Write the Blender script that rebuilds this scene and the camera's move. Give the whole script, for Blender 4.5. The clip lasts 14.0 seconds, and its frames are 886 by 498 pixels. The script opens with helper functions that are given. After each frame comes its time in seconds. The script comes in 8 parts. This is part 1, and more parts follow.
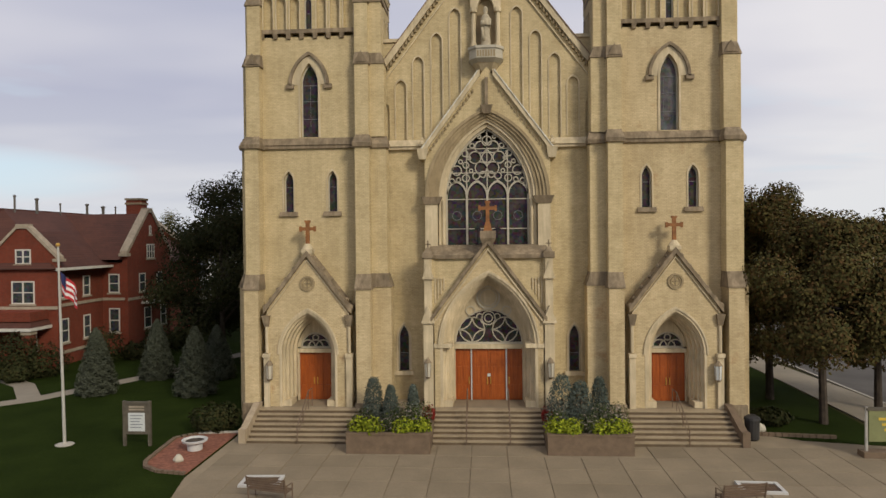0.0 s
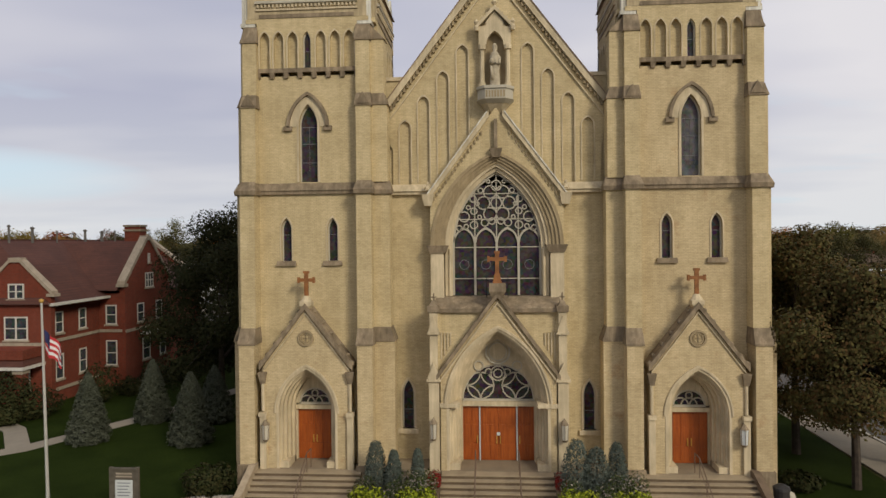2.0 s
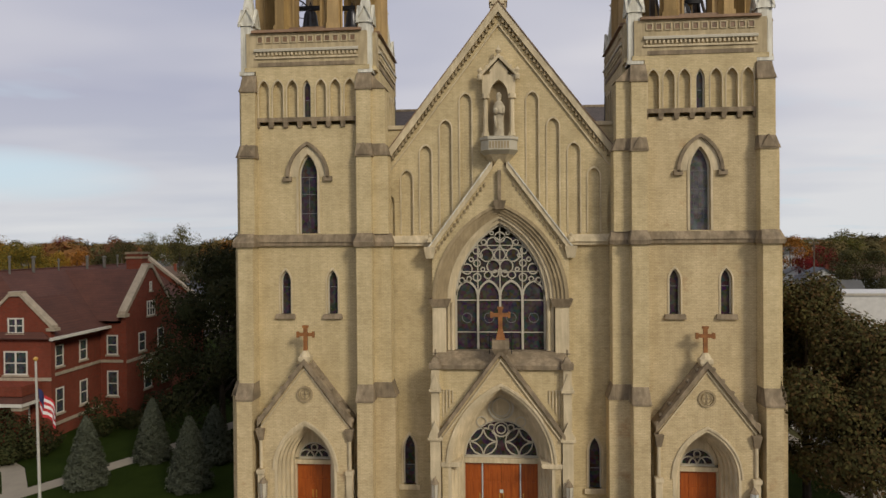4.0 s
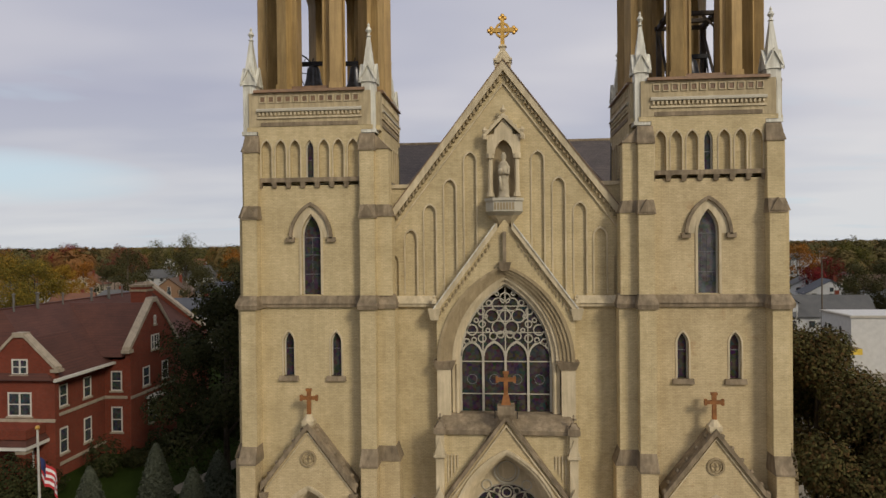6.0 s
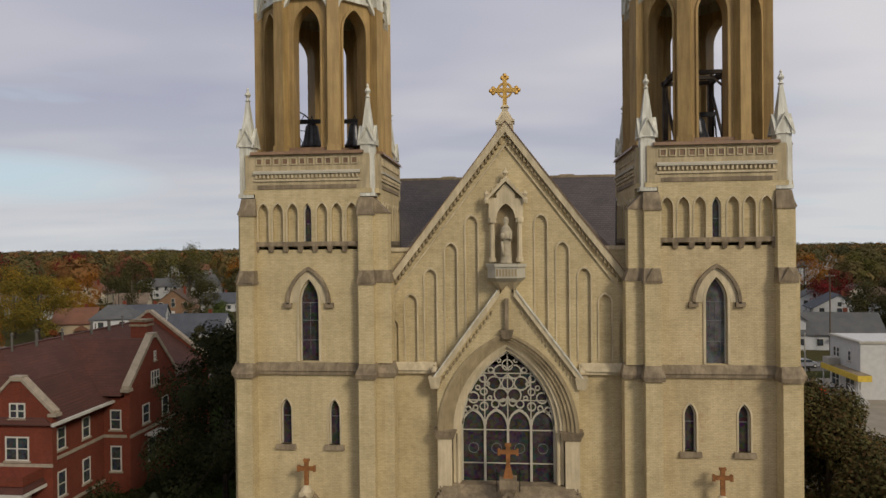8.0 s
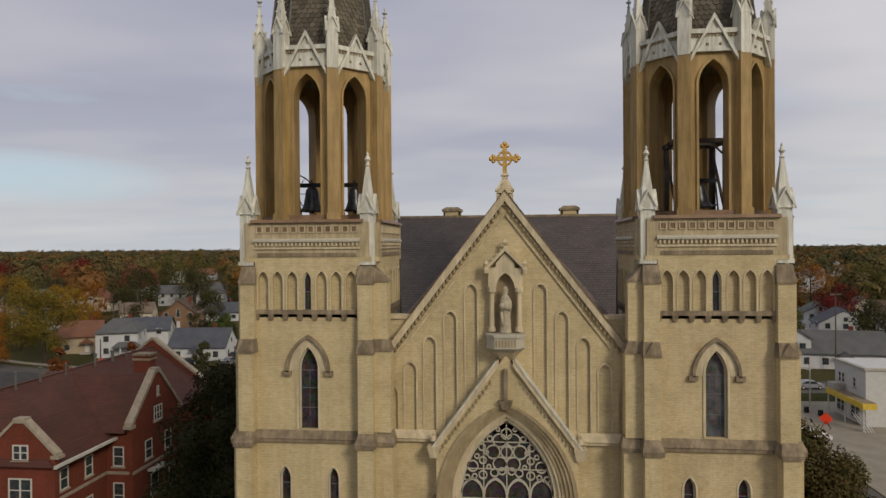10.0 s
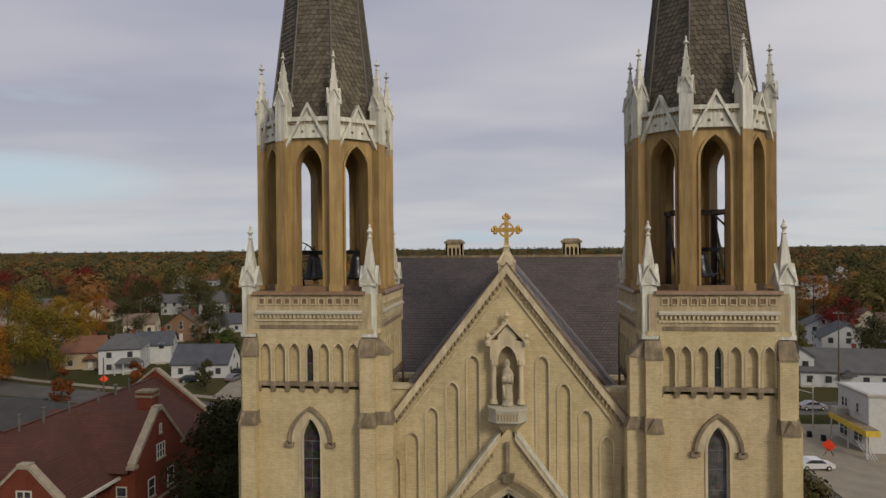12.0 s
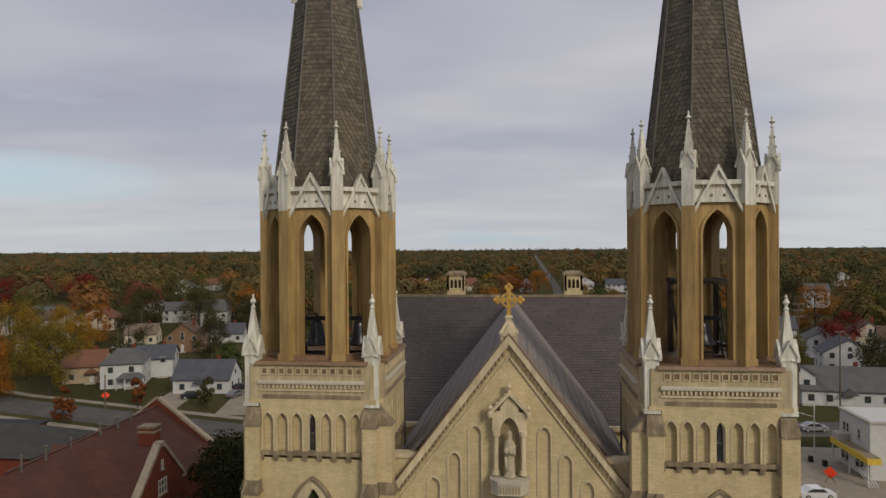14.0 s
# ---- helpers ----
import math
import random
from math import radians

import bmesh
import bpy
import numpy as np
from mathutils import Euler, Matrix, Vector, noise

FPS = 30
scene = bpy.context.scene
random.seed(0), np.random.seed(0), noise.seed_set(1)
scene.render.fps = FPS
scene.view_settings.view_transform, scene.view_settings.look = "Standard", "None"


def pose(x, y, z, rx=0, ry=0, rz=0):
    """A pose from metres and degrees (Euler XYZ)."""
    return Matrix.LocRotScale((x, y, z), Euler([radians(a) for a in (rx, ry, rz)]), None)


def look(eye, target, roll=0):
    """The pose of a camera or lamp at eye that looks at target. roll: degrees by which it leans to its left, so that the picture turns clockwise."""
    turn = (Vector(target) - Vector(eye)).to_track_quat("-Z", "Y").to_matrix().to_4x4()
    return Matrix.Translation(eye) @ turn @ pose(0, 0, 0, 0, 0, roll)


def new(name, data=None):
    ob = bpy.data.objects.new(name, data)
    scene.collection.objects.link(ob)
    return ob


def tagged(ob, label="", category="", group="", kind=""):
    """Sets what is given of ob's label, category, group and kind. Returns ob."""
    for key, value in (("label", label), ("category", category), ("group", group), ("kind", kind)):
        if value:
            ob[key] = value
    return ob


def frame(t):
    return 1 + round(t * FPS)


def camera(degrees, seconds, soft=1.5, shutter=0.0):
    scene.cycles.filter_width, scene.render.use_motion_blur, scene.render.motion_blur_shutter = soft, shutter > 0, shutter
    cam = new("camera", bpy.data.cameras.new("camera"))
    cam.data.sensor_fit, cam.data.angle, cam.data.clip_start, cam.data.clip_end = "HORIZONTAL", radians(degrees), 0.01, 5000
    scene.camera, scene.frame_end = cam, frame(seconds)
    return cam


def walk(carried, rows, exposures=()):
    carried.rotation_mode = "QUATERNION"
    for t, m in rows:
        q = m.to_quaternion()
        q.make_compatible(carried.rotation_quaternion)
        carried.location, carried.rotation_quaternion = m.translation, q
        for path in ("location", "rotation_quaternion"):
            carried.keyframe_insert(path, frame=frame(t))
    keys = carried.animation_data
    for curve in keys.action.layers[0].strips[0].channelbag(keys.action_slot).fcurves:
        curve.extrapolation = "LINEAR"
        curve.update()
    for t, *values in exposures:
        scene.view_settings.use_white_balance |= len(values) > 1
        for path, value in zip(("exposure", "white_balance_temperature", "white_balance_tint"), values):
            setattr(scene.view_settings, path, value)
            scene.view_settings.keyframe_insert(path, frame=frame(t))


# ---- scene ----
cam = camera(66.9, 14.0)
PATH = [
    (0, (-0.058, -37.357, 10.305), (-0.184, -35.362, 10.282), -0.6),
    (0.5, (-0.083, -36.981, 10.926), (-0.215, -34.986, 10.906), -0.6),
    (1, (-0.074, -36.405, 11.6), (-0.213, -34.41, 11.581), -0.6),
    (1.5, (-0.115, -35.812, 12.294), (-0.259, -33.817, 12.275), -0.6),
    (2, (-0.13, -35.161, 12.95), (-0.278, -33.167, 12.931), -0.6),
    (2.5, (-0.138, -34.643, 13.616), (-0.289, -32.648, 13.597), -0.6),
    (3, (-0.077, -34.451, 14.235), (-0.232, -32.457, 14.218), -0.5),
    (5.5, (0.087, -34.13, 18.085), (-0.093, -32.139, 18.066), -0.6),
    (6, (0.068, -33.931, 18.819), (-0.114, -31.939, 18.803), -0.6),
    (6.5, (0.13, -33.701, 19.629), (-0.057, -31.71, 19.613), -0.6),
    (7, (0.137, -33.466, 20.465), (-0.051, -31.474, 20.45), -0.6),
    (7.5, (0.162, -33.231, 21.272), (-0.03, -31.24, 21.259), -0.6),
    (8, (0.241, -33.06, 22.064), (0.044, -31.07, 22.052), -0.6),
    (10.5, (0.623, -32.982, 26.392), (0.408, -30.994, 26.381), -0.4),
    (11, (0.652, -33.05, 27.271), (0.436, -31.062, 27.261), -0.4),
    (11.5, (0.637, -33.022, 28.187), (0.419, -31.034, 28.177), -0.5),
    (12, (0.617, -33.002, 29.11), (0.397, -31.014, 29.1), -0.5),
    (12.5, (0.581, -32.992, 30.045), (0.361, -31.004, 30.035), -0.5),
    (13, (0.553, -33.003, 30.972), (0.331, -31.015, 30.961), -0.4),
    (13.5, (0.563, -33.046, 31.86), (0.34, -31.058, 31.851), -0.4),
    (14, (0.575, -33.046, 32.655), (0.352, -31.059, 32.646), -0.4),
]
walk(cam, [(t, look(eye, target, roll)) for t, eye, target, roll in PATH],
     [(0, 0.22), (3, 0.12), (6.5, 0.02), (11, -0.16), (14, -0.16)])


# ---- world, sun, exposure ----
SUN_AZ, SUN_EL = radians(140), radians(30)      # compass angle from +y clockwise, height
world = bpy.data.worlds.new("sky_world")
scene.world = world
world.use_nodes = True
wn, wl = world.node_tree.nodes, world.node_tree.links
wn.clear()
w_out = wn.new("ShaderNodeOutputWorld")
w_bg = wn.new("ShaderNodeBackground")
w_sky = wn.new("ShaderNodeTexSky")
w_sky.sky_type = "NISHITA"
w_sky.sun_disc = False
w_sky.sun_elevation = SUN_EL
w_sky.sun_rotation = SUN_AZ
w_sky.air_density, w_sky.dust_density, w_sky.ozone_density = 1.0, 1.6, 1.2
w_co = wn.new("ShaderNodeTexCoord")
w_sep = wn.new("ShaderNodeSeparateXYZ")
wl.new(w_co.outputs["Generated"], w_sep.inputs[0])


def wmath(op, a, b):
    n = wn.new("ShaderNodeMath")
    n.operation = op
    for i, v in enumerate((a, b)):
        if isinstance(v, (int, float)):
            n.inputs[i].default_value = v
        else:
            wl.new(v, n.inputs[i])
    return n.outputs[0]


# clouds lie on a flat deck: project the direction onto it
w_den = wmath("ADD", wmath("MAXIMUM", w_sep.outputs[2], 0.0), 0.10)
w_cx = wmath("DIVIDE", w_sep.outputs[0], w_den)
w_cy = wmath("DIVIDE", w_sep.outputs[1], w_den)
w_vec = wn.new("ShaderNodeCombineXYZ")
wl.new(wmath("MULTIPLY", w_cx, 0.62), w_vec.inputs[0])
wl.new(w_cy, w_vec.inputs[1])
w_no = wn.new("ShaderNodeTexNoise")
w_no.inputs["Scale"].default_value = 0.62
w_no.inputs["Detail"].default_value = 5.0
w_no.inputs["Roughness"].default_value = 0.52
w_no.inputs["Distortion"].default_value = 0.35
wl.new(w_vec.outputs[0], w_no.inputs["Vector"])
w_cov = wn.new("ShaderNodeValToRGB")            # where blue shows between the clouds
w_cov.color_ramp.elements[0].position, w_cov.color_ramp.elements[1].position = 0.27, 0.42
wl.new(w_no.outputs["Fac"], w_cov.inputs["Fac"])
w_no2 = wn.new("ShaderNodeTexNoise")
w_no2.inputs["Scale"].default_value = 0.55
w_no2.inputs["Detail"].default_value = 3.5
w_no2.inputs["Roughness"].default_value = 0.5
wl.new(w_vec.outputs[0], w_no2.inputs["Vector"])
w_tone = wn.new("ShaderNodeValToRGB")           # grey undersides, pale edges
w_tone.color_ramp.elements[0].position, w_tone.color_ramp.elements[0].color = 0.36, (4.9, 5.05, 6.2, 1)
w_tone.color_ramp.elements[1].position, w_tone.color_ramp.elements[1].color = 0.64, (8.0, 7.8, 8.1, 1)
w_side = wn.new("ShaderNodeMapRange")           # the cloud is thinner towards the sun's side
w_side.interpolation_type = "SMOOTHSTEP"
w_side.inputs["From Min"].default_value, w_side.inputs["From Max"].default_value = 0.16, 0.55
w_side.inputs["To Min"].default_value, w_side.inputs["To Max"].default_value = -0.07, 0.21
wl.new(w_sep.outputs[0], w_side.inputs["Value"])
wl.new(wmath("ADD", w_no2.outputs["Fac"], w_side.outputs[0]), w_tone.inputs["Fac"])
w_low = wn.new("ShaderNodeMapRange")            # the haze near the horizon is paler
w_low.inputs["From Min"].default_value, w_low.inputs["From Max"].default_value = 0.0, 0.2
w_low.inputs["To Min"].default_value, w_low.inputs["To Max"].default_value = 0.7, 0.0
wl.new(w_sep.outputs[2], w_low.inputs["Value"])
w_haze = wn.new("ShaderNodeMixRGB")
wl.new(w_low.outputs[0], w_haze.inputs["Fac"])
wl.new(w_tone.outputs["Color"], w_haze.inputs["Color1"])
w_haze.inputs["Color2"].default_value = (7.5, 7.8, 7.9, 1)
w_mix = wn.new("ShaderNodeMixRGB")
# a gap in the clouds low in the north-west
w_tan = wmath("DIVIDE", w_sep.outputs[0], wmath("MAXIMUM", w_sep.outputs[1], 0.05))
w_e1 = wmath("POWER", wmath("DIVIDE", wmath("ABSOLUTE", wmath("ADD", w_tan, 0.80), 0.0), 0.24), 2.0)
w_e2 = wmath("POWER", wmath("DIVIDE", wmath("ABSOLUTE", wmath("SUBTRACT", w_sep.outputs[2], 0.088), 0.0), 0.032), 2.0)
w_gap = wn.new("ShaderNodeMapRange")
w_gap.inputs["From Min"].default_value, w_gap.inputs["From Max"].default_value = 0.25, 1.5
wl.new(wmath("ADD", wmath("ADD", w_e1, w_e2), wmath("MULTIPLY", wmath("SUBTRACT", w_no2.outputs["Fac"], 0.5), 2.4)), w_gap.inputs["Value"])
wl.new(wmath("MULTIPLY", w_cov.outputs["Color"], w_gap.outputs[0]), w_mix.inputs["Fac"])
w_blue = wn.new("ShaderNodeMixRGB")
w_blue.blend_type = "MIX"
w_blue.inputs["Fac"].default_value = 0.8
wl.new(w_sky.outputs["Color"], w_blue.inputs["Color1"])
w_blue.inputs["Color2"].default_value = (6.9, 8.3, 9.3, 1)
wl.new(w_blue.outputs["Color"], w_mix.inputs["Color1"])
wl.new(w_haze.outputs["Color"], w_mix.inputs["Color2"])
wl.new(w_mix.outputs["Color"], w_bg.inputs["Color"])
w_bg.inputs["Strength"].default_value = 0.085
wl.new(w_bg.outputs[0], w_out.inputs[0])

sun = new("sun", bpy.data.lights.new("sun", "SUN"))
sun.data.energy, sun.data.angle, sun.data.color = 1.9, radians(14), (1.0, 0.9, 0.74)
sun_way = Vector((math.sin(SUN_AZ) * math.cos(SUN_EL), math.cos(SUN_AZ) * math.cos(SUN_EL), math.sin(SUN_EL)))
sun.matrix_world = look(sun_way * 60, (0, 0, 0))

# ---- materials ----


class Mat:
    """A small wrapper round one node material."""

    def __init__(self, name, rough=0.8, metal=0.0, spec=0.4):
        self.m = bpy.data.materials.new(name)
        self.m.use_nodes = True
        self.n, self.l = self.m.node_tree.nodes, self.m.node_tree.links
        self.b = self.n["Principled BSDF"]
        self.b.inputs["Roughness"].default_value = rough
        self.b.inputs["Metallic"].default_value = metal
        self.b.inputs["Specular IOR Level"].default_value = spec
        self.pos = self.n.new("ShaderNodeNewGeometry").outputs["Position"]

    def link(self, a, b):
        self.l.new(a, b)

    def noise(self, scale, detail=4.0, rough=0.55, vec=None):
        n = self.n.new("ShaderNodeTexNoise")
        n.inputs["Scale"].default_value, n.inputs["Detail"].default_value, n.inputs["Roughness"].default_value = scale, detail, rough
        self.link(vec or self.pos, n.inputs["Vector"])
        return n.outputs["Fac"]

    def ramp(self, fac, stops):
        r = self.n.new("ShaderNodeValToRGB")
        e = r.color_ramp.elements
        while len(e) < len(stops):
            e.new(0.5)
        for el, (p, c) in zip(e, stops):
            el.position, el.color = p, (*c, 1)
        self.link(fac, r.inputs["Fac"])
        return r.outputs["Color"]

    def mix(self, a, b, fac, mode="MIX"):
        n = self.n.new("ShaderNodeMixRGB")
        n.blend_type = mode
        for s, v in (("Color1", a), ("Color2", b), ("Fac", fac)):
            if isinstance(v, tuple):
                n.inputs[s].default_value = (*v, 1)
            elif isinstance(v, (int, float)):
                n.inputs[s].default_value = v
            else:
                self.link(v, n.inputs[s])
        return n.outputs["Color"]

    def scaled(self, sx, sy, sz):
        n = self.n.new("ShaderNodeVectorMath")
        n.operation = "MULTIPLY"
        n.inputs[1].default_value = (sx, sy, sz)
        self.link(self.pos, n.inputs[0])
        return n.outputs[0]

    def math(self, op, a, b):
        n = self.n.new("ShaderNodeMath")
        n.operation = op
        for i, v in enumerate((a, b)):
            if isinstance(v, (int, float)):
                n.inputs[i].default_value = v
            else:
                self.link(v, n.inputs[i])
        return n.outputs[0]

    def bump(self, height, strength=0.3, dist=0.02):
        n = self.n.new("ShaderNodeBump")
        n.inputs["Strength"].default_value, n.inputs["Distance"].default_value = strength, dist
        self.link(height, n.inputs["Height"])
        self.link(n.outputs[0], self.b.inputs["Normal"])

    def color(self, c):
        if isinstance(c, tuple):
            self.b.inputs["Base Color"].default_value = (*c, 1)
        else:
            self.link(c, self.b.inputs["Base Color"])
        return self

    def island(self):
        return self.n.new("ShaderNodeNewGeometry").outputs["Random Per Island"]

    def each(self):
        return self.n.new("ShaderNodeObjectInfo").outputs["Random"]


def plain(name, col, rough=0.8, metal=0.0, var=0.25, scale=1.5, grain=25.0, bump=0.15, streak=0.0, spec=0.4):
    """Colour with broad stains, fine grain, and, where asked, rain streaks running down."""
    k = Mat(name, rough, metal, spec)
    lo, hi = tuple(c * (1 - var) for c in col), tuple(min(1, c * (1 + var)) for c in col)
    c = k.ramp(k.noise(scale), [(0.3, lo), (0.72, hi)])
    g = k.noise(grain, 3.0)
    c = k.mix(c, k.ramp(g, [(0.3, (0.72,) * 3), (0.7, (1.0,) * 3)]), 0.35, "MULTIPLY")
    if streak:
        s = k.noise(1.0, 3.0, 0.6, k.scaled(5.0, 5.0, 0.45))
        c = k.mix(c, k.ramp(s, [(0.42, (0.45, 0.42, 0.36)), (0.62, (1, 1, 1))]), streak, "MULTIPLY")
    k.color(c)
    if bump:
        k.bump(g, bump, 0.01)
    return k.m


def bricks(name, c1, c2, mortar, bw=0.24, bh=0.08, joint=0.012, stain=0.35, bump=0.35, stain_col=(0.5, 0.42, 0.3)):
    k = Mat(name, 0.86, 0, 0.25)
    mixed_pale = tuple(min(0.8, v * 1.18 + 0.02) for v in c1)      # limewashed and repointed patches
    sep = k.n.new("ShaderNodeSeparateXYZ")
    k.link(k.pos, sep.inputs[0])
    com = k.n.new("ShaderNodeCombineXYZ")
    k.link(k.math("ADD", sep.outputs[0], sep.outputs[1]), com.inputs[0])
    k.link(sep.outputs[2], com.inputs[1])
    t = k.n.new("ShaderNodeTexBrick")
    t.inputs["Scale"].default_value = 1.0
    t.inputs["Mortar Size"].default_value = joint
    t.inputs["Mortar Smooth"].default_value = 0.3
    t.inputs["Brick Width"].default_value, t.inputs["Row Height"].default_value = bw, bh
    t.inputs["Color1"].default_value, t.inputs["Color2"].default_value = (*c1, 1), (*c2, 1)
    t.inputs["Mortar"].default_value = (*mortar, 1)
    k.link(com.outputs[0], t.inputs["Vector"])
    # broad patches of weathering, and streaks
    c = k.mix(t.outputs["Color"], k.ramp(k.noise(0.42, 6.0, 0.66), [(0.32, (0.80, 0.77, 0.70)), (0.68, (1.10, 1.08, 1.03))]), 0.8, "MULTIPLY")
    rows = k.noise(1.0, 4.0, 0.6, k.scaled(0.8, 0.8, 5.0))
    c = k.mix(c, k.ramp(rows, [(0.35, (0.86, 0.83, 0.76)), (0.65, (1.05, 1.04, 1.0))]), 0.22, "MULTIPLY")
    fine = k.noise(1.0, 5.0, 0.7, k.scaled(4.0, 4.0, 9.0))
    c = k.mix(c, k.ramp(fine, [(0.32, (0.74, 0.70, 0.62)), (0.5, (1.0, 1.0, 1.0)), (0.7, (1.12, 1.11, 1.08))]), 0.5, "MULTIPLY")
    pale = k.ramp(k.noise(1.7, 6.0, 0.72), [(0.56, (0, 0, 0)), (0.72, (1, 1, 1))])
    c = k.mix(c, mixed_pale, k.math("MULTIPLY", pale, 0.32))
    blot = k.ramp(k.noise(0.9, 6.0, 0.7), [(0.58, (0, 0, 0)), (0.74, (1, 1, 1))])
    c = k.mix(c, k.mix(c, stain_col, 0.75, "MULTIPLY"), k.math("MULTIPLY", blot, stain))
    s = k.noise(1.0, 3.0, 0.6, k.scaled(3.0, 3.0, 0.25))
    c = k.mix(c, k.ramp(s, [(0.4, (0.66, 0.62, 0.54)), (0.6, (1, 1, 1))]), 0.2, "MULTIPLY")
    k.color(c)
    inv = k.math("SUBTRACT", 1.0, t.outputs["Fac"])
    k.bump(k.math("ADD", inv, k.math("MULTIPLY", k.noise(30.0, 2.0), 0.5)), bump, 0.012)
    return k.m


M_BRICK = bricks("cream_brick", (0.60, 0.50, 0.302), (0.535, 0.44, 0.258), (0.46, 0.38, 0.24), bump=0.25)
M_BRICK_LOW = bricks("cream_brick_patched", (0.60, 0.495, 0.305), (0.53, 0.43, 0.26), (0.45, 0.365, 0.23), stain=0.75, bump=0.25, stain_col=(0.62, 0.38, 0.22))
M_STONE = plain("cream_limestone", (0.60, 0.50, 0.325), 0.85, var=0.18, scale=0.9, grain=18, bump=0.12, streak=0.3)
# sandstone tan, darkened to hold the shade of the window's splayed arch
M_ARCH = plain("shaded_tan_sandstone", (0.36, 0.28, 0.16), 0.85, var=0.2, scale=1.2, grain=20, bump=0.15, streak=0.3)
M_PARAPET = plain("ochre_parapet_stone", (0.50, 0.405, 0.245), 0.86, var=0.2, scale=1.1, grain=18, bump=0.15, streak=0.4)
M_CAP = plain("brown_weathered_stone", (0.27, 0.21, 0.135), 0.88, var=0.35, scale=1.6, grain=20, bump=0.25, streak=0.45)
M_TAN = plain("tan_painted_wood", (0.40, 0.265, 0.10), 0.62, var=0.14, scale=0.8, grain=12, bump=0.06, streak=0.45)
M_WHITE = plain("white_painted_tin", (0.70, 0.68, 0.58), 0.55, var=0.1, scale=1.2, grain=14, bump=0.05, streak=0.5)
M_LEDGE = plain("brown_sheet_metal", (0.20, 0.12, 0.065), 0.5, var=0.3, scale=2.0, grain=20, bump=0.08)
M_TRACERY = plain("pale_tracery_stone", (0.46, 0.42, 0.325), 0.8, var=0.12, scale=2, grain=20, bump=0.1)
M_LEAD = plain("grey_lead_bar", (0.15, 0.145, 0.15), 0.6, var=0.15, scale=3, grain=20, bump=0.05)
M_GOLD = plain("gilded_metal", (0.62, 0.37, 0.09), 0.42, 0.55, var=0.25, scale=5, grain=30, bump=0.1)
M_RUSTWOOD = plain("rust_coloured_cross", (0.25, 0.10, 0.028), 0.6, 0.0, var=0.3, scale=4, grain=30, bump=0.15)
M_CONCRETE = plain("concrete", (0.255, 0.203, 0.132), 0.9, var=0.14, scale=0.8, grain=14, bump=0.1)
# light on the treads and shade on the risers are put into these two colours
M_TREAD = plain("lit_tread_stone", (0.345, 0.275, 0.175), 0.88, var=0.16, scale=1.4, grain=18, bump=0.12)
M_STEP = plain("shaded_riser_stone", (0.14, 0.10, 0.06), 0.88, var=0.2, scale=1.2, grain=16, bump=0.15, streak=0.2)
M_CHEEK = plain("pale_cheek_stone", (0.40, 0.32, 0.215), 0.85, var=0.2, scale=1.6, grain=25, bump=0.15, streak=0.3)
M_PLANTER = plain("pinkish_granite", (0.155, 0.108, 0.068), 0.8, var=0.2, scale=2.5, grain=40, bump=0.12)
M_STATUE = plain("statue_stone", (0.42, 0.36, 0.25), 0.85, var=0.25, scale=3, grain=30, bump=0.25)
M_METAL = plain("brown_painted_rail", (0.16, 0.11, 0.075), 0.45, 0.3, var=0.2, scale=3, grain=30, bump=0.05)
M_IRON = plain("dark_bronze", (0.022, 0.022, 0.024), 0.42, 0.6, var=0.4, scale=4, grain=25, bump=0.1)
M_BRONZE = plain("dark_bell_bronze", (0.055, 0.055, 0.058), 0.34, 0.75, var=0.35, scale=4, grain=25, bump=0.08)
M_DARKWOOD = plain("dark_timber", (0.045, 0.032, 0.022), 0.75, var=0.3, scale=3, grain=20, bump=0.2)
M_PIPE = plain("galvanised_pole", (0.52, 0.50, 0.44), 0.45, 0.3, var=0.1, scale=3, grain=20, bump=0.03)
M_WPAINT = plain("white_paint", (0.52, 0.51, 0.48), 0.6, var=0.08, scale=1.5, grain=15, bump=0.04)
M_PAPER = plain("white_notice", (0.56, 0.58, 0.55), 0.5, var=0.05, scale=4, grain=20, bump=0.0)
M_INK = plain("grey_print", (0.22, 0.23, 0.24), 0.6, var=0.1, scale=4, grain=20, bump=0.0)
M_FRAMEWOOD = plain("weathered_frame_wood", (0.10, 0.085, 0.06), 0.75, var=0.25, scale=3, grain=20, bump=0.15)
M_BINPLASTIC = plain("dark_bin_plastic", (0.03, 0.028, 0.026), 0.5, var=0.2, scale=3, grain=20, bump=0.05)
M_MULCH = plain("red_brick_chips", (0.22, 0.085, 0.05), 0.95, var=0.4, scale=6, grain=30, bump=0.5)
M_SIGNGREEN = plain("olive_sign_panel", (0.20, 0.21, 0.09), 0.5, var=0.15, scale=2, grain=20, bump=0.02)
M_SIGNYELLOW = plain("yellow_paint", (0.62, 0.43, 0.05), 0.55, var=0.15, scale=2, grain=20, bump=0.02)
M_ORANGE = plain("orange_road_sign", (0.95, 0.07, 0.02), 0.5, var=0.06, scale=2, grain=20, bump=0.0)
M_REDBRICK = bricks("red_brick", (0.20, 0.040, 0.020), (0.155, 0.032, 0.017), (0.14, 0.06, 0.04), 0.24, 0.08, stain=0.25, stain_col=(0.6, 0.5, 0.45))
M_CREAMTRIM = plain("cream_stone_trim", (0.36, 0.30, 0.22), 0.8, var=0.15, scale=2, grain=20, bump=0.08, streak=0.3)
M_WINTRIM = plain("white_window_trim", (0.56, 0.53, 0.46), 0.6, var=0.08, scale=2, grain=20, bump=0.03)
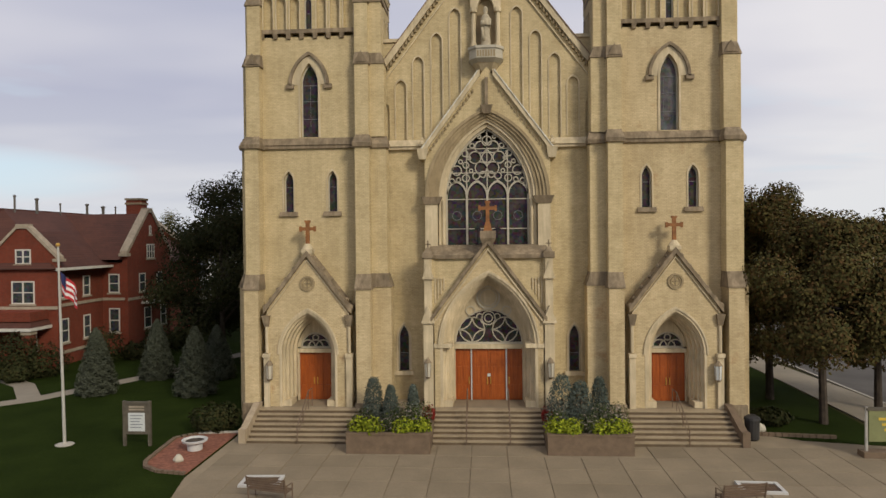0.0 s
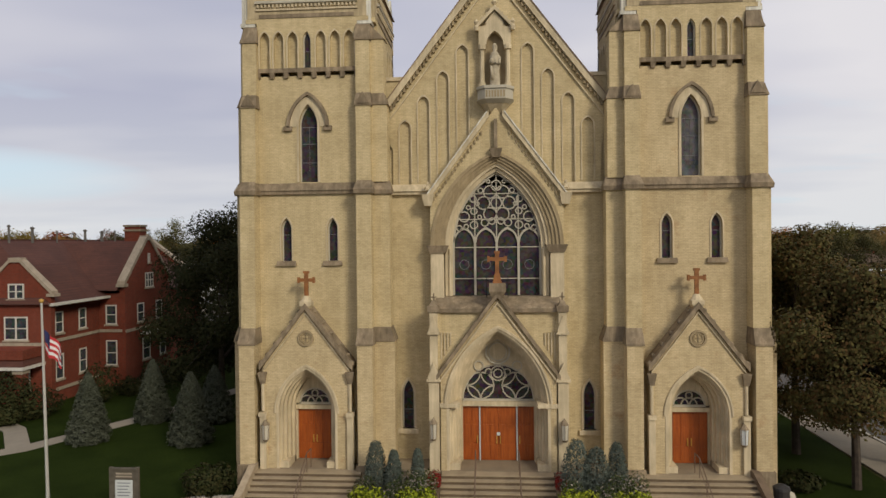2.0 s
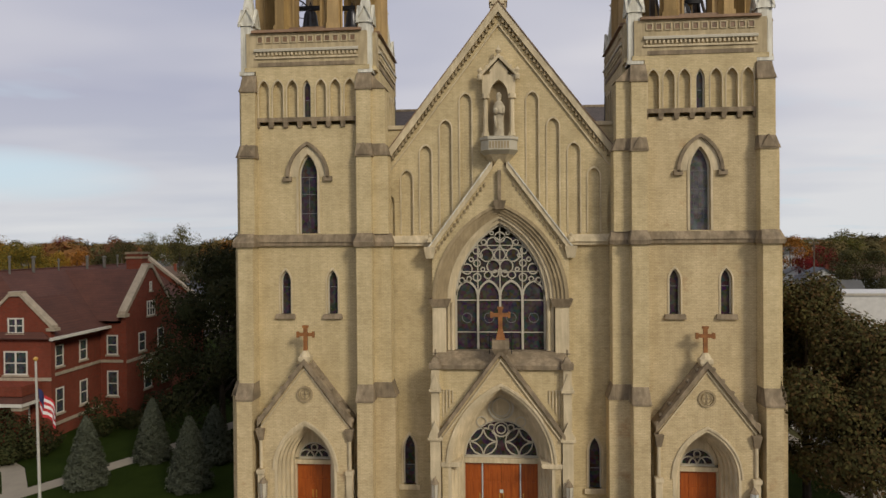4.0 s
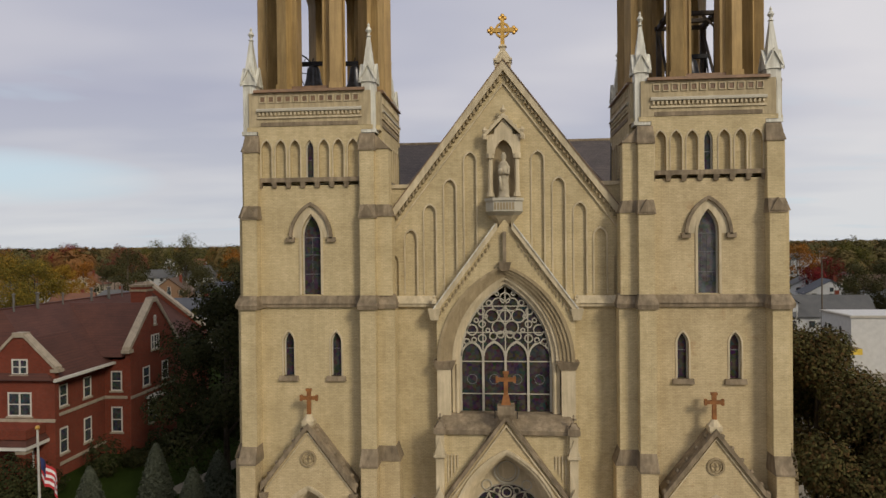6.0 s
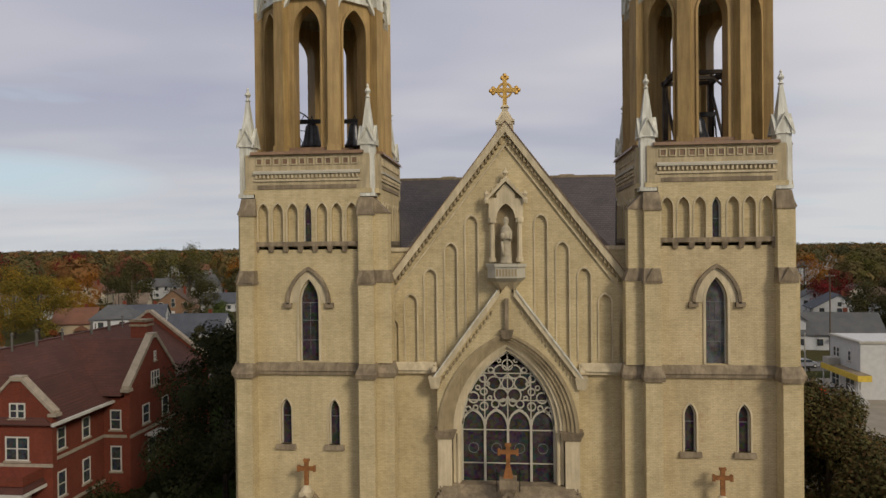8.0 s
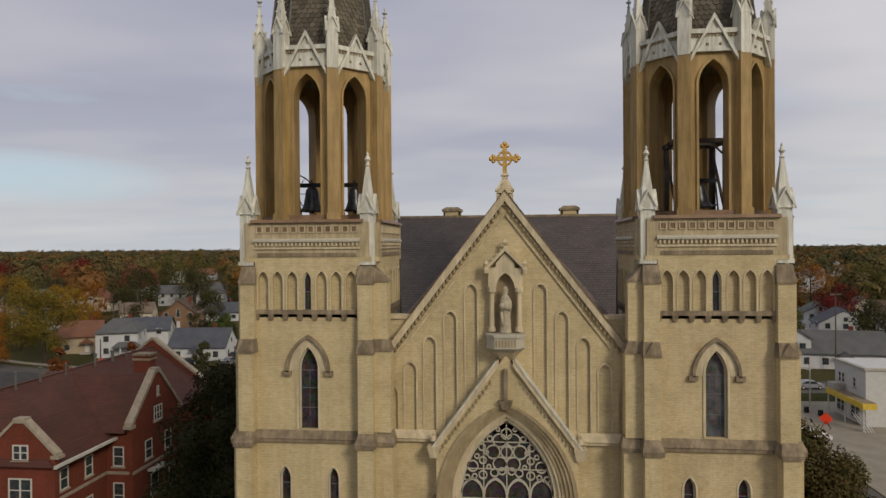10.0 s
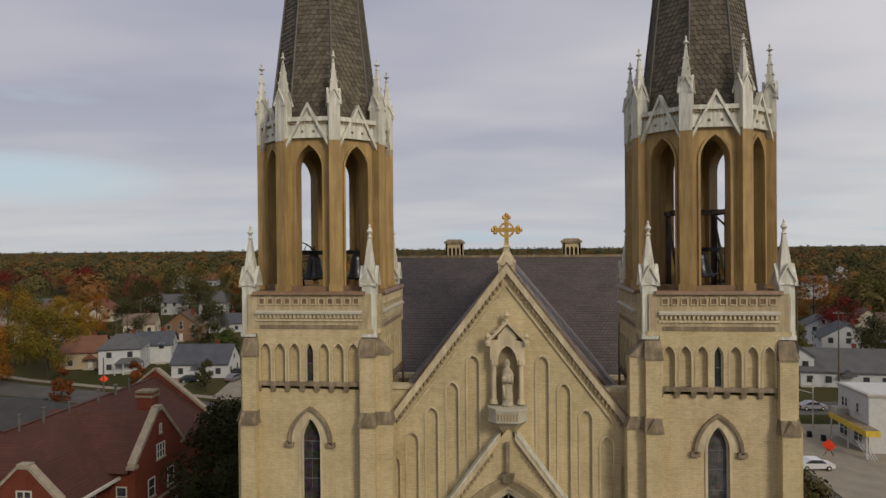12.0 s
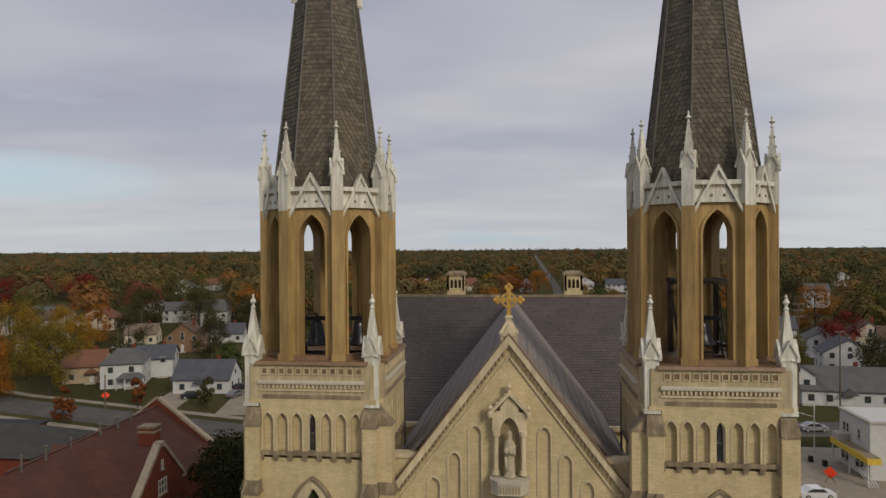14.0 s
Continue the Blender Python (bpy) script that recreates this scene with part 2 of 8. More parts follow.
M_ASPHALT = plain("asphalt", (0.085, 0.076, 0.066), 0.92, var=0.25, scale=0.25, grain=6, bump=0.1)
M_PAVE = plain("pavement_concrete", (0.255, 0.22, 0.165), 0.92, var=0.15, scale=0.4, grain=8, bump=0.08)
M_KERB = plain("kerb_concrete", (0.40, 0.37, 0.31), 0.9, var=0.15, scale=1, grain=10, bump=0.1)
M_BARK = plain("bark", (0.06, 0.045, 0.032), 0.95, var=0.4, scale=3, grain=14, bump=0.5, streak=0.4)
M_POLEWOOD = plain("utility_pole_wood", (0.11, 0.085, 0.06), 0.9, var=0.25, scale=2, grain=14, bump=0.2)
M_BITUMEN = plain("dark_flat_roofing", (0.022, 0.021, 0.026), 0.8, var=0.2, scale=0.6, grain=8, bump=0.05)
M_GREYROOF = plain("grey_hall_roofing", (0.045, 0.043, 0.039), 0.85, var=0.2, scale=0.6, grain=8, bump=0.08)
M_TYRE = plain("tyre_rubber", (0.015, 0.015, 0.016), 0.8, var=0.2, scale=4, grain=20, bump=0.05)


def shingle_mat(name, lo, hi, rough=0.85, each=False):
    k = Mat(name, rough, 0, 0.3)
    c = k.ramp(k.each() if each else k.island(), [(0.0, lo), (1.0, hi)])
    c = k.mix(c, k.ramp(k.noise(0.5, 5), [(0.3, (0.7, 0.7, 0.7)), (0.7, (1.1, 1.08, 1.02))]), 0.7, "MULTIPLY")
    c = k.mix(c, k.ramp(k.noise(22.0, 3), [(0.3, (0.75,) * 3), (0.7, (1.05,) * 3)]), 0.6, "MULTIPLY")
    k.color(c)
    k.bump(k.noise(30.0, 2), 0.25, 0.01)
    return k.m


M_SHINGLE = shingle_mat("spire_shingle", (0.085, 0.072, 0.052), (0.165, 0.14, 0.10))
M_SHINGLE_ONE = shingle_mat("spire_shingle_single", (0.085, 0.072, 0.052), (0.165, 0.14, 0.10), each=True)
M_HIP = plain("lead_hip", (0.11, 0.10, 0.085), 0.6, var=0.2, scale=2, grain=20, bump=0.1)


def roof_rows(name, c1, c2, mortar, bw, bh, horizontal, slope_div=1.0):
    """Courses of slates or tiles. horizontal: the world axis along the eaves."""
    k = Mat(name, 0.8, 0, 0.35)
    sep = k.n.new("ShaderNodeSeparateXYZ")
    k.link(k.pos, sep.inputs[0])
    com = k.n.new("ShaderNodeCombineXYZ")
    k.link(sep.outputs["XY".index(horizontal)], com.inputs[0])
    k.link(k.math("MULTIPLY", sep.outputs[2], slope_div), com.inputs[1])
    t = k.n.new("ShaderNodeTexBrick")
    t.inputs["Scale"].default_value = 1.0
    t.inputs["Mortar Size"].default_value = 0.018
    t.inputs["Mortar Smooth"].default_value = 0.2
    t.inputs["Brick Width"].default_value, t.inputs["Row Height"].default_value = bw, bh
    t.inputs["Color1"].default_value, t.inputs["Color2"].default_value = (*c1, 1), (*c2, 1)
    t.inputs["Mortar"].default_value = (*mortar, 1)
    k.link(com.outputs[0], t.inputs["Vector"])
    c = k.mix(t.outputs["Color"], k.ramp(k.noise(0.35, 5, 0.6), [(0.3, (0.72, 0.72, 0.74)), (0.7, (1.1, 1.08, 1.05))]), 0.8, "MULTIPLY")
    s = k.noise(1.0, 3.0, 0.6, k.scaled(0.6, 0.6, 7.0))
    c = k.mix(c, k.ramp(s, [(0.35, (0.8,) * 3), (0.65, (1.06,) * 3)]), 0.6, "MULTIPLY")
    k.color(c)
    k.bump(k.math("SUBTRACT", 1.0, t.outputs["Fac"]), 0.4, 0.015)
    return k.m


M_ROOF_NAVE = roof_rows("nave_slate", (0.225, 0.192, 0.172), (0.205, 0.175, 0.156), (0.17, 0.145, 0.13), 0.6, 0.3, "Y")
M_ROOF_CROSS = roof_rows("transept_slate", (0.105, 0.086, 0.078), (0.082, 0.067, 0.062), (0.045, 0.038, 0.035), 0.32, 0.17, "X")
M_REDROOF = roof_rows("red_brown_roof_tile", (0.092, 0.034, 0.022), (0.080, 0.030, 0.0195), (0.062, 0.024, 0.016), 0.4, 0.2, "Y")
M_REDROOF_X = roof_rows("red_brown_roof_tile_across", (0.092, 0.034, 0.022), (0.080, 0.030, 0.0195), (0.062, 0.024, 0.016), 0.4, 0.2, "X")


def glass(name, col, rough=0.12, spec=0.28):
    k = Mat(name, rough, 0, spec)
    cell = k.n.new("ShaderNodeTexVoronoi")
    cell.inputs["Scale"].default_value = 6.0
    k.link(k.pos, cell.inputs["Vector"])
    c = k.ramp(k.noise(2.2, 4), [(0.35, tuple(v * 0.45 for v in col)), (0.7, tuple(v * 1.5 for v in col))])
    c = k.mix(c, cell.outputs["Color"], 0.035)
    k.color(c)
    k.bump(cell.outputs["Distance"], 0.06, 0.01)
    return k.m


M_GLASS = glass("leaded_dark_glass", (0.030, 0.023, 0.022), 0.35, 0.1)
M_GLASSGREY = glass("storm_glazed_window", (0.075, 0.072, 0.072), 0.3, 0.16)
M_PANE = glass("house_window_glass", (0.03, 0.036, 0.04), 0.08)


def door_wood():
    k = Mat("varnished_orange_oak", 0.45, 0, 0.4)
    g = k.noise(1.0, 4.0, 0.6, k.scaled(16.0, 16.0, 1.1))
    c = k.ramp(g, [(0.3, (0.25, 0.050, 0.006)), (0.7, (0.40, 0.098, 0.013))])
    c = k.mix(c, k.ramp(k.noise(0.9, 3), [(0.3, (0.75,) * 3), (0.7, (1.08,) * 3)]), 0.8, "MULTIPLY")
    k.color(c)
    k.bump(g, 0.15, 0.01)
    return k.m


M_DOOR = door_wood()


def grass_mat():
    k = Mat("lawn_grass", 1.0, 0, 0.02)
    c = k.ramp(k.noise(0.35, 5), [(0.3, (0.015, 0.024, 0.0045)), (0.7, (0.024, 0.037, 0.007))])
    g = k.noise(9.0, 5, 0.7)
    c = k.mix(c, k.ramp(g, [(0.3, (0.5,) * 3), (0.7, (1.25,) * 3)]), 0.7, "MULTIPLY")
    k.color(c)
    k.bump(g, 0.6, 0.06)
    return k.m


def town_ground():
    k = Mat("town_ground", 1.0, 0, 0.03)
    c = k.ramp(k.noise(0.02, 5), [(0.35, (0.045, 0.046, 0.017)), (0.55, (0.07, 0.062, 0.026)), (0.72, (0.09, 0.075, 0.04))])
    c = k.mix(c, k.ramp(k.noise(1.5, 5), [(0.3, (0.6,) * 3), (0.7, (1.2,) * 3)]), 0.7, "MULTIPLY")
    k.color(c)
    k.bump(k.noise(3.0, 4), 0.5, 0.1)
    return k.m


M_GRASS, M_TOWN = grass_mat(), town_ground()


def leaf_mat(name, *cols, rough=0.75):
    k = Mat(name, rough, 0, 0.06)
    n = len(cols)
    c = k.ramp(k.island(), [(i / max(1, n - 1), col) for i, col in enumerate(cols)])
    c = k.mix(c, k.ramp(k.noise(0.45, 4), [(0.3, (0.6,) * 3), (0.7, (1.25,) * 3)]), 0.75, "MULTIPLY")
    k.color(c)
    k.b.inputs["Subsurface Weight"].default_value = 0.0
    return k.m


L_DARK = leaf_mat("dark_green_leaves", (0.018, 0.022, 0.008), (0.028, 0.031, 0.011), (0.036, 0.032, 0.012))
# a paler L_DARK for the town trees, distant haze included in the colour
L_DEEP = leaf_mat("hazed_olive_leaves", (0.034, 0.036, 0.014), (0.052, 0.050, 0.019), (0.068, 0.054, 0.022))
L_MIXED = leaf_mat("turning_oak_leaves", (0.040, 0.044, 0.016), (0.060, 0.052, 0.018), (0.090, 0.050, 0.020), (0.070, 0.066, 0.024), (0.10, 0.082, 0.026))
L_GREEN = leaf_mat("green_leaves", (0.035, 0.05, 0.014), (0.07, 0.085, 0.022))
L_OLIVE = leaf_mat("olive_leaves", (0.06, 0.065, 0.018), (0.12, 0.10, 0.025))
L_GOLD = leaf_mat("golden_leaves", (0.17, 0.10, 0.014), (0.28, 0.165, 0.022))
L_TURNING = leaf_mat("green_gold_leaves", (0.075, 0.07, 0.016), (0.13, 0.10, 0.018), (0.21, 0.13, 0.018))
L_ORANGE = leaf_mat("orange_leaves", (0.19, 0.07, 0.012), (0.30, 0.125, 0.02))
L_RUST = leaf_mat("rust_leaves", (0.11, 0.035, 0.012), (0.18, 0.06, 0.018))
L_RED = leaf_mat("crimson_leaves", (0.10, 0.010, 0.012), (0.17, 0.02, 0.018))
L_SPRUCE = leaf_mat("blue_spruce_needles", (0.048, 0.054, 0.036), (0.088, 0.096, 0.066))
L_JUNIPER = leaf_mat("grey_green_juniper", (0.06, 0.074, 0.058), (0.115, 0.135, 0.11))
L_LIME = leaf_mat("lime_leaves", (0.06, 0.09, 0.012), (0.17, 0.21, 0.014), (0.28, 0.315, 0.025), (0.33, 0.37, 0.03))
L_FLOWERS = leaf_mat("mixed_flower_leaves", (0.03, 0.045, 0.015), (0.06, 0.075, 0.02), (0.03, 0.04, 0.015), (0.35, 0.30, 0.26))
L_REDPLANT = leaf_mat("red_plant_leaves", (0.14, 0.012, 0.012), (0.22, 0.03, 0.02))


def far_mat():
    k = Mat("hazed_autumn_leaves", 0.9, 0, 0.03)
    at = k.n.new("ShaderNodeAttribute")
    at.attribute_name = "tint"
    # autumn tones made paler and greyer, with the haze of distance painted in
    c = k.ramp(at.outputs["Fac"], [(0.0, (0.050, 0.050, 0.025)), (0.25, (0.085, 0.076, 0.033)), (0.45, (0.125, 0.098, 0.040)),
                                   (0.66, (0.160, 0.104, 0.038)), (0.80, (0.190, 0.095, 0.034)), (0.91, (0.145, 0.058, 0.032)), (1.0, (0.120, 0.033, 0.030))])
    c = k.mix(c, k.ramp(k.island(), [(0.0, (0.88,) * 3), (1.0, (1.1,) * 3)]), 0.8, "MULTIPLY")
    k.color(c)
    return k.m


L_FAR = far_mat()

# ---- mesh tools ----


class Build:
    """Collects faces, through a matrix, for one mesh."""

    def __init__(self, m=None):
        self.v, self.f, self.m = [], [], m or Matrix()

    def face(self, *pts):
        i = len(self.v)
        self.v += [tuple(self.m @ Vector(p)) for p in pts]
        self.f.append(tuple(range(i, i + len(pts))))

    def box(self, x0, x1, y0, y1, z0, z1):
        self.hexa([(x0, y0), (x1, y0), (x1, y1), (x0, y1)], z0, [(x0, y0), (x1, y0), (x1, y1), (x0, y1)], z1)

    def hexa(self, low, z0, top, z1):
        """A solid between two rings of the same number of corners."""
        n, i = len(low), len(self.v)
        self.v += [tuple(self.m @ Vector((x, y, z0))) for x, y in low] + [tuple(self.m @ Vector((x, y, z1))) for x, y in top]
        self.f.append(tuple(i + k for k in reversed(range(n))))
        self.f.append(tuple(i + n + k for k in range(n)))
        for k in range(n):
            a, b = k, (k + 1) % n
            self.f.append((i + a, i + b, i + n + b, i + n + a))

    def taper(self, cx, cy, w0, w1, z0, z1, n=4, turn=None):
        """A tapering shaft with n sides; w: half width across flats."""
        turn = math.pi / n if turn is None else turn
        k = 1 / math.cos(math.pi / n)
        ring = [(math.cos(turn + 2 * math.pi * j / n) * k, math.sin(turn + 2 * math.pi * j / n) * k) for j in range(n)]
        self.hexa([(cx + x * w0, cy + y * w0) for x, y in ring], z0, [(cx + x * w1, cy + y * w1) for x, y in ring], z1)

    def slab(self, poly, y0, y1):
        """A polygon in x and z, anticlockwise seen from the front, given depth from y0 (front) to y1."""
        n, i = len(poly), len(self.v)
        self.v += [tuple(self.m @ Vector((x, y0, z))) for x, z in poly] + [tuple(self.m @ Vector((x, y1, z))) for x, z in poly]
        self.f.append(tuple(i + k for k in range(n)))
        self.f.append(tuple(i + n + k for k in reversed(range(n))))
        for k in range(n):
            a, b = k, (k + 1) % n
            self.f.append((i + b, i + a, i + n + a, i + n + b))

    def band(self, a, b, y0, y1):
        """A solid strip between two polylines in x and z."""
        for (p, q), (r, s) in zip(zip(a, a[1:]), zip(b, b[1:])):
            self.slab([p, q, s, r], y0, y1)

    def tube(self, pts, r, n=6, r1=None):
        """A round bar along points; r1: the radius at the end."""
        r1 = r if r1 is None else r1
        rings, last = [], len(pts) - 1
        for k, p in enumerate(pts):
            p = Vector(p)
            way = (Vector(pts[min(k + 1, last)]) - Vector(pts[max(k - 1, 0)])).normalized()
            side = way.orthogonal().normalized()
            up, rad = way.cross(side), r + (r1 - r) * k / max(1, last)
            rings.append([p + side * math.cos(2 * math.pi * j / n) * rad + up * math.sin(2 * math.pi * j / n) * rad for j in range(n)])
        i = len(self.v)
        for ring in rings:
            self.v += [tuple(self.m @ q) for q in ring]
        for k in range(last):
            for j in range(n):
                a, b = i + k * n + j, i + k * n + (j + 1) % n
                self.f.append((a, b, b + n, a + n))
        self.f.append(tuple(i + j for j in reversed(range(n))))
        self.f.append(tuple(i + last * n + j for j in range(n)))

    def ball(self, c, r, n=8, m=6, sz=1.0):
        prof = [(r * math.sin(math.pi * k / m), -r * sz * math.cos(math.pi * k / m)) for k in range(m + 1)]
        self.lathe(c, prof, n)

    def lathe(self, c, prof, n=12, squash=1.0):
        i = len(self.v)
        for rad, z in prof:
            rad = max(rad, 0.002)
            self.v += [tuple(self.m @ Vector((c[0] + rad * math.cos(2 * math.pi * j / n), c[1] + squash * rad * math.sin(2 * math.pi * j / n), c[2] + z))) for j in range(n)]
        for k in range(len(prof) - 1):
            for j in range(n):
                a, b = i + k * n + j, i + k * n + (j + 1) % n
                self.f.append((a, b, b + n, a + n))
        self.f.append(tuple(i + j for j in reversed(range(n))))
        self.f.append(tuple(i + (len(prof) - 1) * n + j for j in range(n)))

    def ring(self, cx, cz, r, w, y0, y1, n=16, a0=0.0, a1=2 * math.pi):
        """A flat ring, or an arc of one, standing in x and z."""
        ang = [a0 + (a1 - a0) * k / n for k in range(n + 1)]
        self.band([(cx + (r - w) * math.cos(t), cz + (r - w) * math.sin(t)) for t in ang], [(cx + r * math.cos(t), cz + r * math.sin(t)) for t in ang], y1, y0)

    def mesh(self, name):
        """Welds what touches, and drops faces that lie back to back inside."""
        keys, where, verts = {}, [], []
        for p in self.v:
            k = (round(p[0], 4), round(p[1], 4), round(p[2], 4))
            if k not in keys:
                keys[k] = len(verts)
                verts.append(p)
            where.append(keys[k])
        count, faces = {}, []
        for f in self.f:
            g = []
            for i in f:
                if where[i] not in g:
                    g.append(where[i])
            if len(g) > 2:
                faces.append(g)
                k = tuple(sorted(g))
                count[k] = count.get(k, 0) + 1
        me = bpy.data.meshes.new(name)
        me.from_pydata(verts, [], [g for g in faces if count[tuple(sorted(g))] == 1])
        return me


def part(name, bm, material, parent=None, label="", smooth=False):
    """Links a Build as ONE mesh object, under a thing or a part."""
    me = bm.mesh(name)
    me.materials.append(material)
    if smooth:
        me.polygons.foreach_set("use_smooth", [True] * len(me.polygons))
    ob = new(name, me)
    if parent:
        ob.parent = parent
    return tagged(ob, label)


def thing(name, label, category, group="", kind="", at=(0, 0, 0)):
    ob = new(name)
    ob.empty_display_size = 0.2
    ob.location = at
    return tagged(ob, label, category, group, kind)


def arch(cx, a, zs, rise, n=9):
    """A pointed arch, left foot to right foot."""
    r = (a * a + rise * rise) / (2 * a)
    top = math.acos(max(-1, min(1, (r - a) / r)))
    left = [(cx - a + r - r * math.cos(top * k / n), zs + r * math.sin(top * k / n)) for k in range(n + 1)]
    return left + [(2 * cx - x, z) for x, z in reversed(left[:-1])]


def pierced(b, x0, x1, z0, z1, yf, yb, holes):
    """A wall in x and z from yf (front) to yb with arched holes: (centre, half width, foot, spring, rise)."""
    x = x0
    for cx, a, zb, zs, rise in sorted(holes):
        b.slab([(x, z0), (cx - a, z0), (cx - a, z1), (x, z1)], yf, yb)
        if zb > z0:
            b.slab([(cx - a, z0), (cx + a, z0), (cx + a, zb), (cx - a, zb)], yf, yb)
        line = arch(cx, a, zs, rise)
        b.band(line, [(px, z1) for px, _ in line], yf, yb)
        x = cx + a
    b.slab([(x, z0), (x1, z0), (x1, z1), (x, z1)], yf, yb)


def archivolt(b, cx, a0, rise0, a1, rise1, zs, zb, y0, y1, n=12):
    """A moulding round an arch, from the inner line (a0) to the outer (a1), with straight legs down to zb."""
    inner, outer = arch(cx, a0, zs, rise0, n), arch(cx, a1, zs, rise1, n)
    if zb < zs:
        inner = [(cx - a0, zb)] + inner + [(cx + a0, zb)]
        outer = [(cx - a1, zb)] + outer + [(cx + a1, zb)]
    b.band(inner, outer, y0, y1)

# ---- the church ----
TX, TY = 9.95, 3.5            # tower centres
NAVE_Y = 0.9                  # face of the nave gable
CX = 0.08                     # the church's axis
church = thing("church", "cream brick twin-towered Gothic church with grey shingled spires", "church", at=(CX, 0, 0))


def lancet(cx, a, zb, zs, rise, y, bars, parent, glassm, m=None, uprights=0):
    """A leaded pane in its frame."""
    w = Build(m)
    archivolt(w, cx, a - 0.07, rise - 0.09, a + 0.005, rise, zs, zb, y - 0.06, y + 0.06)
    win = part("window", w, M_TRACERY, parent)
    g = Build(m)
    g.slab([(cx - a, zb)] + [(cx + a, zb)] + list(reversed(arch(cx, a, zs, rise))), y, y + 0.03)
    part("pane", g, glassm, win, "dark leaded glass")
    bar = Build(m)
    for z in bars:
        bar.box(cx - a, cx + a, y - 0.03, y - 0.002, z - 0.016, z + 0.016)
    for k in range(uprights):
        x = cx - a + 2 * a * (k + 1) / (uprights + 1)
        bar.box(x - 0.007, x + 0.007, y - 0.02, y - 0.002, zb + 0.6, zs)
    part("glazing_bar", bar, M_LEAD, win)
    return win


def wedge_cap(b, x0, x1, y_front, y_back, z0, z1, y_top, lip=0.06):
    """A sloping stone set-off."""
    b.box(x0 - lip, x1 + lip, y_front - lip, y_back, z0 - 0.1, z0)
    b.hexa([(x0 - lip, y_front - lip), (x1 + lip, y_front - lip), (x1 + lip, y_back), (x0 - lip, y_back)], z0,
           [(x0, y_top), (x1, y_top), (x1, y_back), (x0, y_back)], z1)


STAGES = [(0.0, 7.8, 1.15, 4.05, 0.30), (8.55, 15.55, 0.85, 3.85, 0.22), (16.2, 20.25, 0.6, 3.75, 0.16), (20.85, 23.7, 0.42, 3.6, 0.10)]


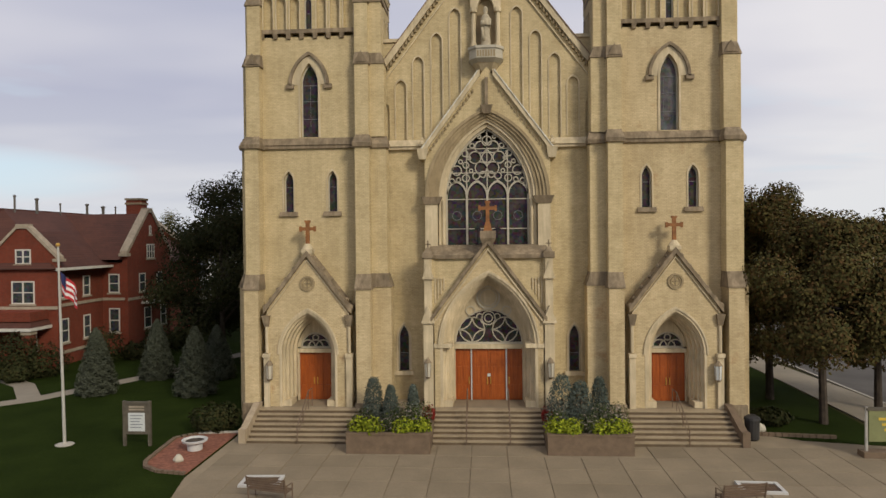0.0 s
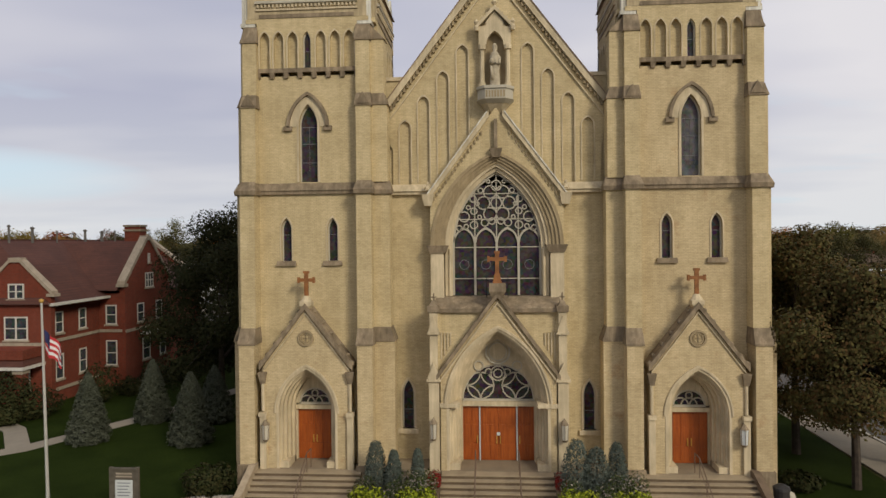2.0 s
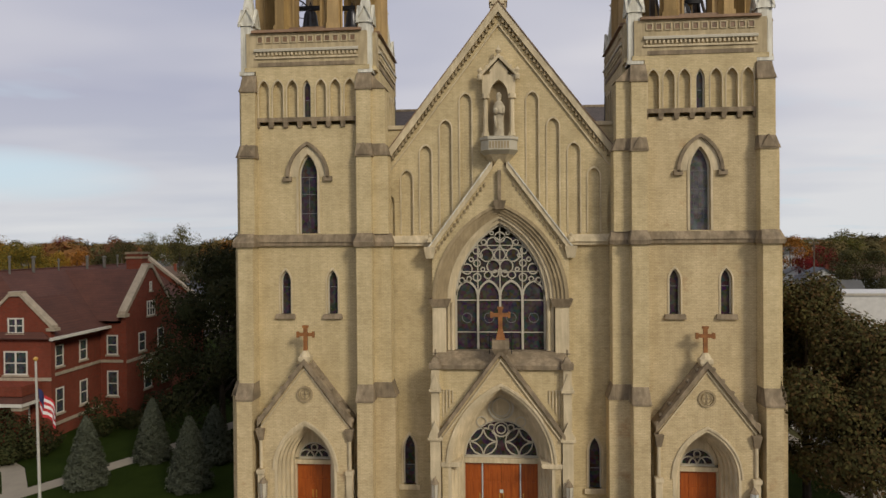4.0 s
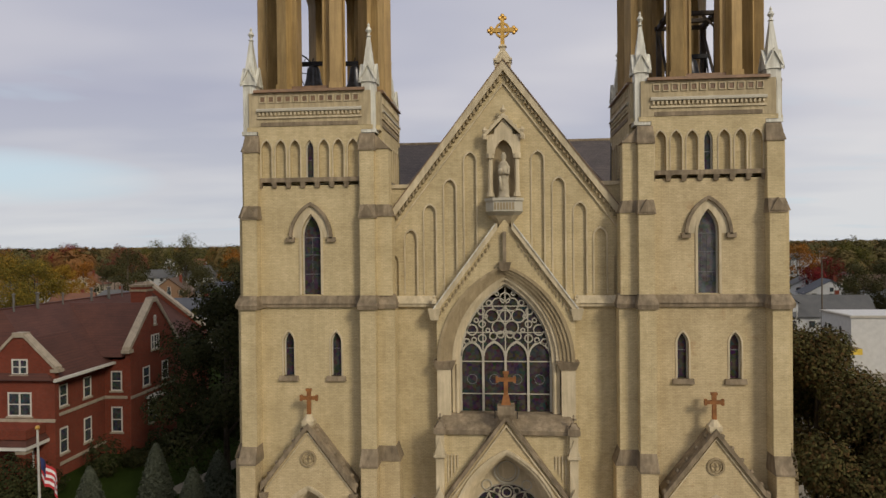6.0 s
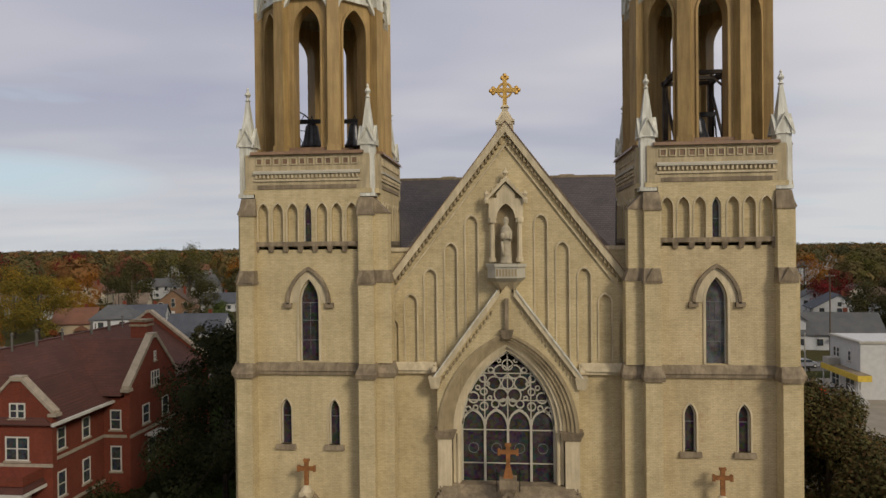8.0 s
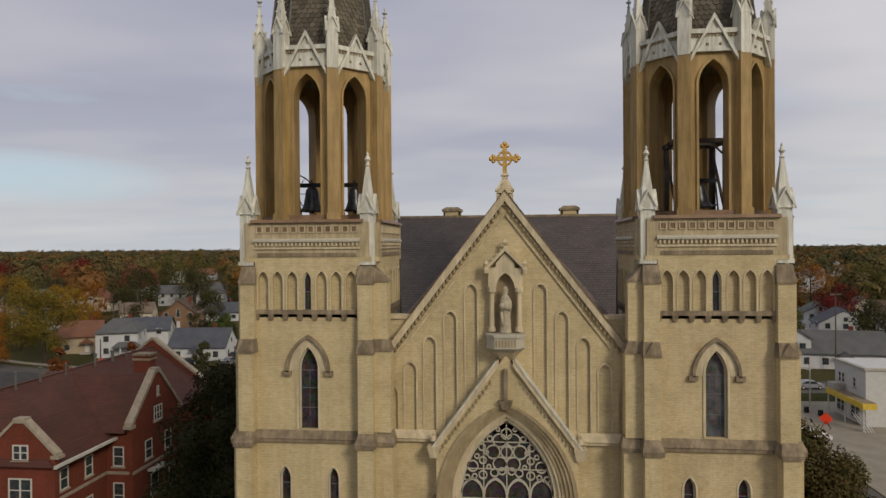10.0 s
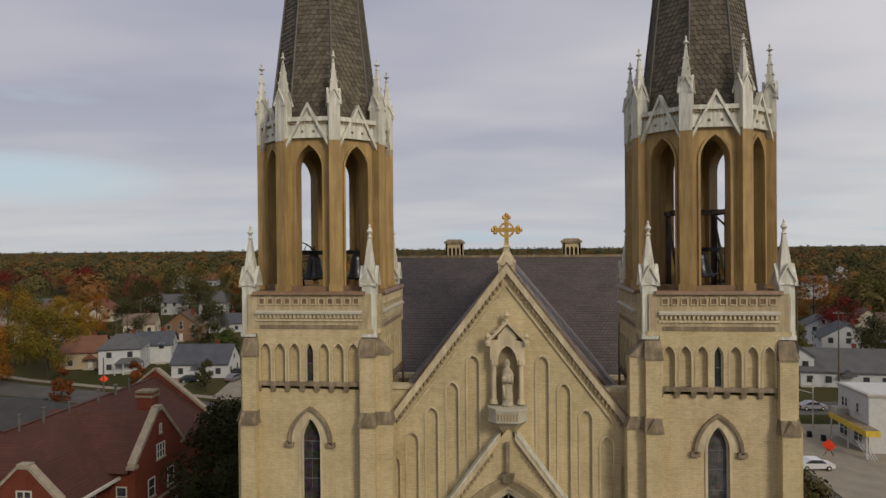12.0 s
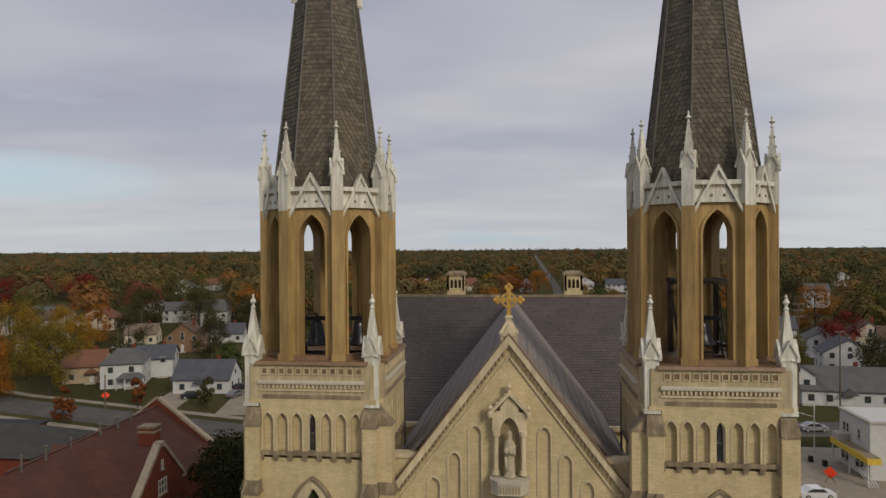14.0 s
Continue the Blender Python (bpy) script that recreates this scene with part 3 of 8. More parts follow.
def tower(s):
    cx = s * TX
    T = Matrix.Translation((cx, 0, 0))
    wall = Build(T)
    pierced(wall, -3.3, 3.3, 0, 7.5, 0.0, 0.6, [(0, 1.6, 0, 4.6, 2.4)])
    wall.slab([(-3.3, 7.5), (3.3, 7.5), (3.3, 11.0), (-3.3, 11.0)], 0.0, 0.6)
    pierced(wall, -3.3, 3.3, 11.0, 15.7, 0.0, 0.6, [(-1.25, 0.28, 12.05, 13.75, 0.58), (1.25, 0.28, 12.05, 13.75, 0.58)])
    pierced(wall, -3.3, 3.3, 15.7, 21.9, 0.0, 0.6, [(0, 0.5, 16.25, 19.25, 1.15)])
    part("front_wall", wall, M_BRICK_LOW if s > 0 else M_BRICK, church)
    body = Build(T)
    body.box(-3.3, -2.6, 0.6, 7.0, 0, 26.0)
    body.box(2.6, 3.3, 0.6, 7.0, 0, 26.0)
    body.box(-2.6, 2.6, 6.4, 7.0, 0, 26.0)
    body.box(-2.6, 2.6, 0.6, 6.4, 22.0, 22.3)
    part("tower_wall", body, M_BRICK, church)
    dark = Build(T)                       # an added dark sheet stands for the unlit stair well behind the windows
    dark.box(-2.5, 2.5, 1.2, 1.4, 2.0, 21.8)
    part("dark_backing", dark, M_DARKWOOD, church)
    # windows
    for x in (-1.25, 1.25):
        lancet(x, 0.28, 12.05, 13.75, 0.58, 0.22, (13.45,), church, M_GLASS, T)
        b = Build(T)
        archivolt(b, x, 0.285, 0.59, 0.36, 0.72, 13.75, 12.05, -0.03, 0.15)
        part("window_surround", b, M_STONE, church)
        sill = Build(T)
        sill.hexa([(x - 0.53, -0.16), (x + 0.53, -0.16), (x + 0.53, 0.2), (x - 0.53, 0.2)], 11.8,
                  [(x - 0.5, -0.10), (x + 0.5, -0.10), (x + 0.5, 0.2), (x - 0.5, 0.2)], 12.05)
        part("window_sill", sill, M_CAP, church, "brown stone sill")
    lancet(0, 0.5, 16.25, 19.25, 1.15, 0.25, (17.3, 18.3, 19.2), church, M_GLASS if s < 0 else M_GLASSGREY, T, 1 if s < 0 else 3)
    b = Build(T)
    archivolt(b, 0, 0.505, 1.16, 0.62, 1.32, 19.25, 16.25, -0.05, 0.2)
    part("window_surround", b, M_STONE, church)
    b = Build(T)
    archivolt(b, 0, 0.98, 1.66, 1.14, 1.84, 19.2, 19.15, -0.17, 0.0)
    b.box(-1.3, -0.86, -0.17, 0.0, 18.98, 19.22)
    b.box(0.86, 1.3, -0.17, 0.0, 18.98, 19.22)
    part("hood_mould", b, M_CAP, church, "brown stone hood mould over lancet")
    b = Build(T)
    archivolt(b, 0, 0.64, 1.34, 0.98, 1.66, 19.2, 19.22, -0.04, 0.0)
    part("arch_band", b, M_STONE, church)
    # buttresses: two to a corner
    for sx in (-1, 1):
        for k, (z0, z1, pf, ps, fy) in enumerate(STAGES):
            inner = sx == -s
            ps2 = ps + (0.5 if inner else 0.0)
            x0, x1 = (2.72 - 0.02 * k, 3.52 - 0.04 * k) if sx > 0 else (-3.52 + 0.04 * k, -2.72 + 0.02 * k)
            f = Build(T)
            f.box(x0, x1, -pf, 0.3, z0, z1)
            part("buttress", f, M_BRICK_LOW if k == 0 else M_BRICK, church)
            g = Build(T)
            xa, xb = (3.3, ps2) if sx > 0 else (-ps2, -3.3)
            g.box(xa, xb, -fy, 0.75, z0, z1)
            part("buttress", g, M_BRICK_LOW if k == 0 else M_BRICK, church)
            if k in (0, 2, 3):
                up = STAGES[k + 1][2] if k < 3 else 0.2
                zt = STAGES[k + 1][0] if k < 3 else 24.5
                c = Build(T)
                wedge_cap(c, x0, x1, -pf, 0.0, z1, zt, -up)
                if k == 2:
                    xm = (x0 + x1) / 2
                    c.slab([(xm - 0.36, z1), (xm + 0.36, z1), (xm, z1 + 0.62)], -pf - 0.1, -pf + 0.2)
                part("buttress_cap", c, M_CAP, church, "brown stone set-off")
                up = STAGES[k + 1][3] + (0.5 if inner else 0) if k < 3 else 3.35
                c = Build(T)
                e = 0.06
                if sx > 0:
                    lo, hi = [(xa, -fy - e), (xb + e, -fy - e), (xb + e, 0.8), (xa, 0.8)], [(xa, -fy), (up, -fy), (up, 0.75), (xa, 0.75)]
                else:
                    lo, hi = [(xa - e, -fy - e), (xb, -fy - e), (xb, 0.8), (xa - e, 0.8)], [(-up, -fy), (xb, -fy), (xb, 0.75), (-up, 0.75)]
                c.hexa(lo, z1, hi, zt)
                part("buttress_cap", c, M_CAP, church, "brown stone set-off")
            if k == 1:                      # the string course breaks round the buttresses
                c = Build(T)
                for bx0, bx1, by in ((x0, x1, -pf), (xa, xb, -fy)):
                    c.hexa([(bx0 - 0.1, by - 0.12), (bx1 + 0.1, by - 0.12), (bx1 + 0.1, 0.4), (bx0 - 0.1, 0.4)], z1,
                           [(bx0 - 0.13, by - 0.15), (bx1 + 0.13, by - 0.15), (bx1 + 0.13, 0.4), (bx0 - 0.13, 0.4)], z1 + 0.22)
                    c.hexa([(bx0 - 0.13, by - 0.15), (bx1 + 0.13, by - 0.15), (bx1 + 0.13, 0.4), (bx0 - 0.13, 0.4)], z1 + 0.22,
                           [(bx0 + 0.02, by + 0.2), (bx1 - 0.02, by + 0.2), (bx1 - 0.02, 0.4), (bx0 + 0.02, 0.4)], 16.25)
                part("string_course", c, M_CAP, church, "brown weathered string course")
        plinth = Build(T)
        plinth.box(min(sx * 2.65, sx * 3.6), max(sx * 2.65, sx * 3.6), -1.3, -0.2, 0, 1.5)
        part("plinth", plinth, M_CAP, church)
    c = Build(T)
    c.box(-2.7, 2.7, -0.14, 0.1, 15.6, 15.8)
    c.hexa([(-2.7, -0.2), (2.7, -0.2), (2.7, 0.1), (-2.7, 0.1)], 15.8, [(-2.7, -0.02), (2.7, -0.02), (2.7, 0.1), (-2.7, 0.1)], 16.2)
    part("string_course", c, M_CAP, church, "brown weathered string course")
    # blind arcade, bands and parapet on each side of the tower
    for side in range(4):
        R = Matrix.Translation((cx, TY, 0)) @ Matrix.Rotation(side * math.pi / 2, 4, "Z") @ Matrix.Translation((0, -TY, 0))
        b = Build(R)
        b.box(-2.75, 2.75, -0.16, 0.0, 22.08, 22.3)
        part("corbel_shelf", b, M_CAP, church)
        for k in range(8):
            x = -2.66 + k * 0.76
            b = Build(R)
            b.hexa([(x - 0.1, -0.10), (x + 0.1, -0.10), (x + 0.1, 0), (x - 0.1, 0)], 21.78, [(x - 0.14, -0.17), (x + 0.14, -0.17), (x + 0.14, 0), (x - 0.14, 0)], 22.08)
            part("corbel", b, M_CAP, church)
        b = Build(R)
        holes = [(-2.28 + k * 0.76, 0.27 if k != 3 else 0.22, 22.3, 23.75, 0.48) for k in range(7)]
        pierced(b, -2.7, 2.7, 22.3, 24.72, -0.13, 0.12, holes)
        part("arcade", b, M_BRICK, church)
        b = Build(R)
        b.box(-2.7, 2.7, 0.10, 0.3, 22.2, 24.8)
        part("arcade_back", b, M_BRICK, church)
        for k in range(7):
            if k != 3:
                x = -2.28 + k * 0.76
                b = Build(R)
                archivolt(b, x, 0.272, 0.485, 0.33, 0.58, 23.75, 22.3, -0.16, -0.13, 6)
                part("arcade_moulding", b, M_STONE, church)
        lancet(0, 0.22, 22.32, 23.75, 0.48, 0.06, (23.2,), church, M_GLASS, R)
        b = Build(R)
        b.box(-3.3, 3.3, -0.12, 0.4, 24.72, 24.95)
        part("frieze", b, M_BRICK, church)
        b = Build(R)
        b.box(-2.55, 2.55, -0.16, 0.3, 24.97, 25.17)
        part("frieze_band", b, M_CAP, church)
        b = Build(R)
        b.box(-3.2, 3.2, -0.13, 0.4, 24.95, 26.7)
        part("parapet", b, M_PARAPET, church, "ochre panelled parapet")
        b = Build(R)
        b.box(-2.75, 2.75, -0.28, -0.1, 25.72, 25.82)
        b.hexa([(-2.75, -0.28), (2.75, -0.28), (2.75, -0.1), (-2.75, -0.1)], 25.82, [(-2.75, -0.16), (2.75, -0.16), (2.75, -0.1), (-2.75, -0.1)], 25.9)
        part("cornice", b, M_TRACERY, church)
        b = Build(R)
        for k in range(26):
            x = -2.6 + k * 0.208
            b.box(x - 0.05, x + 0.05, -0.24, -0.12, 25.52, 25.68)
        tagged(part("dentil_course", b, M_STONE, church), kind="stuff")
        b = Build(R)
        b.box(-2.75, 2.75, -0.2, -0.1, 25.36, 25.46)
        part("string_moulding", b, M_STONE, church)
        for k in range(12):
            x = -2.45 + k * 0.445
            b = Build(R)
            for u0, u1, v0, v1 in ((-0.16, 0.16, 0.14, 0.18), (-0.16, 0.16, -0.18, -0.14), (-0.16, -0.12, -0.14, 0.14), (0.12, 0.16, -0.14, 0.14)):
                b.box(x + u0, x + u1, -0.19, -0.12, 26.36 + v0, 26.36 + v1)
            panel = part("parapet_panel", b, M_STONE, church)
            b = Build(R)
            b.box(x - 0.11, x + 0.11, -0.15, -0.12, 26.25, 26.47)
            part("boss", b, M_LEDGE, panel)
        b = Build(R)
        b.hexa([(-2.9, -0.3), (2.9, -0.3), (2.9, 0.6), (-2.9, 0.6)], 26.7, [(-2.9, -0.22), (2.9, -0.22), (2.9, 0.6), (-2.9, 0.6)], 26.86)
        part("parapet_coping", b, M_LEDGE, church, "brown metal coping")
    deck = Build(T)
    deck.box(-2.95, 2.95, 0.5, 6.5, 26.5, 26.8)
    part("belfry_deck", deck, M_LEDGE, church)
    # corner pinnacles
    for sx in (-1, 1):
        for y in (TY - 3.2, TY + 3.2):
            corner_pinnacle(cx + sx * 3.13 - (0.06 if s < 0 else 0.0), y)
    belfry(cx + (0.03 if s > 0 else -0.05))


def corner_pinnacle(x, y):
    b = Build(Matrix.Translation((x, y, 0)))
    b.taper(0, 0, 0.34, 0.34, 24.55, 27.4)
    b.taper(0, 0, 0.40, 0.40, 24.55, 24.75)
    pin = part("pinnacle", b, M_WHITE, church, "white painted corner pinnacle")
    for k in range(4):
        g = Build(Matrix.Translation((x, y, 0)) @ Matrix.Rotation(k * math.pi / 2, 4, "Z"))
        g.band([(-0.46, 27.1), (0, 27.98), (0.46, 27.1)], [(-0.46, 27.22), (0, 28.14), (0.46, 27.22)], -0.46, -0.30)
        g.slab([(-0.42, 27.15), (0.42, 27.15), (0, 27.98)], -0.38, -0.1)
        archivolt(g, 0, 0.14, 0.26, 0.19, 0.33, 26.5, 25.0, -0.36, -0.33, 5)
        part("gablet", g, M_WHITE, pin)
    sp = Build(Matrix.Translation((x, y, 0)))
    sp.taper(0, 0, 0.33, 0.07, 27.35, 29.55)
    part("spirelet", sp, M_WHITE, pin)
    fin = Build(Matrix.Translation((x, y, 0)))
    fin.lathe((0, 0, 29.5), [(0.07, 0), (0.15, 0.06), (0.08, 0.12), (0.07, 0.22), (0.17, 0.36), (0.10, 0.48), (0.05, 0.56), (0.07, 0.64), (0.01, 0.76)], 8)
    part("finial", fin, M_WHITE, pin)


AP = 3.28                       # belfry octagon, across the flats
SIDE = 2 * AP * math.tan(math.pi / 8)


def belfry(cx):
    C = Matrix.Translation((cx, TY, 0))
    for k in range(8):
        R = C @ Matrix.Rotation(k * math.pi / 4, 4, "Z") @ Matrix.Translation((0, -AP, 0))
        b = Build(R)
        pierced(b, -SIDE / 2 + 0.05, SIDE / 2 - 0.05, 26.8, 34.75, 0.14, 0.95, [(0, 0.68, 26.8, 33.1, 1.2)])
        wall = part("belfry_wall", b, M_TAN, church, "tan painted belfry wall with open arch")
        b = Build(R)
        archivolt(b, 0, 0.685, 1.21, 0.8, 1.36, 33.1, 26.8, 0.06, 0.14)
        part("arch_moulding", b, M_TAN, wall)
        b = Build(R)
        b.box(-SIDE / 2, SIDE / 2, 0.02, 0.3, 26.8, 27.1)
        b.box(-0.66, 0.66, 0.0, 0.95, 26.8, 26.9)
        part("base_moulding", b, M_LEDGE, wall)
        # white entablature and gable
        b = Build(R)
        b.box(-SIDE / 2, SIDE / 2, 0.04, 0.6, 34.75, 35.5)
        cor = part("entablature", b, M_WHITE, church, "white painted entablature")
        b = Build(R)
        b.box(-SIDE / 2, SIDE / 2, -0.12, 0.6, 35.5, 35.72)
        b.box(-SIDE / 2, SIDE / 2, -0.04, 0.5, 34.66, 34.78)
        part("cornice", b, M_WHITE, cor)
        b = Build(R)
        for j in range(14):
            x = -SIDE / 2 + 0.35 + j * (SIDE - 0.7) / 13
            b.box(x - 0.045, x + 0.045, -0.06, 0.05, 35.36, 35.5)
        tagged(part("dentil_course", b, M_ARCH, cor), kind="stuff")
        b = Build(R)
        b.slab([(-0.72, 34.76), (0.72, 34.76), (0, 36.2)], -0.03, 0.25)
        gab = part("gable", b, M_WHITE, church, "white painted gable over belfry arch")
        b = Build(R)
        b.band([(-1.15, 34.05), (0, 36.2), (1.15, 34.05)], [(-1.15, 34.32), (0, 36.46), (1.15, 34.32)], -0.16, 0.12)
        part("rake", b, M_WHITE, gab)
        b = Build(R)
        for x, z in ((0, 35.5), (-0.3, 35.0), (0.3, 35.0)):
            b.ball((x, -0.03, z), 0.08, 6, 4)
        part("trefoil", b, M_ARCH, gab)
        # corner pier and its pinnacle
        P = C @ Matrix.Rotation(k * math.pi / 4 + math.pi / 8, 4, "Z") @ Matrix.Translation((0, -AP / math.cos(math.pi / 8), 0))
        b = Build(P)
        b.taper(0, 0.13, 0.30, 0.30, 26.8, 34.6)
        b.taper(0, 0.10, 0.22, 0.22, 26.8, 34.6)
        b.taper(0, 0.13, 0.36, 0.36, 26.8, 27.2)
        part("pier", b, M_TAN, church, "tan painted corner pier")
        b = Build(P)
        b.taper(0, 0.10, 0.29, 0.29, 34.5, 36.6)
        pin = part("pinnacle", b, M_WHITE, church, "white painted belfry pinnacle")
        for j in range(4):
            g = Build(P @ Matrix.Translation((0, 0.10, 0)) @ Matrix.Rotation(j * math.pi / 2, 4, "Z"))
            g.band([(-0.37, 36.3), (0, 37.05), (0.37, 36.3)], [(-0.37, 36.4), (0, 37.18), (0.37, 36.4)], -0.36, -0.24)
            g.slab([(-0.3, 36.4), (0.3, 36.4), (0, 37.0)], -0.3, -0.1)
            part("gablet", g, M_WHITE, pin)
        b = Build(P)
        b.taper(0, 0.10, 0.26, 0.05, 36.5, 38.5)
        for j in range(4):                    # crockets
            for q in range(3):
                t = 0.2 + q * 0.25
                rr = 0.34 * (1 - t) + 0.06
                a = math.pi / 4 + j * math.pi / 2
                b.ball((rr * math.cos(a) * 0.95, 0.10 + rr * math.sin(a) * 0.95, 36.6 + t * 2.0), 0.055, 5, 3)
        part("spirelet", b, M_WHITE, pin)
        b = Build(P)
        b.lathe((0, 0.10, 38.45), [(0.05, 0), (0.11, 0.05), (0.05, 0.1), (0.04, 0.2), (0.16, 0.3), (0.07, 0.38), (0.04, 0.46), (0.06, 0.54), (0.01, 0.64)], 8)
        part("finial", b, M_WHITE, pin)
        # spire face under the shingles, its hip roll
    Z0, Z1, W0 = 35.6, 60.0, 2.72
    b = Build(C)
    b.taper(0, 0, W0, 0.05, Z0, Z1, 8)
    spire = part("spire", b, M_HIP, church, "grey shingled octagonal spire")
    b = Build(C)
    b.taper(0, 0, 3.2, 3.1, 35.35, 35.66, 8)
    part("gutter", b, M_WHITE, spire)
    for k in range(8):
        a = k * math.pi / 4 + math.pi / 8
        kk = 1 / math.cos(math.pi / 8)
        b = Build(C)
        b.tube([((W0 + 0.05) * kk * math.cos(a), (W0 + 0.05) * kk * math.sin(a), Z0), (0.05 * math.cos(a), 0.05 * math.sin(a), Z1)], 0.06, 5, 0.03)
        part("hip_roll", b, M_HIP, spire)
        g = Build(C @ Matrix.Rotation(a + math.pi / 2, 4, "Z"))
        r0 = W0 * (1 - (46.2 - Z0) / (Z1 - Z0)) * kk
        g.slab([(-0.1, 46.2), (0.1, 46.2), (0, 46.75)], -r0 - 0.28, -r0 + 0.1)
        g.box(-0.06, 0.06, -r0 - 0.3, -r0 + 0.1, 46.1, 46.3)
        part("spire_crocket", g, M_WHITE, spire)
    spires.append((spire, C, Z0, Z1, W0))


spires = []
for s in (-1, 1):
    tower(s)

# ---- nave front ----
b = Build()
pierced(b, -6.2, 6.2, 0, 16.0, NAVE_Y, 1.5, [(0, 2.35, 0, 12.7, 4.0), (-4.85, 0.33, 2.9, 4.75, 0.8), (4.85, 0.33, 2.9, 4.75, 0.8)])
part("nave_front_wall", b, M_BRICK, church)
# the gable, with a row of blind arches that step up with it
ARCADE = [(1.74, 23.52), (2.8, 22.14), (3.86, 20.84), (4.87, 19.53), (5.85, 18.3)]
b = Build()
b.slab([(-6.2, 16.0), (6.2, 16.0), (6.2, 19.7), (0, 27.8), (-6.2, 19.7)], NAVE_Y + 0.12, 1.5)
part("gable_back_wall", b, M_BRICK, church)


def rake_z(x):
    return 27.8 - abs(x) * 8.1 / 6.2


b = Build()
xs = sorted([-6.2, 6.2] + [sgn * (x + e) for x, _ in ARCADE for sgn in (-1, 1) for e in (-0.3, 0.3) if x + e < 6.2])
for xa, xb in zip(xs, xs[1:]):
    mid = (xa + xb) / 2
    hit = [z for x, z in ARCADE if abs(abs(mid) - x) < 0.3]
    if hit:
        c0 = [x for x, z in ARCADE if abs(abs(mid) - x) < 0.3][0] * (1 if mid > 0 else -1)
        line = [p for p in arch(c0, 0.3, hit[0] - 0.42, 0.42, 6)]
        b.band(line, [(x, rake_z(x)) for x, _ in line], NAVE_Y, NAVE_Y + 0.12)
    else:
        pts = [(xa, 16.0), (xb, 16.0), (xb, rake_z(xb))] + ([(0, 27.8)] if xa < 0 < xb else []) + [(xa, rake_z(xa))]
        b.slab(pts, NAVE_Y, NAVE_Y + 0.12)
part("gable_wall", b, M_BRICK, church)
for x, z in ARCADE[:4]:
    for sgn in (-1, 1):
        b = Build()
        archivolt(b, sgn * x, 0.3, 0.42, 0.37, 0.52, z - 0.42, 16.2, NAVE_Y - 0.05, NAVE_Y + 0.02, 6)
        part("blind_arch", b, M_STONE, church)
for sgn in (-1, 1):
    b = Build()
    b.band([(sgn * 6.3, rake_z(6.3) - 0.1), (0, 27.7)], [(sgn * 6.3, rake_z(6.3) + 0.42), (0, 28.22)], NAVE_Y - 0.25, 1.55)
    part("gable_coping", b, M_STONE, church, "pale stone raking coping")
    b = Build()
    b.band([(sgn * 6.3, rake_z(6.3) + 0.42), (0, 28.22)], [(sgn * 6.3, rake_z(6.3) + 0.48), (0, 28.28)], NAVE_Y - 0.3, 1.6)
    part("coping_flashing", b, M_LEDGE, church)
    b = Build()
    b.band([(sgn * 6.2, rake_z(6.2) - 0.78), (0, 27.02)], [(sgn * 6.2, rake_z(6.2) - 0.68), (0, 27.12)], NAVE_Y - 0.1, NAVE_Y + 0.05)
    part("raking_mould", b, M_STONE, church)
    for k in range(34):
        x = 0.25 + k * 0.178
        b = Build()
        z = rake_z(x)
        b.slab([(sgn * x - 0.055, z - 0.36), (sgn * x + 0.055, z - 0.36), (sgn * x + 0.055, z - 0.1), (sgn * x - 0.055, z - 0.1)], NAVE_Y - 0.16, NAVE_Y + 0.02)
        part("dentil", b, M_ARCH, church)
    b = Build()                                      # shoulder wall beside the gable
    b.box(min(sgn * 4.6, sgn * 6.6), max(sgn * 4.6, sgn * 6.6), 1.1, 1.6, 19.0, 21.75)
    part("shoulder_wall", b, M_BRICK, church)
    b = Build()
    b.box(min(sgn * 4.6, sgn * 6.6), max(sgn * 4.6, sgn * 6.6), 1.0, 1.75, 21.75, 21.95)
    part("shoulder_coping", b, M_STONE, church)
    b = Build()                                      # nave string course
    b.box(min(sgn * 3.55, sgn * 6.2), max(sgn * 3.55, sgn * 6.2), NAVE_Y - 0.22, NAVE_Y + 0.05, 15.55, 15.72)
    b.hexa([(min(sgn * 3.55, sgn * 6.2), NAVE_Y - 0.3), (max(sgn * 3.55, sgn * 6.2), NAVE_Y - 0.3), (max(sgn * 3.55, sgn * 6.2), NAVE_Y), (min(sgn * 3.55, sgn * 6.2), NAVE_Y)], 15.72,
           [(min(sgn * 3.55, sgn * 6.2), NAVE_Y - 0.06), (max(sgn * 3.55, sgn * 6.2), NAVE_Y - 0.06), (max(sgn * 3.55, sgn * 6.2), NAVE_Y), (min(sgn * 3.55, sgn * 6.2), NAVE_Y)], 16.1)
    part("string_course", b, M_STONE, church)
    lancet(sgn * 4.85, 0.33, 2.9, 4.75, 0.8, NAVE_Y + 0.2, (3.9,), church, M_GLASS)
    b = Build()
    archivolt(b, sgn * 4.85, 0.335, 0.81, 0.43, 0.95, 4.75, 2.9, NAVE_Y - 0.05, NAVE_Y + 0.1)
    b.box(sgn * 4.85 - 0.55, sgn * 4.85 + 0.55, NAVE_Y - 0.15, NAVE_Y + 0.2, 2.65, 2.9)
    part("window_surround", b, M_STONE, church)

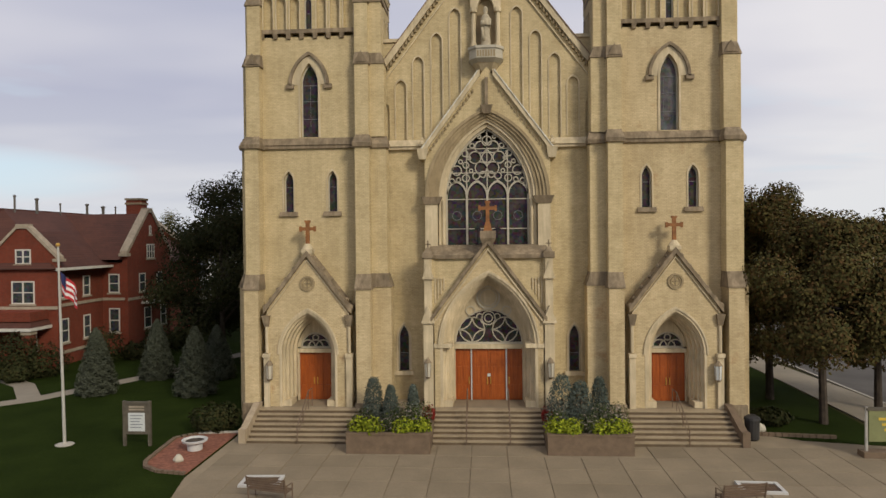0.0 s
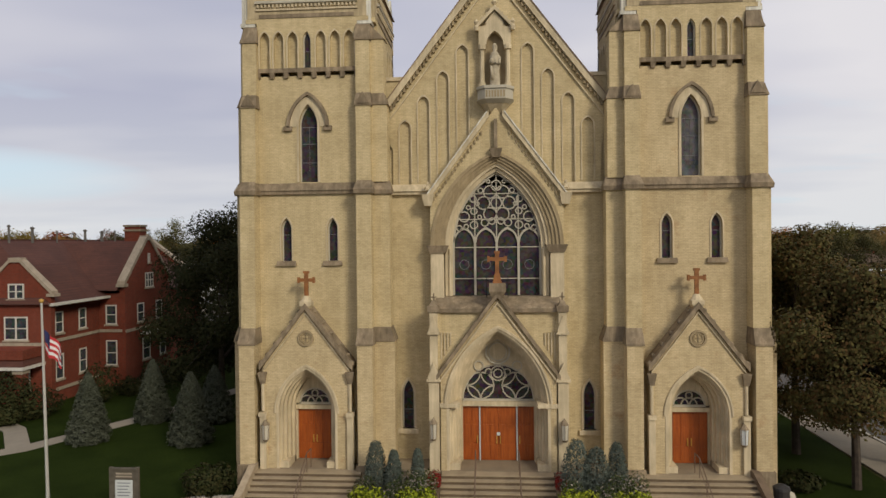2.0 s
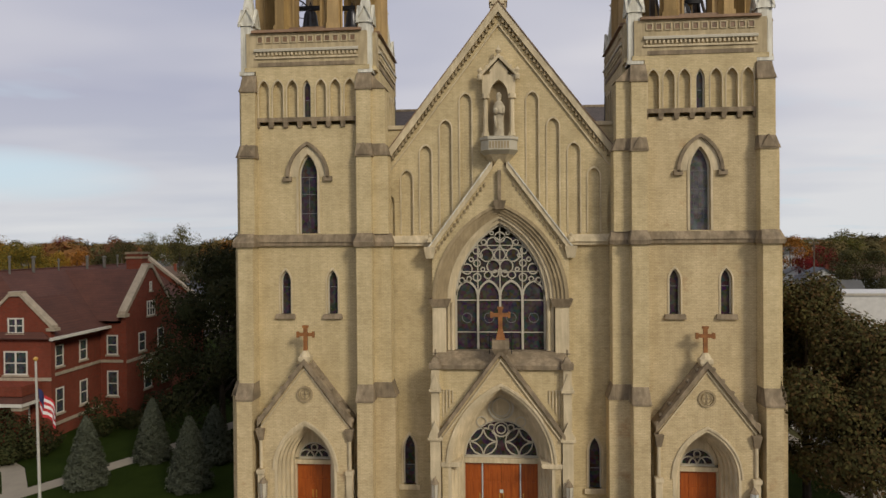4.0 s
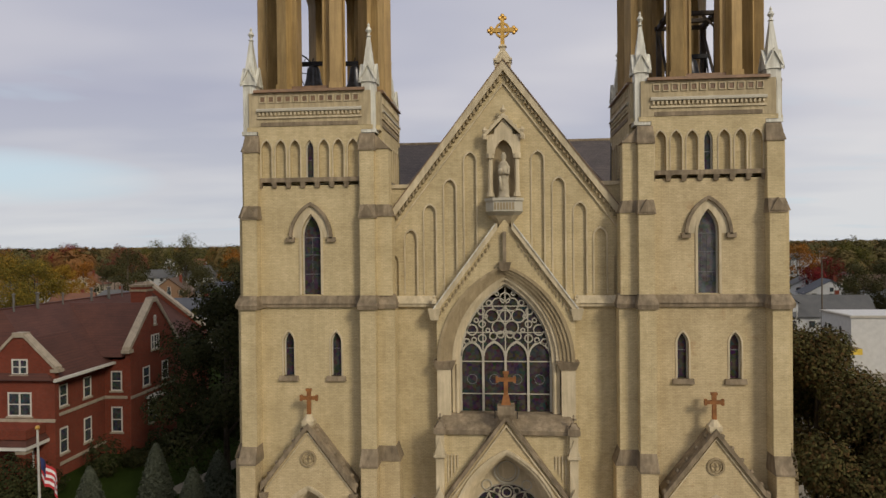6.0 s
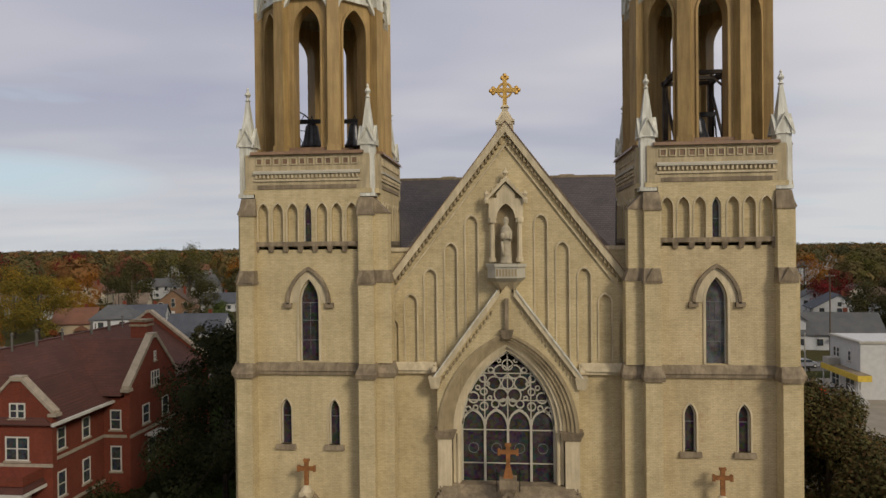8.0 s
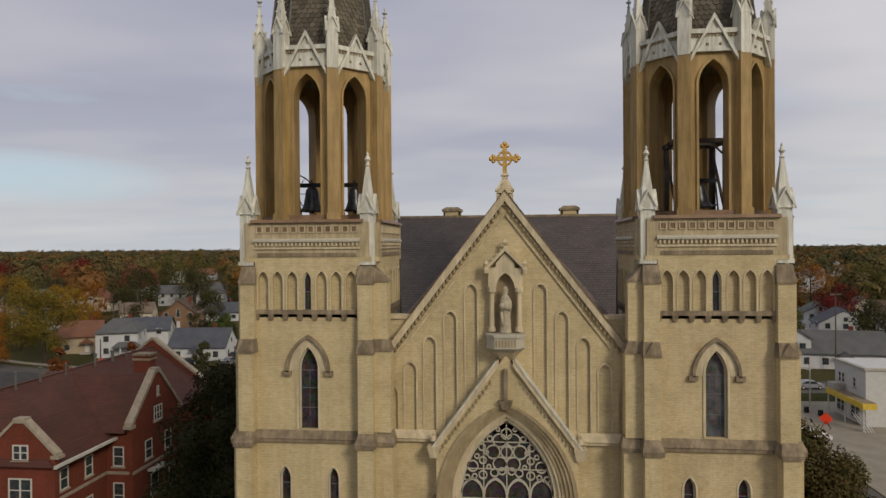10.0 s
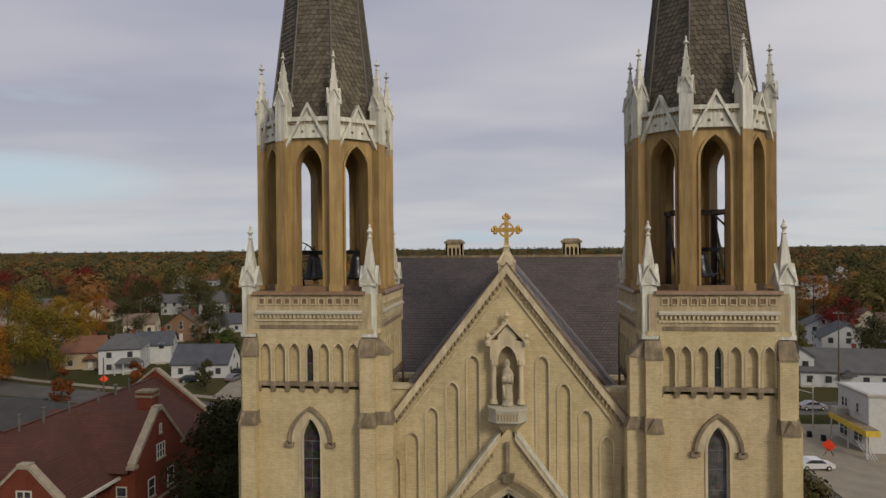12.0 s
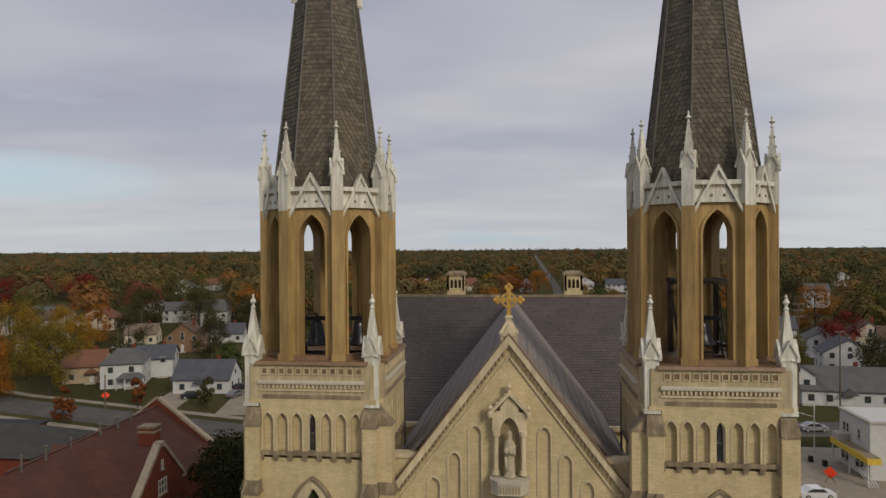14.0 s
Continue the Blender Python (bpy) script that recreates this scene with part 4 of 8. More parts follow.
# gable cross on its stone foot
b = Build()
b.taper(0, 1.2, 0.42, 0.42, 27.5, 28.22)
b.taper(0, 1.2, 0.48, 0.48, 28.22, 28.32)
b.taper(0, 1.2, 0.42, 0.17, 28.32, 28.78)
b.taper(0, 1.2, 0.15, 0.15, 28.78, 29.0)
b.taper(0, 1.2, 0.21, 0.14, 29.0, 29.12)
b.slab([(-0.36, 28.1), (0.36, 28.1), (0, 28.72)], 0.7, 0.85)
part("cross_base", b, M_STONE, church)
b = Build()
Y0, Y1, CZ = 1.1, 1.3, 29.88
b.box(-0.105, 0.105, Y0, Y1, 29.05, 30.5)
b.box(-0.58, 0.58, Y0 - 0.004, Y1 + 0.004, CZ - 0.105, CZ + 0.105)
b.ring(0, CZ, 0.4, 0.1, Y0 + 0.02, Y1 - 0.02)
for x, z in ((-0.58, CZ), (0.58, CZ), (0, 30.52)):
    for dx, dz in ((0, 0.11), (0, -0.11), (0.11, 0), (-0.11, 0)):
        b.ball((x + dx * 1.1, 1.2, z + dz * 1.1), 0.115, 7, 5)
part("gable_cross", b, M_GOLD, church, "gilded budded cross on gable")

# ---- great window with its own steep gable ----
WY = 0.25                      # front of the window gable
b = Build()
archivolt(b, 0, 2.36, 4.03, 2.58, 4.26, 12.7, 10.1, 0.66, 1.4)
archivolt(b, 0, 2.58, 4.26, 2.74, 4.42, 12.7, 10.1, 0.5, 1.4)
part("window_reveal", b, M_STONE, church)
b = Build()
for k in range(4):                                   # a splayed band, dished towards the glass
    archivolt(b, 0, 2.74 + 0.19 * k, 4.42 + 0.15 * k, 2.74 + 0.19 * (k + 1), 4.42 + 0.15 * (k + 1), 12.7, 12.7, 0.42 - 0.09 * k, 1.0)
# the shade of the downward-facing splay is painted into M_ARCH
part("window_arch", b, M_ARCH, church, "tan sandstone arch round great window, shade in its colour")
b = Build()                                          # brick field between arch and coping
outer = arch(0, 3.5, 12.7, 5.0, 12)


def hood_z(x):
    return 20.05 - abs(x) * (20.05 - 15.35) / 3.5


top = [(x, max(z + 0.001, hood_z(x))) for x, z in outer]
b.band(outer, top, WY, 1.0)
part("window_gable", b, M_BRICK, church)
for sgn in (-1, 1):
    b = Build()
    b.band([(sgn * 3.65, hood_z(3.65) - 0.05), (sgn * 0.35, hood_z(0.35) - 0.05)], [(sgn * 3.65, hood_z(3.65) + 0.3), (sgn * 0.35, hood_z(0.35) + 0.3)], WY - 0.2, 1.0)
    part("hood_coping", b, M_STONE, church)
    b = Build()
    b.band([(sgn * 3.68, hood_z(3.68) + 0.3), (sgn * 0.45, hood_z(0.45) + 0.3)], [(sgn * 3.68, hood_z(3.68) + 0.4), (sgn * 0.45, hood_z(0.45) + 0.4)], WY - 0.25, 1.0)
    part("hood_roll", b, M_WHITE, church)
    b = Build()
    b.hexa([(sgn * 3.6 - 0.2, WY - 0.15), (sgn * 3.6 + 0.2, WY - 0.15), (sgn * 3.6 + 0.2, 1.0), (sgn * 3.6 - 0.2, 1.0)], 14.9,
           [(sgn * 3.6 - 0.32, WY - 0.28), (sgn * 3.6 + 0.32, WY - 0.28), (sgn * 3.6 + 0.32, 1.0), (sgn * 3.6 - 0.32, 1.0)], 15.5)
    part("kneeler", b, M_STONE, church)
    b = Build()
    b.lathe((sgn * 3.62, 0.3, 15.75), [(0.2, 0), (0.16, 0.15), (0.06, 0.25), (0.09, 0.33), (0.01, 0.45)], 6)
    part("knob", b, M_STONE, church)
    b = Build()                                      # jamb pilaster below the arch
    b.box(min(sgn * 2.8, sgn * 3.5), max(sgn * 2.8, sgn * 3.5), 0.22, 1.0, 9.9, 12.4)
    part("pilaster", b, M_STONE, church)
    b = Build()
    b.hexa([(sgn * 3.12 - 0.42, 0.16), (sgn * 3.12 + 0.42, 0.16), (sgn * 3.12 + 0.42, 1.0), (sgn * 3.12 - 0.42, 1.0)], 12.38,
           [(sgn * 3.12 - 0.58, 0.02), (sgn * 3.12 + 0.58, 0.02), (sgn * 3.12 + 0.58, 1.0), (sgn * 3.12 - 0.58, 1.0)], 12.8)
    part("capital", b, M_CAP, church, "carved brown stone capital")
    b = Build()                                      # shafts beside the glass
    b.tube([(sgn * 2.48, 0.5, 10.1), (sgn * 2.48, 0.5, 12.6)], 0.09, 8)
    part("shaft", b, M_STONE, church)
    for k in range(16):
        x = 0.75 + k * 0.17
        z = hood_z(x) - 0.32
        if z - 0.2 > dict((round(px, 1), pz) for px, pz in outer).get(round(x, 1), 0):
            b = Build()
            b.box(sgn * x - 0.04, sgn * x + 0.04, WY - 0.1, WY, z - 0.12, z + 0.06)
            part("dentil", b, M_ARCH, church)
b = Build()
b.hexa([(-0.2, 0.05), (0.2, 0.05), (0.2, 0.4), (-0.2, 0.4)], 17.4, [(-0.34, -0.08), (0.34, -0.08), (0.34, 0.4), (-0.34, 0.4)], 17.85)
part("keystone", b, M_CAP, church)
b = Build()
b.box(-0.09, 0.09, 0.0, 0.4, 17.85, 19.4)
part("rib", b, M_CAP, church)
# glass and tracery
GY = 0.95
win = Build()
archivolt(win, 0, 2.26, 3.9, 2.37, 4.04, 12.7, 10.1, GY - 0.1, GY + 0.06)
great_window = part("window", win, M_TRACERY, church, "great traceried pointed window")
b = Build()
b.slab([(-2.36, 10.1), (2.36, 10.1)] + list(reversed(arch(0, 2.36, 12.7, 4.03, 12))), GY, GY + 0.04)
part("pane", b, M_GLASS, great_window, "dark stained glass")


def inside(x, z):
    if z < 12.7:
        return abs(x) < 2.3
    r = (2.36 ** 2 + 4.03 ** 2) / (2 * 2.36)
    return (abs(x) - 2.36 + r) ** 2 + (z - 12.7) ** 2 < (r - 0.04) ** 2


for x in (-1.16, 0, 1.16):
    b = Build()
    b.box(x - 0.06, x + 0.06, GY - 0.12, GY, 10.1, 13.2)
    part("mullion", b, M_TRACERY, great_window)
for x in (-1.74, -0.58, 0.58, 1.74):
    b = Build()
    b.band(arch(x, 0.5, 12.95, 0.68, 6), arch(x, 0.58, 12.95, 0.82, 6), GY - 0.1, GY)
    part("light_head", b, M_TRACERY, great_window)
    b = Build()
    b.ring(x, 11.75, 0.27, 0.03, GY - 0.02, GY, 12)
    part("medallion", b, M_LEAD, great_window)
RINGS = [(0, 15.05, 0.32)] + [(0.68 * math.cos(math.radians(60 * k)), 15.05 + 0.68 * math.sin(math.radians(60 * k)), 0.37) for k in range(6)] + [(0, 15.98, 0.3)]
for sgn in (-1, 1):
    RINGS += [(sgn * 1.72, 14.32, 0.3), (sgn * 1.2, 13.88, 0.23), (sgn * 1.24, 15.28, 0.2), (sgn * 1.2, 14.62, 0.2), (sgn * 0.62, 14.0, 0.22), (sgn * 0.24, 14.08, 0.2), (sgn * 2.0, 13.72, 0.17),
              (sgn * 0.84, 15.72, 0.16), (sgn * 0.42, 16.2, 0.12), (sgn * 0.9, 14.3, 0.13), (sgn * 1.5, 14.82, 0.14), (sgn * 1.62, 13.8, 0.15), (sgn * 1.02, 15.02, 0.13)]
for x, z, r in RINGS:
    if inside(abs(x) + r * 0.7, z):
        b = Build()
        b.ring(x, z, r, 0.06, GY - 0.1, GY, 14)
        part("foil", b, M_TRACERY, great_window)
b = Build()
for z in (11.0, 12.68, 14.18, 15.55):
    hw = max(x / 50 for x in range(1, 118) if inside(x / 50, z))
    b.box(-hw, hw, GY - 0.05, GY - 0.001, z - 0.025, z + 0.025)
for x in (-1.16, 0, 1.16):
    zt = max(z / 20 for z in range(220, 333) if inside(x, z / 20))
    b.box(x - 0.03, x + 0.03, GY - 0.06, GY - 0.001, 13.2, zt)
part("glazing_bar", b, M_TRACERY, great_window)

# ---- statue niche with balcony ----
b = Build()
b.band(arch(0, 0.46, 23.35, 0.75, 8), [(x, 24.6) for x, _ in arch(0, 0.46, 23.35, 0.75, 8)], 0.45, NAVE_Y)
b.slab([(-0.46, 24.6), (0.46, 24.6), (0, 25.15)], 0.45, NAVE_Y)
for sgn in (-1, 1):
    b.slab([(min(sgn * 0.46, sgn * 0.85), 23.35), (max(sgn * 0.46, sgn * 0.85), 23.35), (max(sgn * 0.46, sgn * 0.85), 24.4 if sgn < 0 else 24.35), (min(sgn * 0.46, sgn * 0.85), 24.35)], 0.45, NAVE_Y)
niche = part("niche", b, M_STONE, church, "carved stone statue niche")
for sgn in (-1, 1):
    b = Build()
    b.band([(sgn * 0.98, 24.2), (0, 25.2)], [(sgn * 0.98, 24.38), (0, 25.42)], 0.3, NAVE_Y)
    for k in range(4):
        t = 0.15 + k * 0.22
        b.ball((sgn * 0.98 * (1 - t), 0.4, 24.42 + 1.0 * t), 0.08, 5, 4)
    part("niche_rake", b, M_STONE, niche)
    b = Build()
    b.taper(sgn * 0.68, 0.58, 0.13, 0.11, 21.25, 23.3, 8)
    b.taper(sgn * 0.68, 0.58, 0.2, 0.2, 23.15, 23.4, 8)
    b.taper(sgn * 0.68, 0.58, 0.2, 0.17, 21.2, 21.4, 8)
    part("column", b, M_STONE, niche)
    b = Build()
    b.lathe((sgn * 0.95, 0.4, 24.1), [(0.13, 0), (0.16, 0.2), (0.08, 0.32), (0.15, 0.48), (0.01, 0.66)], 6)
    part("knob", b, M_STONE, niche)
b = Build()
b.lathe((0, 0.5, 25.2), [(0.12, 0), (0.14, 0.15), (0.06, 0.25), (0.17, 0.42), (0.07, 0.55), (0.01, 0.7)], 6)
part("finial", b, M_STONE, niche)
b = Build()
b.slab([(-0.7, 21.1), (0.7, 21.1), (0.7, 24.4), (-0.7, 24.4)], NAVE_Y - 0.02, NAVE_Y + 0.02)
part("niche_back", b, M_ARCH, niche)
OCT = [(-0.95, 0.9), (-0.95, 0.25), (-0.55, -0.2), (0.55, -0.2), (0.95, 0.25), (0.95, 0.9)]


def shrunk(f):
    return [(x * f, 0.9 + (y - 0.9) * f) for x, y in OCT]


b = Build()
b.hexa(shrunk(0.98), 20.42, shrunk(0.98), 20.95)
b.hexa(shrunk(1.04), 20.95, shrunk(1.04), 21.1)
b.hexa(shrunk(0.8), 20.22, shrunk(1.02), 20.42)
balcony = part("balcony", b, M_TRACERY, church, "pale stone balcony under statue niche")
for k in range(7):
    x = -0.45 + k * 0.15
    b = Build()
    b.box(x - 0.045, x + 0.045, -0.2, -0.13, 20.5, 20.85)
    part("balcony_panel", b, M_ARCH, balcony)
b = Build()
b.hexa(shrunk(0.42), 19.75, shrunk(0.78), 20.22)
b.hexa(shrunk(0.22), 19.3, shrunk(0.4), 19.75)
part("corbel", b, M_STONE, balcony)
statue = tagged(part("statue", (lambda q: (q.lathe((0, 0.45, 21.1), [(0.3, 0), (0.3, 0.12), (0.26, 0.14), (0.27, 0.4), (0.23, 0.9), (0.27, 1.4), (0.28, 1.65), (0.16, 1.86), (0.08, 1.92), (0.13, 2.05), (0.14, 2.2), (0.06, 2.34)], 12, 0.8),
                                       q.ball((-0.17, 0.27, 22.45), 0.14, 7, 5, 1.3), q.tube([(0.25, 0.4, 22.7), (0.24, 0.22, 22.3), (-0.05, 0.2, 22.35)], 0.07, 6),
                                       q.tube([(-0.2, 0.22, 22.2), (-0.14, 0.2, 21.5)], 0.06, 6, 0.1), q)[-1])(Build()), M_STATUE, None, smooth=True),
                "weathered stone robed statue standing in niche", "statue")
statue.location.x = CX

# ---- portals ----
FLOOR = 1.25


def recess(cx, steps, zs, zb):
    """Stepped archivolts: (half width, rise, y) from the front inwards."""
    for (a, h, y), (a2, h2, y2) in zip(steps, steps[1:]):
        order = Build()
        archivolt(order, cx, a2, h2, a + 0.002, h + 0.002, zs, zb, y, y2 + 0.02)
        part("archivolt", order, M_STONE, church)


def latticed_light(cx, y, z, a, parent, rings):
    """A half-round fanlight with pale tracery."""
    w = Build()
    w.ring(cx, z, a, 0.09, y - 0.08, y + 0.04, 16, 0.0, math.pi)
    w.box(cx - a, cx + a, y - 0.08, y + 0.04, z - 0.06, z + 0.06)
    win = part("fanlight", w, M_TRACERY, parent, "fanlight with pale tracery")
    g = Build()
    g.slab([(cx + (a - 0.03) * math.cos(t * math.pi / 16), z + (a - 0.03) * math.sin(t * math.pi / 16)) for t in range(17)], y + 0.0, y + 0.03)
    part("pane", g, M_GLASS, win, "dark glass")
    for x, dz, r, a0, a1 in rings:
        t = Build()
        t.ring(cx + x, z + dz, r, 0.065, y - 0.06, y - 0.002, 14, a0, a1)
        part("tracery", t, M_TRACERY, win)
    return win


def leaf(x0, x1, z0, z1, y, knob_side, parent):
    b = Build()
    b.box(x0, x1, y, y + 0.06, z0, z1)
    w = x1 - x0
    d = part("door", b, M_DOOR, parent, "varnished orange oak door leaf")
    rows = ((z0 + 0.12, z0 + 0.85), (z0 + 0.97, z0 + 1.9), (z0 + 2.02, z1 - 0.12))
    for za, zb in rows:
        p = Build()
        n = 2 if w > 0.7 else 1
        for k in range(n):
            xa, xb = x0 + 0.1 + k * (w - 0.1) / n, x0 + (k + 1) * (w - 0.1) / n
            p.hexa([(xa, y - 0.03), (xb, y - 0.03), (xb, y), (xa, y)], za, [(xa, y - 0.03), (xb, y - 0.03), (xb, y), (xa, y)], zb)
        part("panel", p, M_DOOR, d)
    if knob_side:
        k = Build()
        kx = x1 - 0.09 if knob_side > 0 else x0 + 0.09
        k.tube([(kx, y - 0.07, z0 + 0.95), (kx, y - 0.07, z0 + 1.25)], 0.018, 6)
        k.box(kx - 0.03, kx + 0.03, y - 0.06, y, z0 + 0.9, z0 + 1.3)
        part("handle", k, M_GOLD, d, "brass pull")
    return d


def gable_face(b, cx, half, z_foot, z_apex, a, zs, rise, y0, y1):
    """The brick face above and beside the arch under a steep gable."""
    line = arch(cx, a, zs, rise, 10)
    up = [(x, z_foot + (z_apex - z_foot) * (1 - abs(x - cx) / half)) for x, _ in line]
    b.band(line, up, y0, y1)
    for sg in (-1, 1):
        zt = z_foot + (z_apex - z_foot) * (1 - a / half)
        pts = [(cx + sg * half, FLOOR), (cx + sg * a, FLOOR), (cx + sg * a, zt), (cx + sg * half, z_foot)]
        b.slab(pts if sg < 0 else pts[::-1], y0, y1)


def raking(b, cx, half, z_foot, z_apex, sg, t0, t1, y0, y1):
    b.band([(cx + sg * half, z_foot + t0), (cx, z_apex + t0)], [(cx + sg * half, z_foot + t1), (cx, z_apex + t1)], y0, y1)


def stone_cross(x, y, z, h, w, mat, label):
    b = Build()
    b.box(x - 0.1, x + 0.1, y - 0.07, y + 0.07, z, z + h)
    zc = z + h * 0.68
    b.box(x - w, x + w, y - 0.075, y + 0.075, zc - 0.09, zc + 0.09)
    for dx, dz in ((-w, zc), (w, zc)):
        b.box(x + dx - 0.06, x + dx + 0.06, y - 0.08, y + 0.08, dz - 0.15, dz + 0.15)
    b.box(x - 0.15, x + 0.15, y - 0.08, y + 0.08, z + h - 0.08, z + h + 0.04)
    return part("portal_cross", b, mat, church, label)


def lantern(x, y, z):
    b = Build(Matrix.Translation((x, y, z)))
    b.taper(0, 0, 0.14, 0.17, 0, 0.75, 6)
    body = part("wall_lantern", b, M_PAPER if x > 11 else M_TRACERY, church, "pale wall lantern with stone hood")
    f = Build(Matrix.Translation((x, y, z)))
    f.taper(0, 0, 0.2, 0.05, 0.75, 1.0, 6)
    f.taper(0, 0, 0.08, 0.16, -0.12, 0.0, 6)
    f.tube([(0, 0, 0.95), (0, 0.25, 1.0)], 0.025, 5)
    for k in range(6):
        a = k * math.pi / 3 + math.pi / 6
        f.tube([(0.16 * math.cos(a), 0.16 * math.sin(a), 0), (0.2 * math.cos(a), 0.2 * math.sin(a), 0.75)], 0.015, 4)
    part("lantern_frame", f, M_CAP, body)


def side_portal(s):
    cx = s * TX
    b = Build()
    gable_face(b, cx, 2.3, 6.6, 9.55, 1.62, 4.15, 2.42, -0.95, 0.02)
    part("portal_wall", b, M_BRICK_LOW, church, "cream brick portal gable")
    recess(cx, [(1.62, 2.42, -0.97), (1.49, 2.28, -0.74), (1.37, 2.14, -0.44), (1.25, 2.0, -0.12), (1.12, 1.86, 0.2), (1.0, 1.72, 0.5)], 4.15, FLOOR)
    b = Build()
    archivolt(b, cx, 1.62, 2.42, 1.71, 2.55, 4.15, 4.15, -1.03, -0.9)
    part("arch_label", b, M_STONE, church)
    for sg in (-1, 1):
        for a, y in ((1.53, -0.76), (1.41, -0.47), (1.29, -0.15), (1.17, 0.17)):
            b = Build()
            b.tube([(cx + sg * a, y, FLOOR + 0.35), (cx + sg * a, y, 4.15)], 0.055, 6)
            part("jamb_shaft", b, M_STONE, church)
        b = Build()
        b.box(min(cx + sg * 1.0, cx + sg * 1.6), max(cx + sg * 1.0, cx + sg * 1.6), -0.86, 0.4, FLOOR, FLOOR + 0.32)
        part("jamb_base", b, M_STONE, church)
    # tympanum above the lintel, with the fanlight
    b = Build()
    lin = arch(cx, 1.02, 4.15, 1.75, 8)
    sem = [(cx - 0.85 * math.cos(math.pi * k / 16), 4.3 + 0.85 * math.sin(math.pi * k / 16)) for k in range(17)]
    b.band(sem, [(cx + (x - cx) * 1.2, max(z + 0.01, lin[k][1])) for k, (x, z) in enumerate(sem)], 0.62, 0.9)
    b.box(cx - 1.02, cx + 1.02, 0.5, 0.9, 4.0, 4.22)
    part("tympanum", b, M_STONE, church)
    latticed_light(cx, 0.75, 4.28, 0.86, church, [(-0.43, 0.02, 0.43, 0, math.pi), (0.43, 0.02, 0.43, 0, math.pi), (0, 0.0, 0.45, 0.0, math.pi), (0, 0.55, 0.2, 0, 2 * math.pi)])
    fr = Build()
    fr.band([(cx - 0.935, FLOOR), (cx - 0.935, 4.0), (cx + 0.935, 4.0), (cx + 0.935, FLOOR)],
            [(cx - 1.03, FLOOR), (cx - 1.03, 4.06), (cx + 1.03, 4.06), (cx + 1.03, FLOOR)], 0.6, 0.9)
    door_set = part("door_frame", fr, M_STONE, church)
    leaf(cx - 0.93, cx - 0.005, FLOOR + 0.02, 4.0, 0.72, 1, door_set)
    leaf(cx + 0.005, cx + 0.93, FLOOR + 0.02, 4.0, 0.72, -1, door_set)
    for sg in (-1, 1):
        b = Build()
        raking(b, cx, 2.45, 6.5, 9.65, sg, -0.1, 0.22, -1.15, 0.05)
        part("portal_coping", b, M_CAP, church, "brown weathered raking coping")
        b = Build()
        raking(b, cx, 2.3, 6.3, 9.3, sg, 0.0, 0.1, -1.03, -0.9)
        part("raking_mould", b, M_STONE, church)
        for k in range(5):
            t = 0.12 + k * 0.18
            b = Build()
            b.ball((cx + sg * 2.45 * (1 - t), -0.7, 6.5 + 3.15 * t + 0.27), 0.13, 6, 4)
            part("crocket", b, M_CAP, church)
        b = Build()                              # corbelled shaft at the gable's foot
        b.hexa([(cx + sg * 2.3 - 0.12, -1.1), (cx + sg * 2.3 + 0.12, -1.1), (cx + sg * 2.3 + 0.12, -0.8), (cx + sg * 2.3 - 0.12, -0.8)], 5.7,
               [(cx + sg * 2.3 - 0.22, -1.22), (cx + sg * 2.3 + 0.22, -1.22), (cx + sg * 2.3 + 0.22, -0.8), (cx + sg * 2.3 - 0.22, -0.8)], 6.3)
        b.ball((cx + sg * 2.36, -0.95, 6.75), 0.18, 6, 5)
        part("kneeler", b, M_CAP, church)
        b = Build()
        b.tube([(cx + sg * 2.3, -1.0, 4.25), (cx + sg * 2.3, -1.0, 5.75)], 0.09, 8)
        b.taper(cx + sg * 2.3, -1.0, 0.2, 0.2, 4.0, 4.2)
        b.taper(cx + sg * 2.3, -0.95, 0.16, 0.16, FLOOR, 4.0)
        part("portal_shaft", b, M_STONE, church)
    b = Build()
    b.ring(cx, 8.05, 0.42, 0.1, -1.03, -0.9, 20)
    b.ring(cx, 8.05, 0.26, 0.05, -1.01, -0.9, 16)
    b.box(cx - 0.03, cx + 0.03, -1.0, -0.94, 7.85, 8.25)
    b.box(cx - 0.16, cx + 0.16, -1.0, -0.94, 8.02, 8.08)
    part("medallion", b, M_ARCH, church, "round carved medallion")
    b = Build()
    b.taper(cx, -0.75, 0.2, 0.3, 9.55, 9.75)
    b.taper(cx, -0.75, 0.3, 0.3, 9.75, 9.95)
    b.taper(cx, -0.75, 0.3, 0.12, 9.95, 10.25, 8)
    part("cross_base", b, M_STONE, church)
    stone_cross(cx, -0.75, 10.15, 1.35, 0.4, M_RUSTWOOD, "rust-coloured cross on portal gable")
    lantern(cx + s * 2.1, -1.25, 2.85)


for s in (-1, 1):
    side_portal(s)

# middle portal
b = Build()
gable_face(b, 0, 2.95, 6.15, 10.1, 2.65, 4.5, 4.05, -0.95, 0.0)
part("portal_wall", b, M_BRICK_LOW, church, "cream brick middle portal gable")
b = Build()
for sg in (-1, 1):
    b.box(min(sg * 2.95, sg * 3.55), max(sg * 2.95, sg * 3.55), -0.7, 0.95, 0, 9.35)
    zt = 9.35
    pts = [(sg * 2.95, 6.2), (sg * 2.95, zt), (sg * 0.55, zt)]
    b.slab(pts if sg > 0 else pts[::-1], -0.6, 0.9)
part("portal_block", b, M_BRICK, church)
b = Build()
b.box(-3.6, 3.6, -0.8, 0.95, 9.35, 9.55)
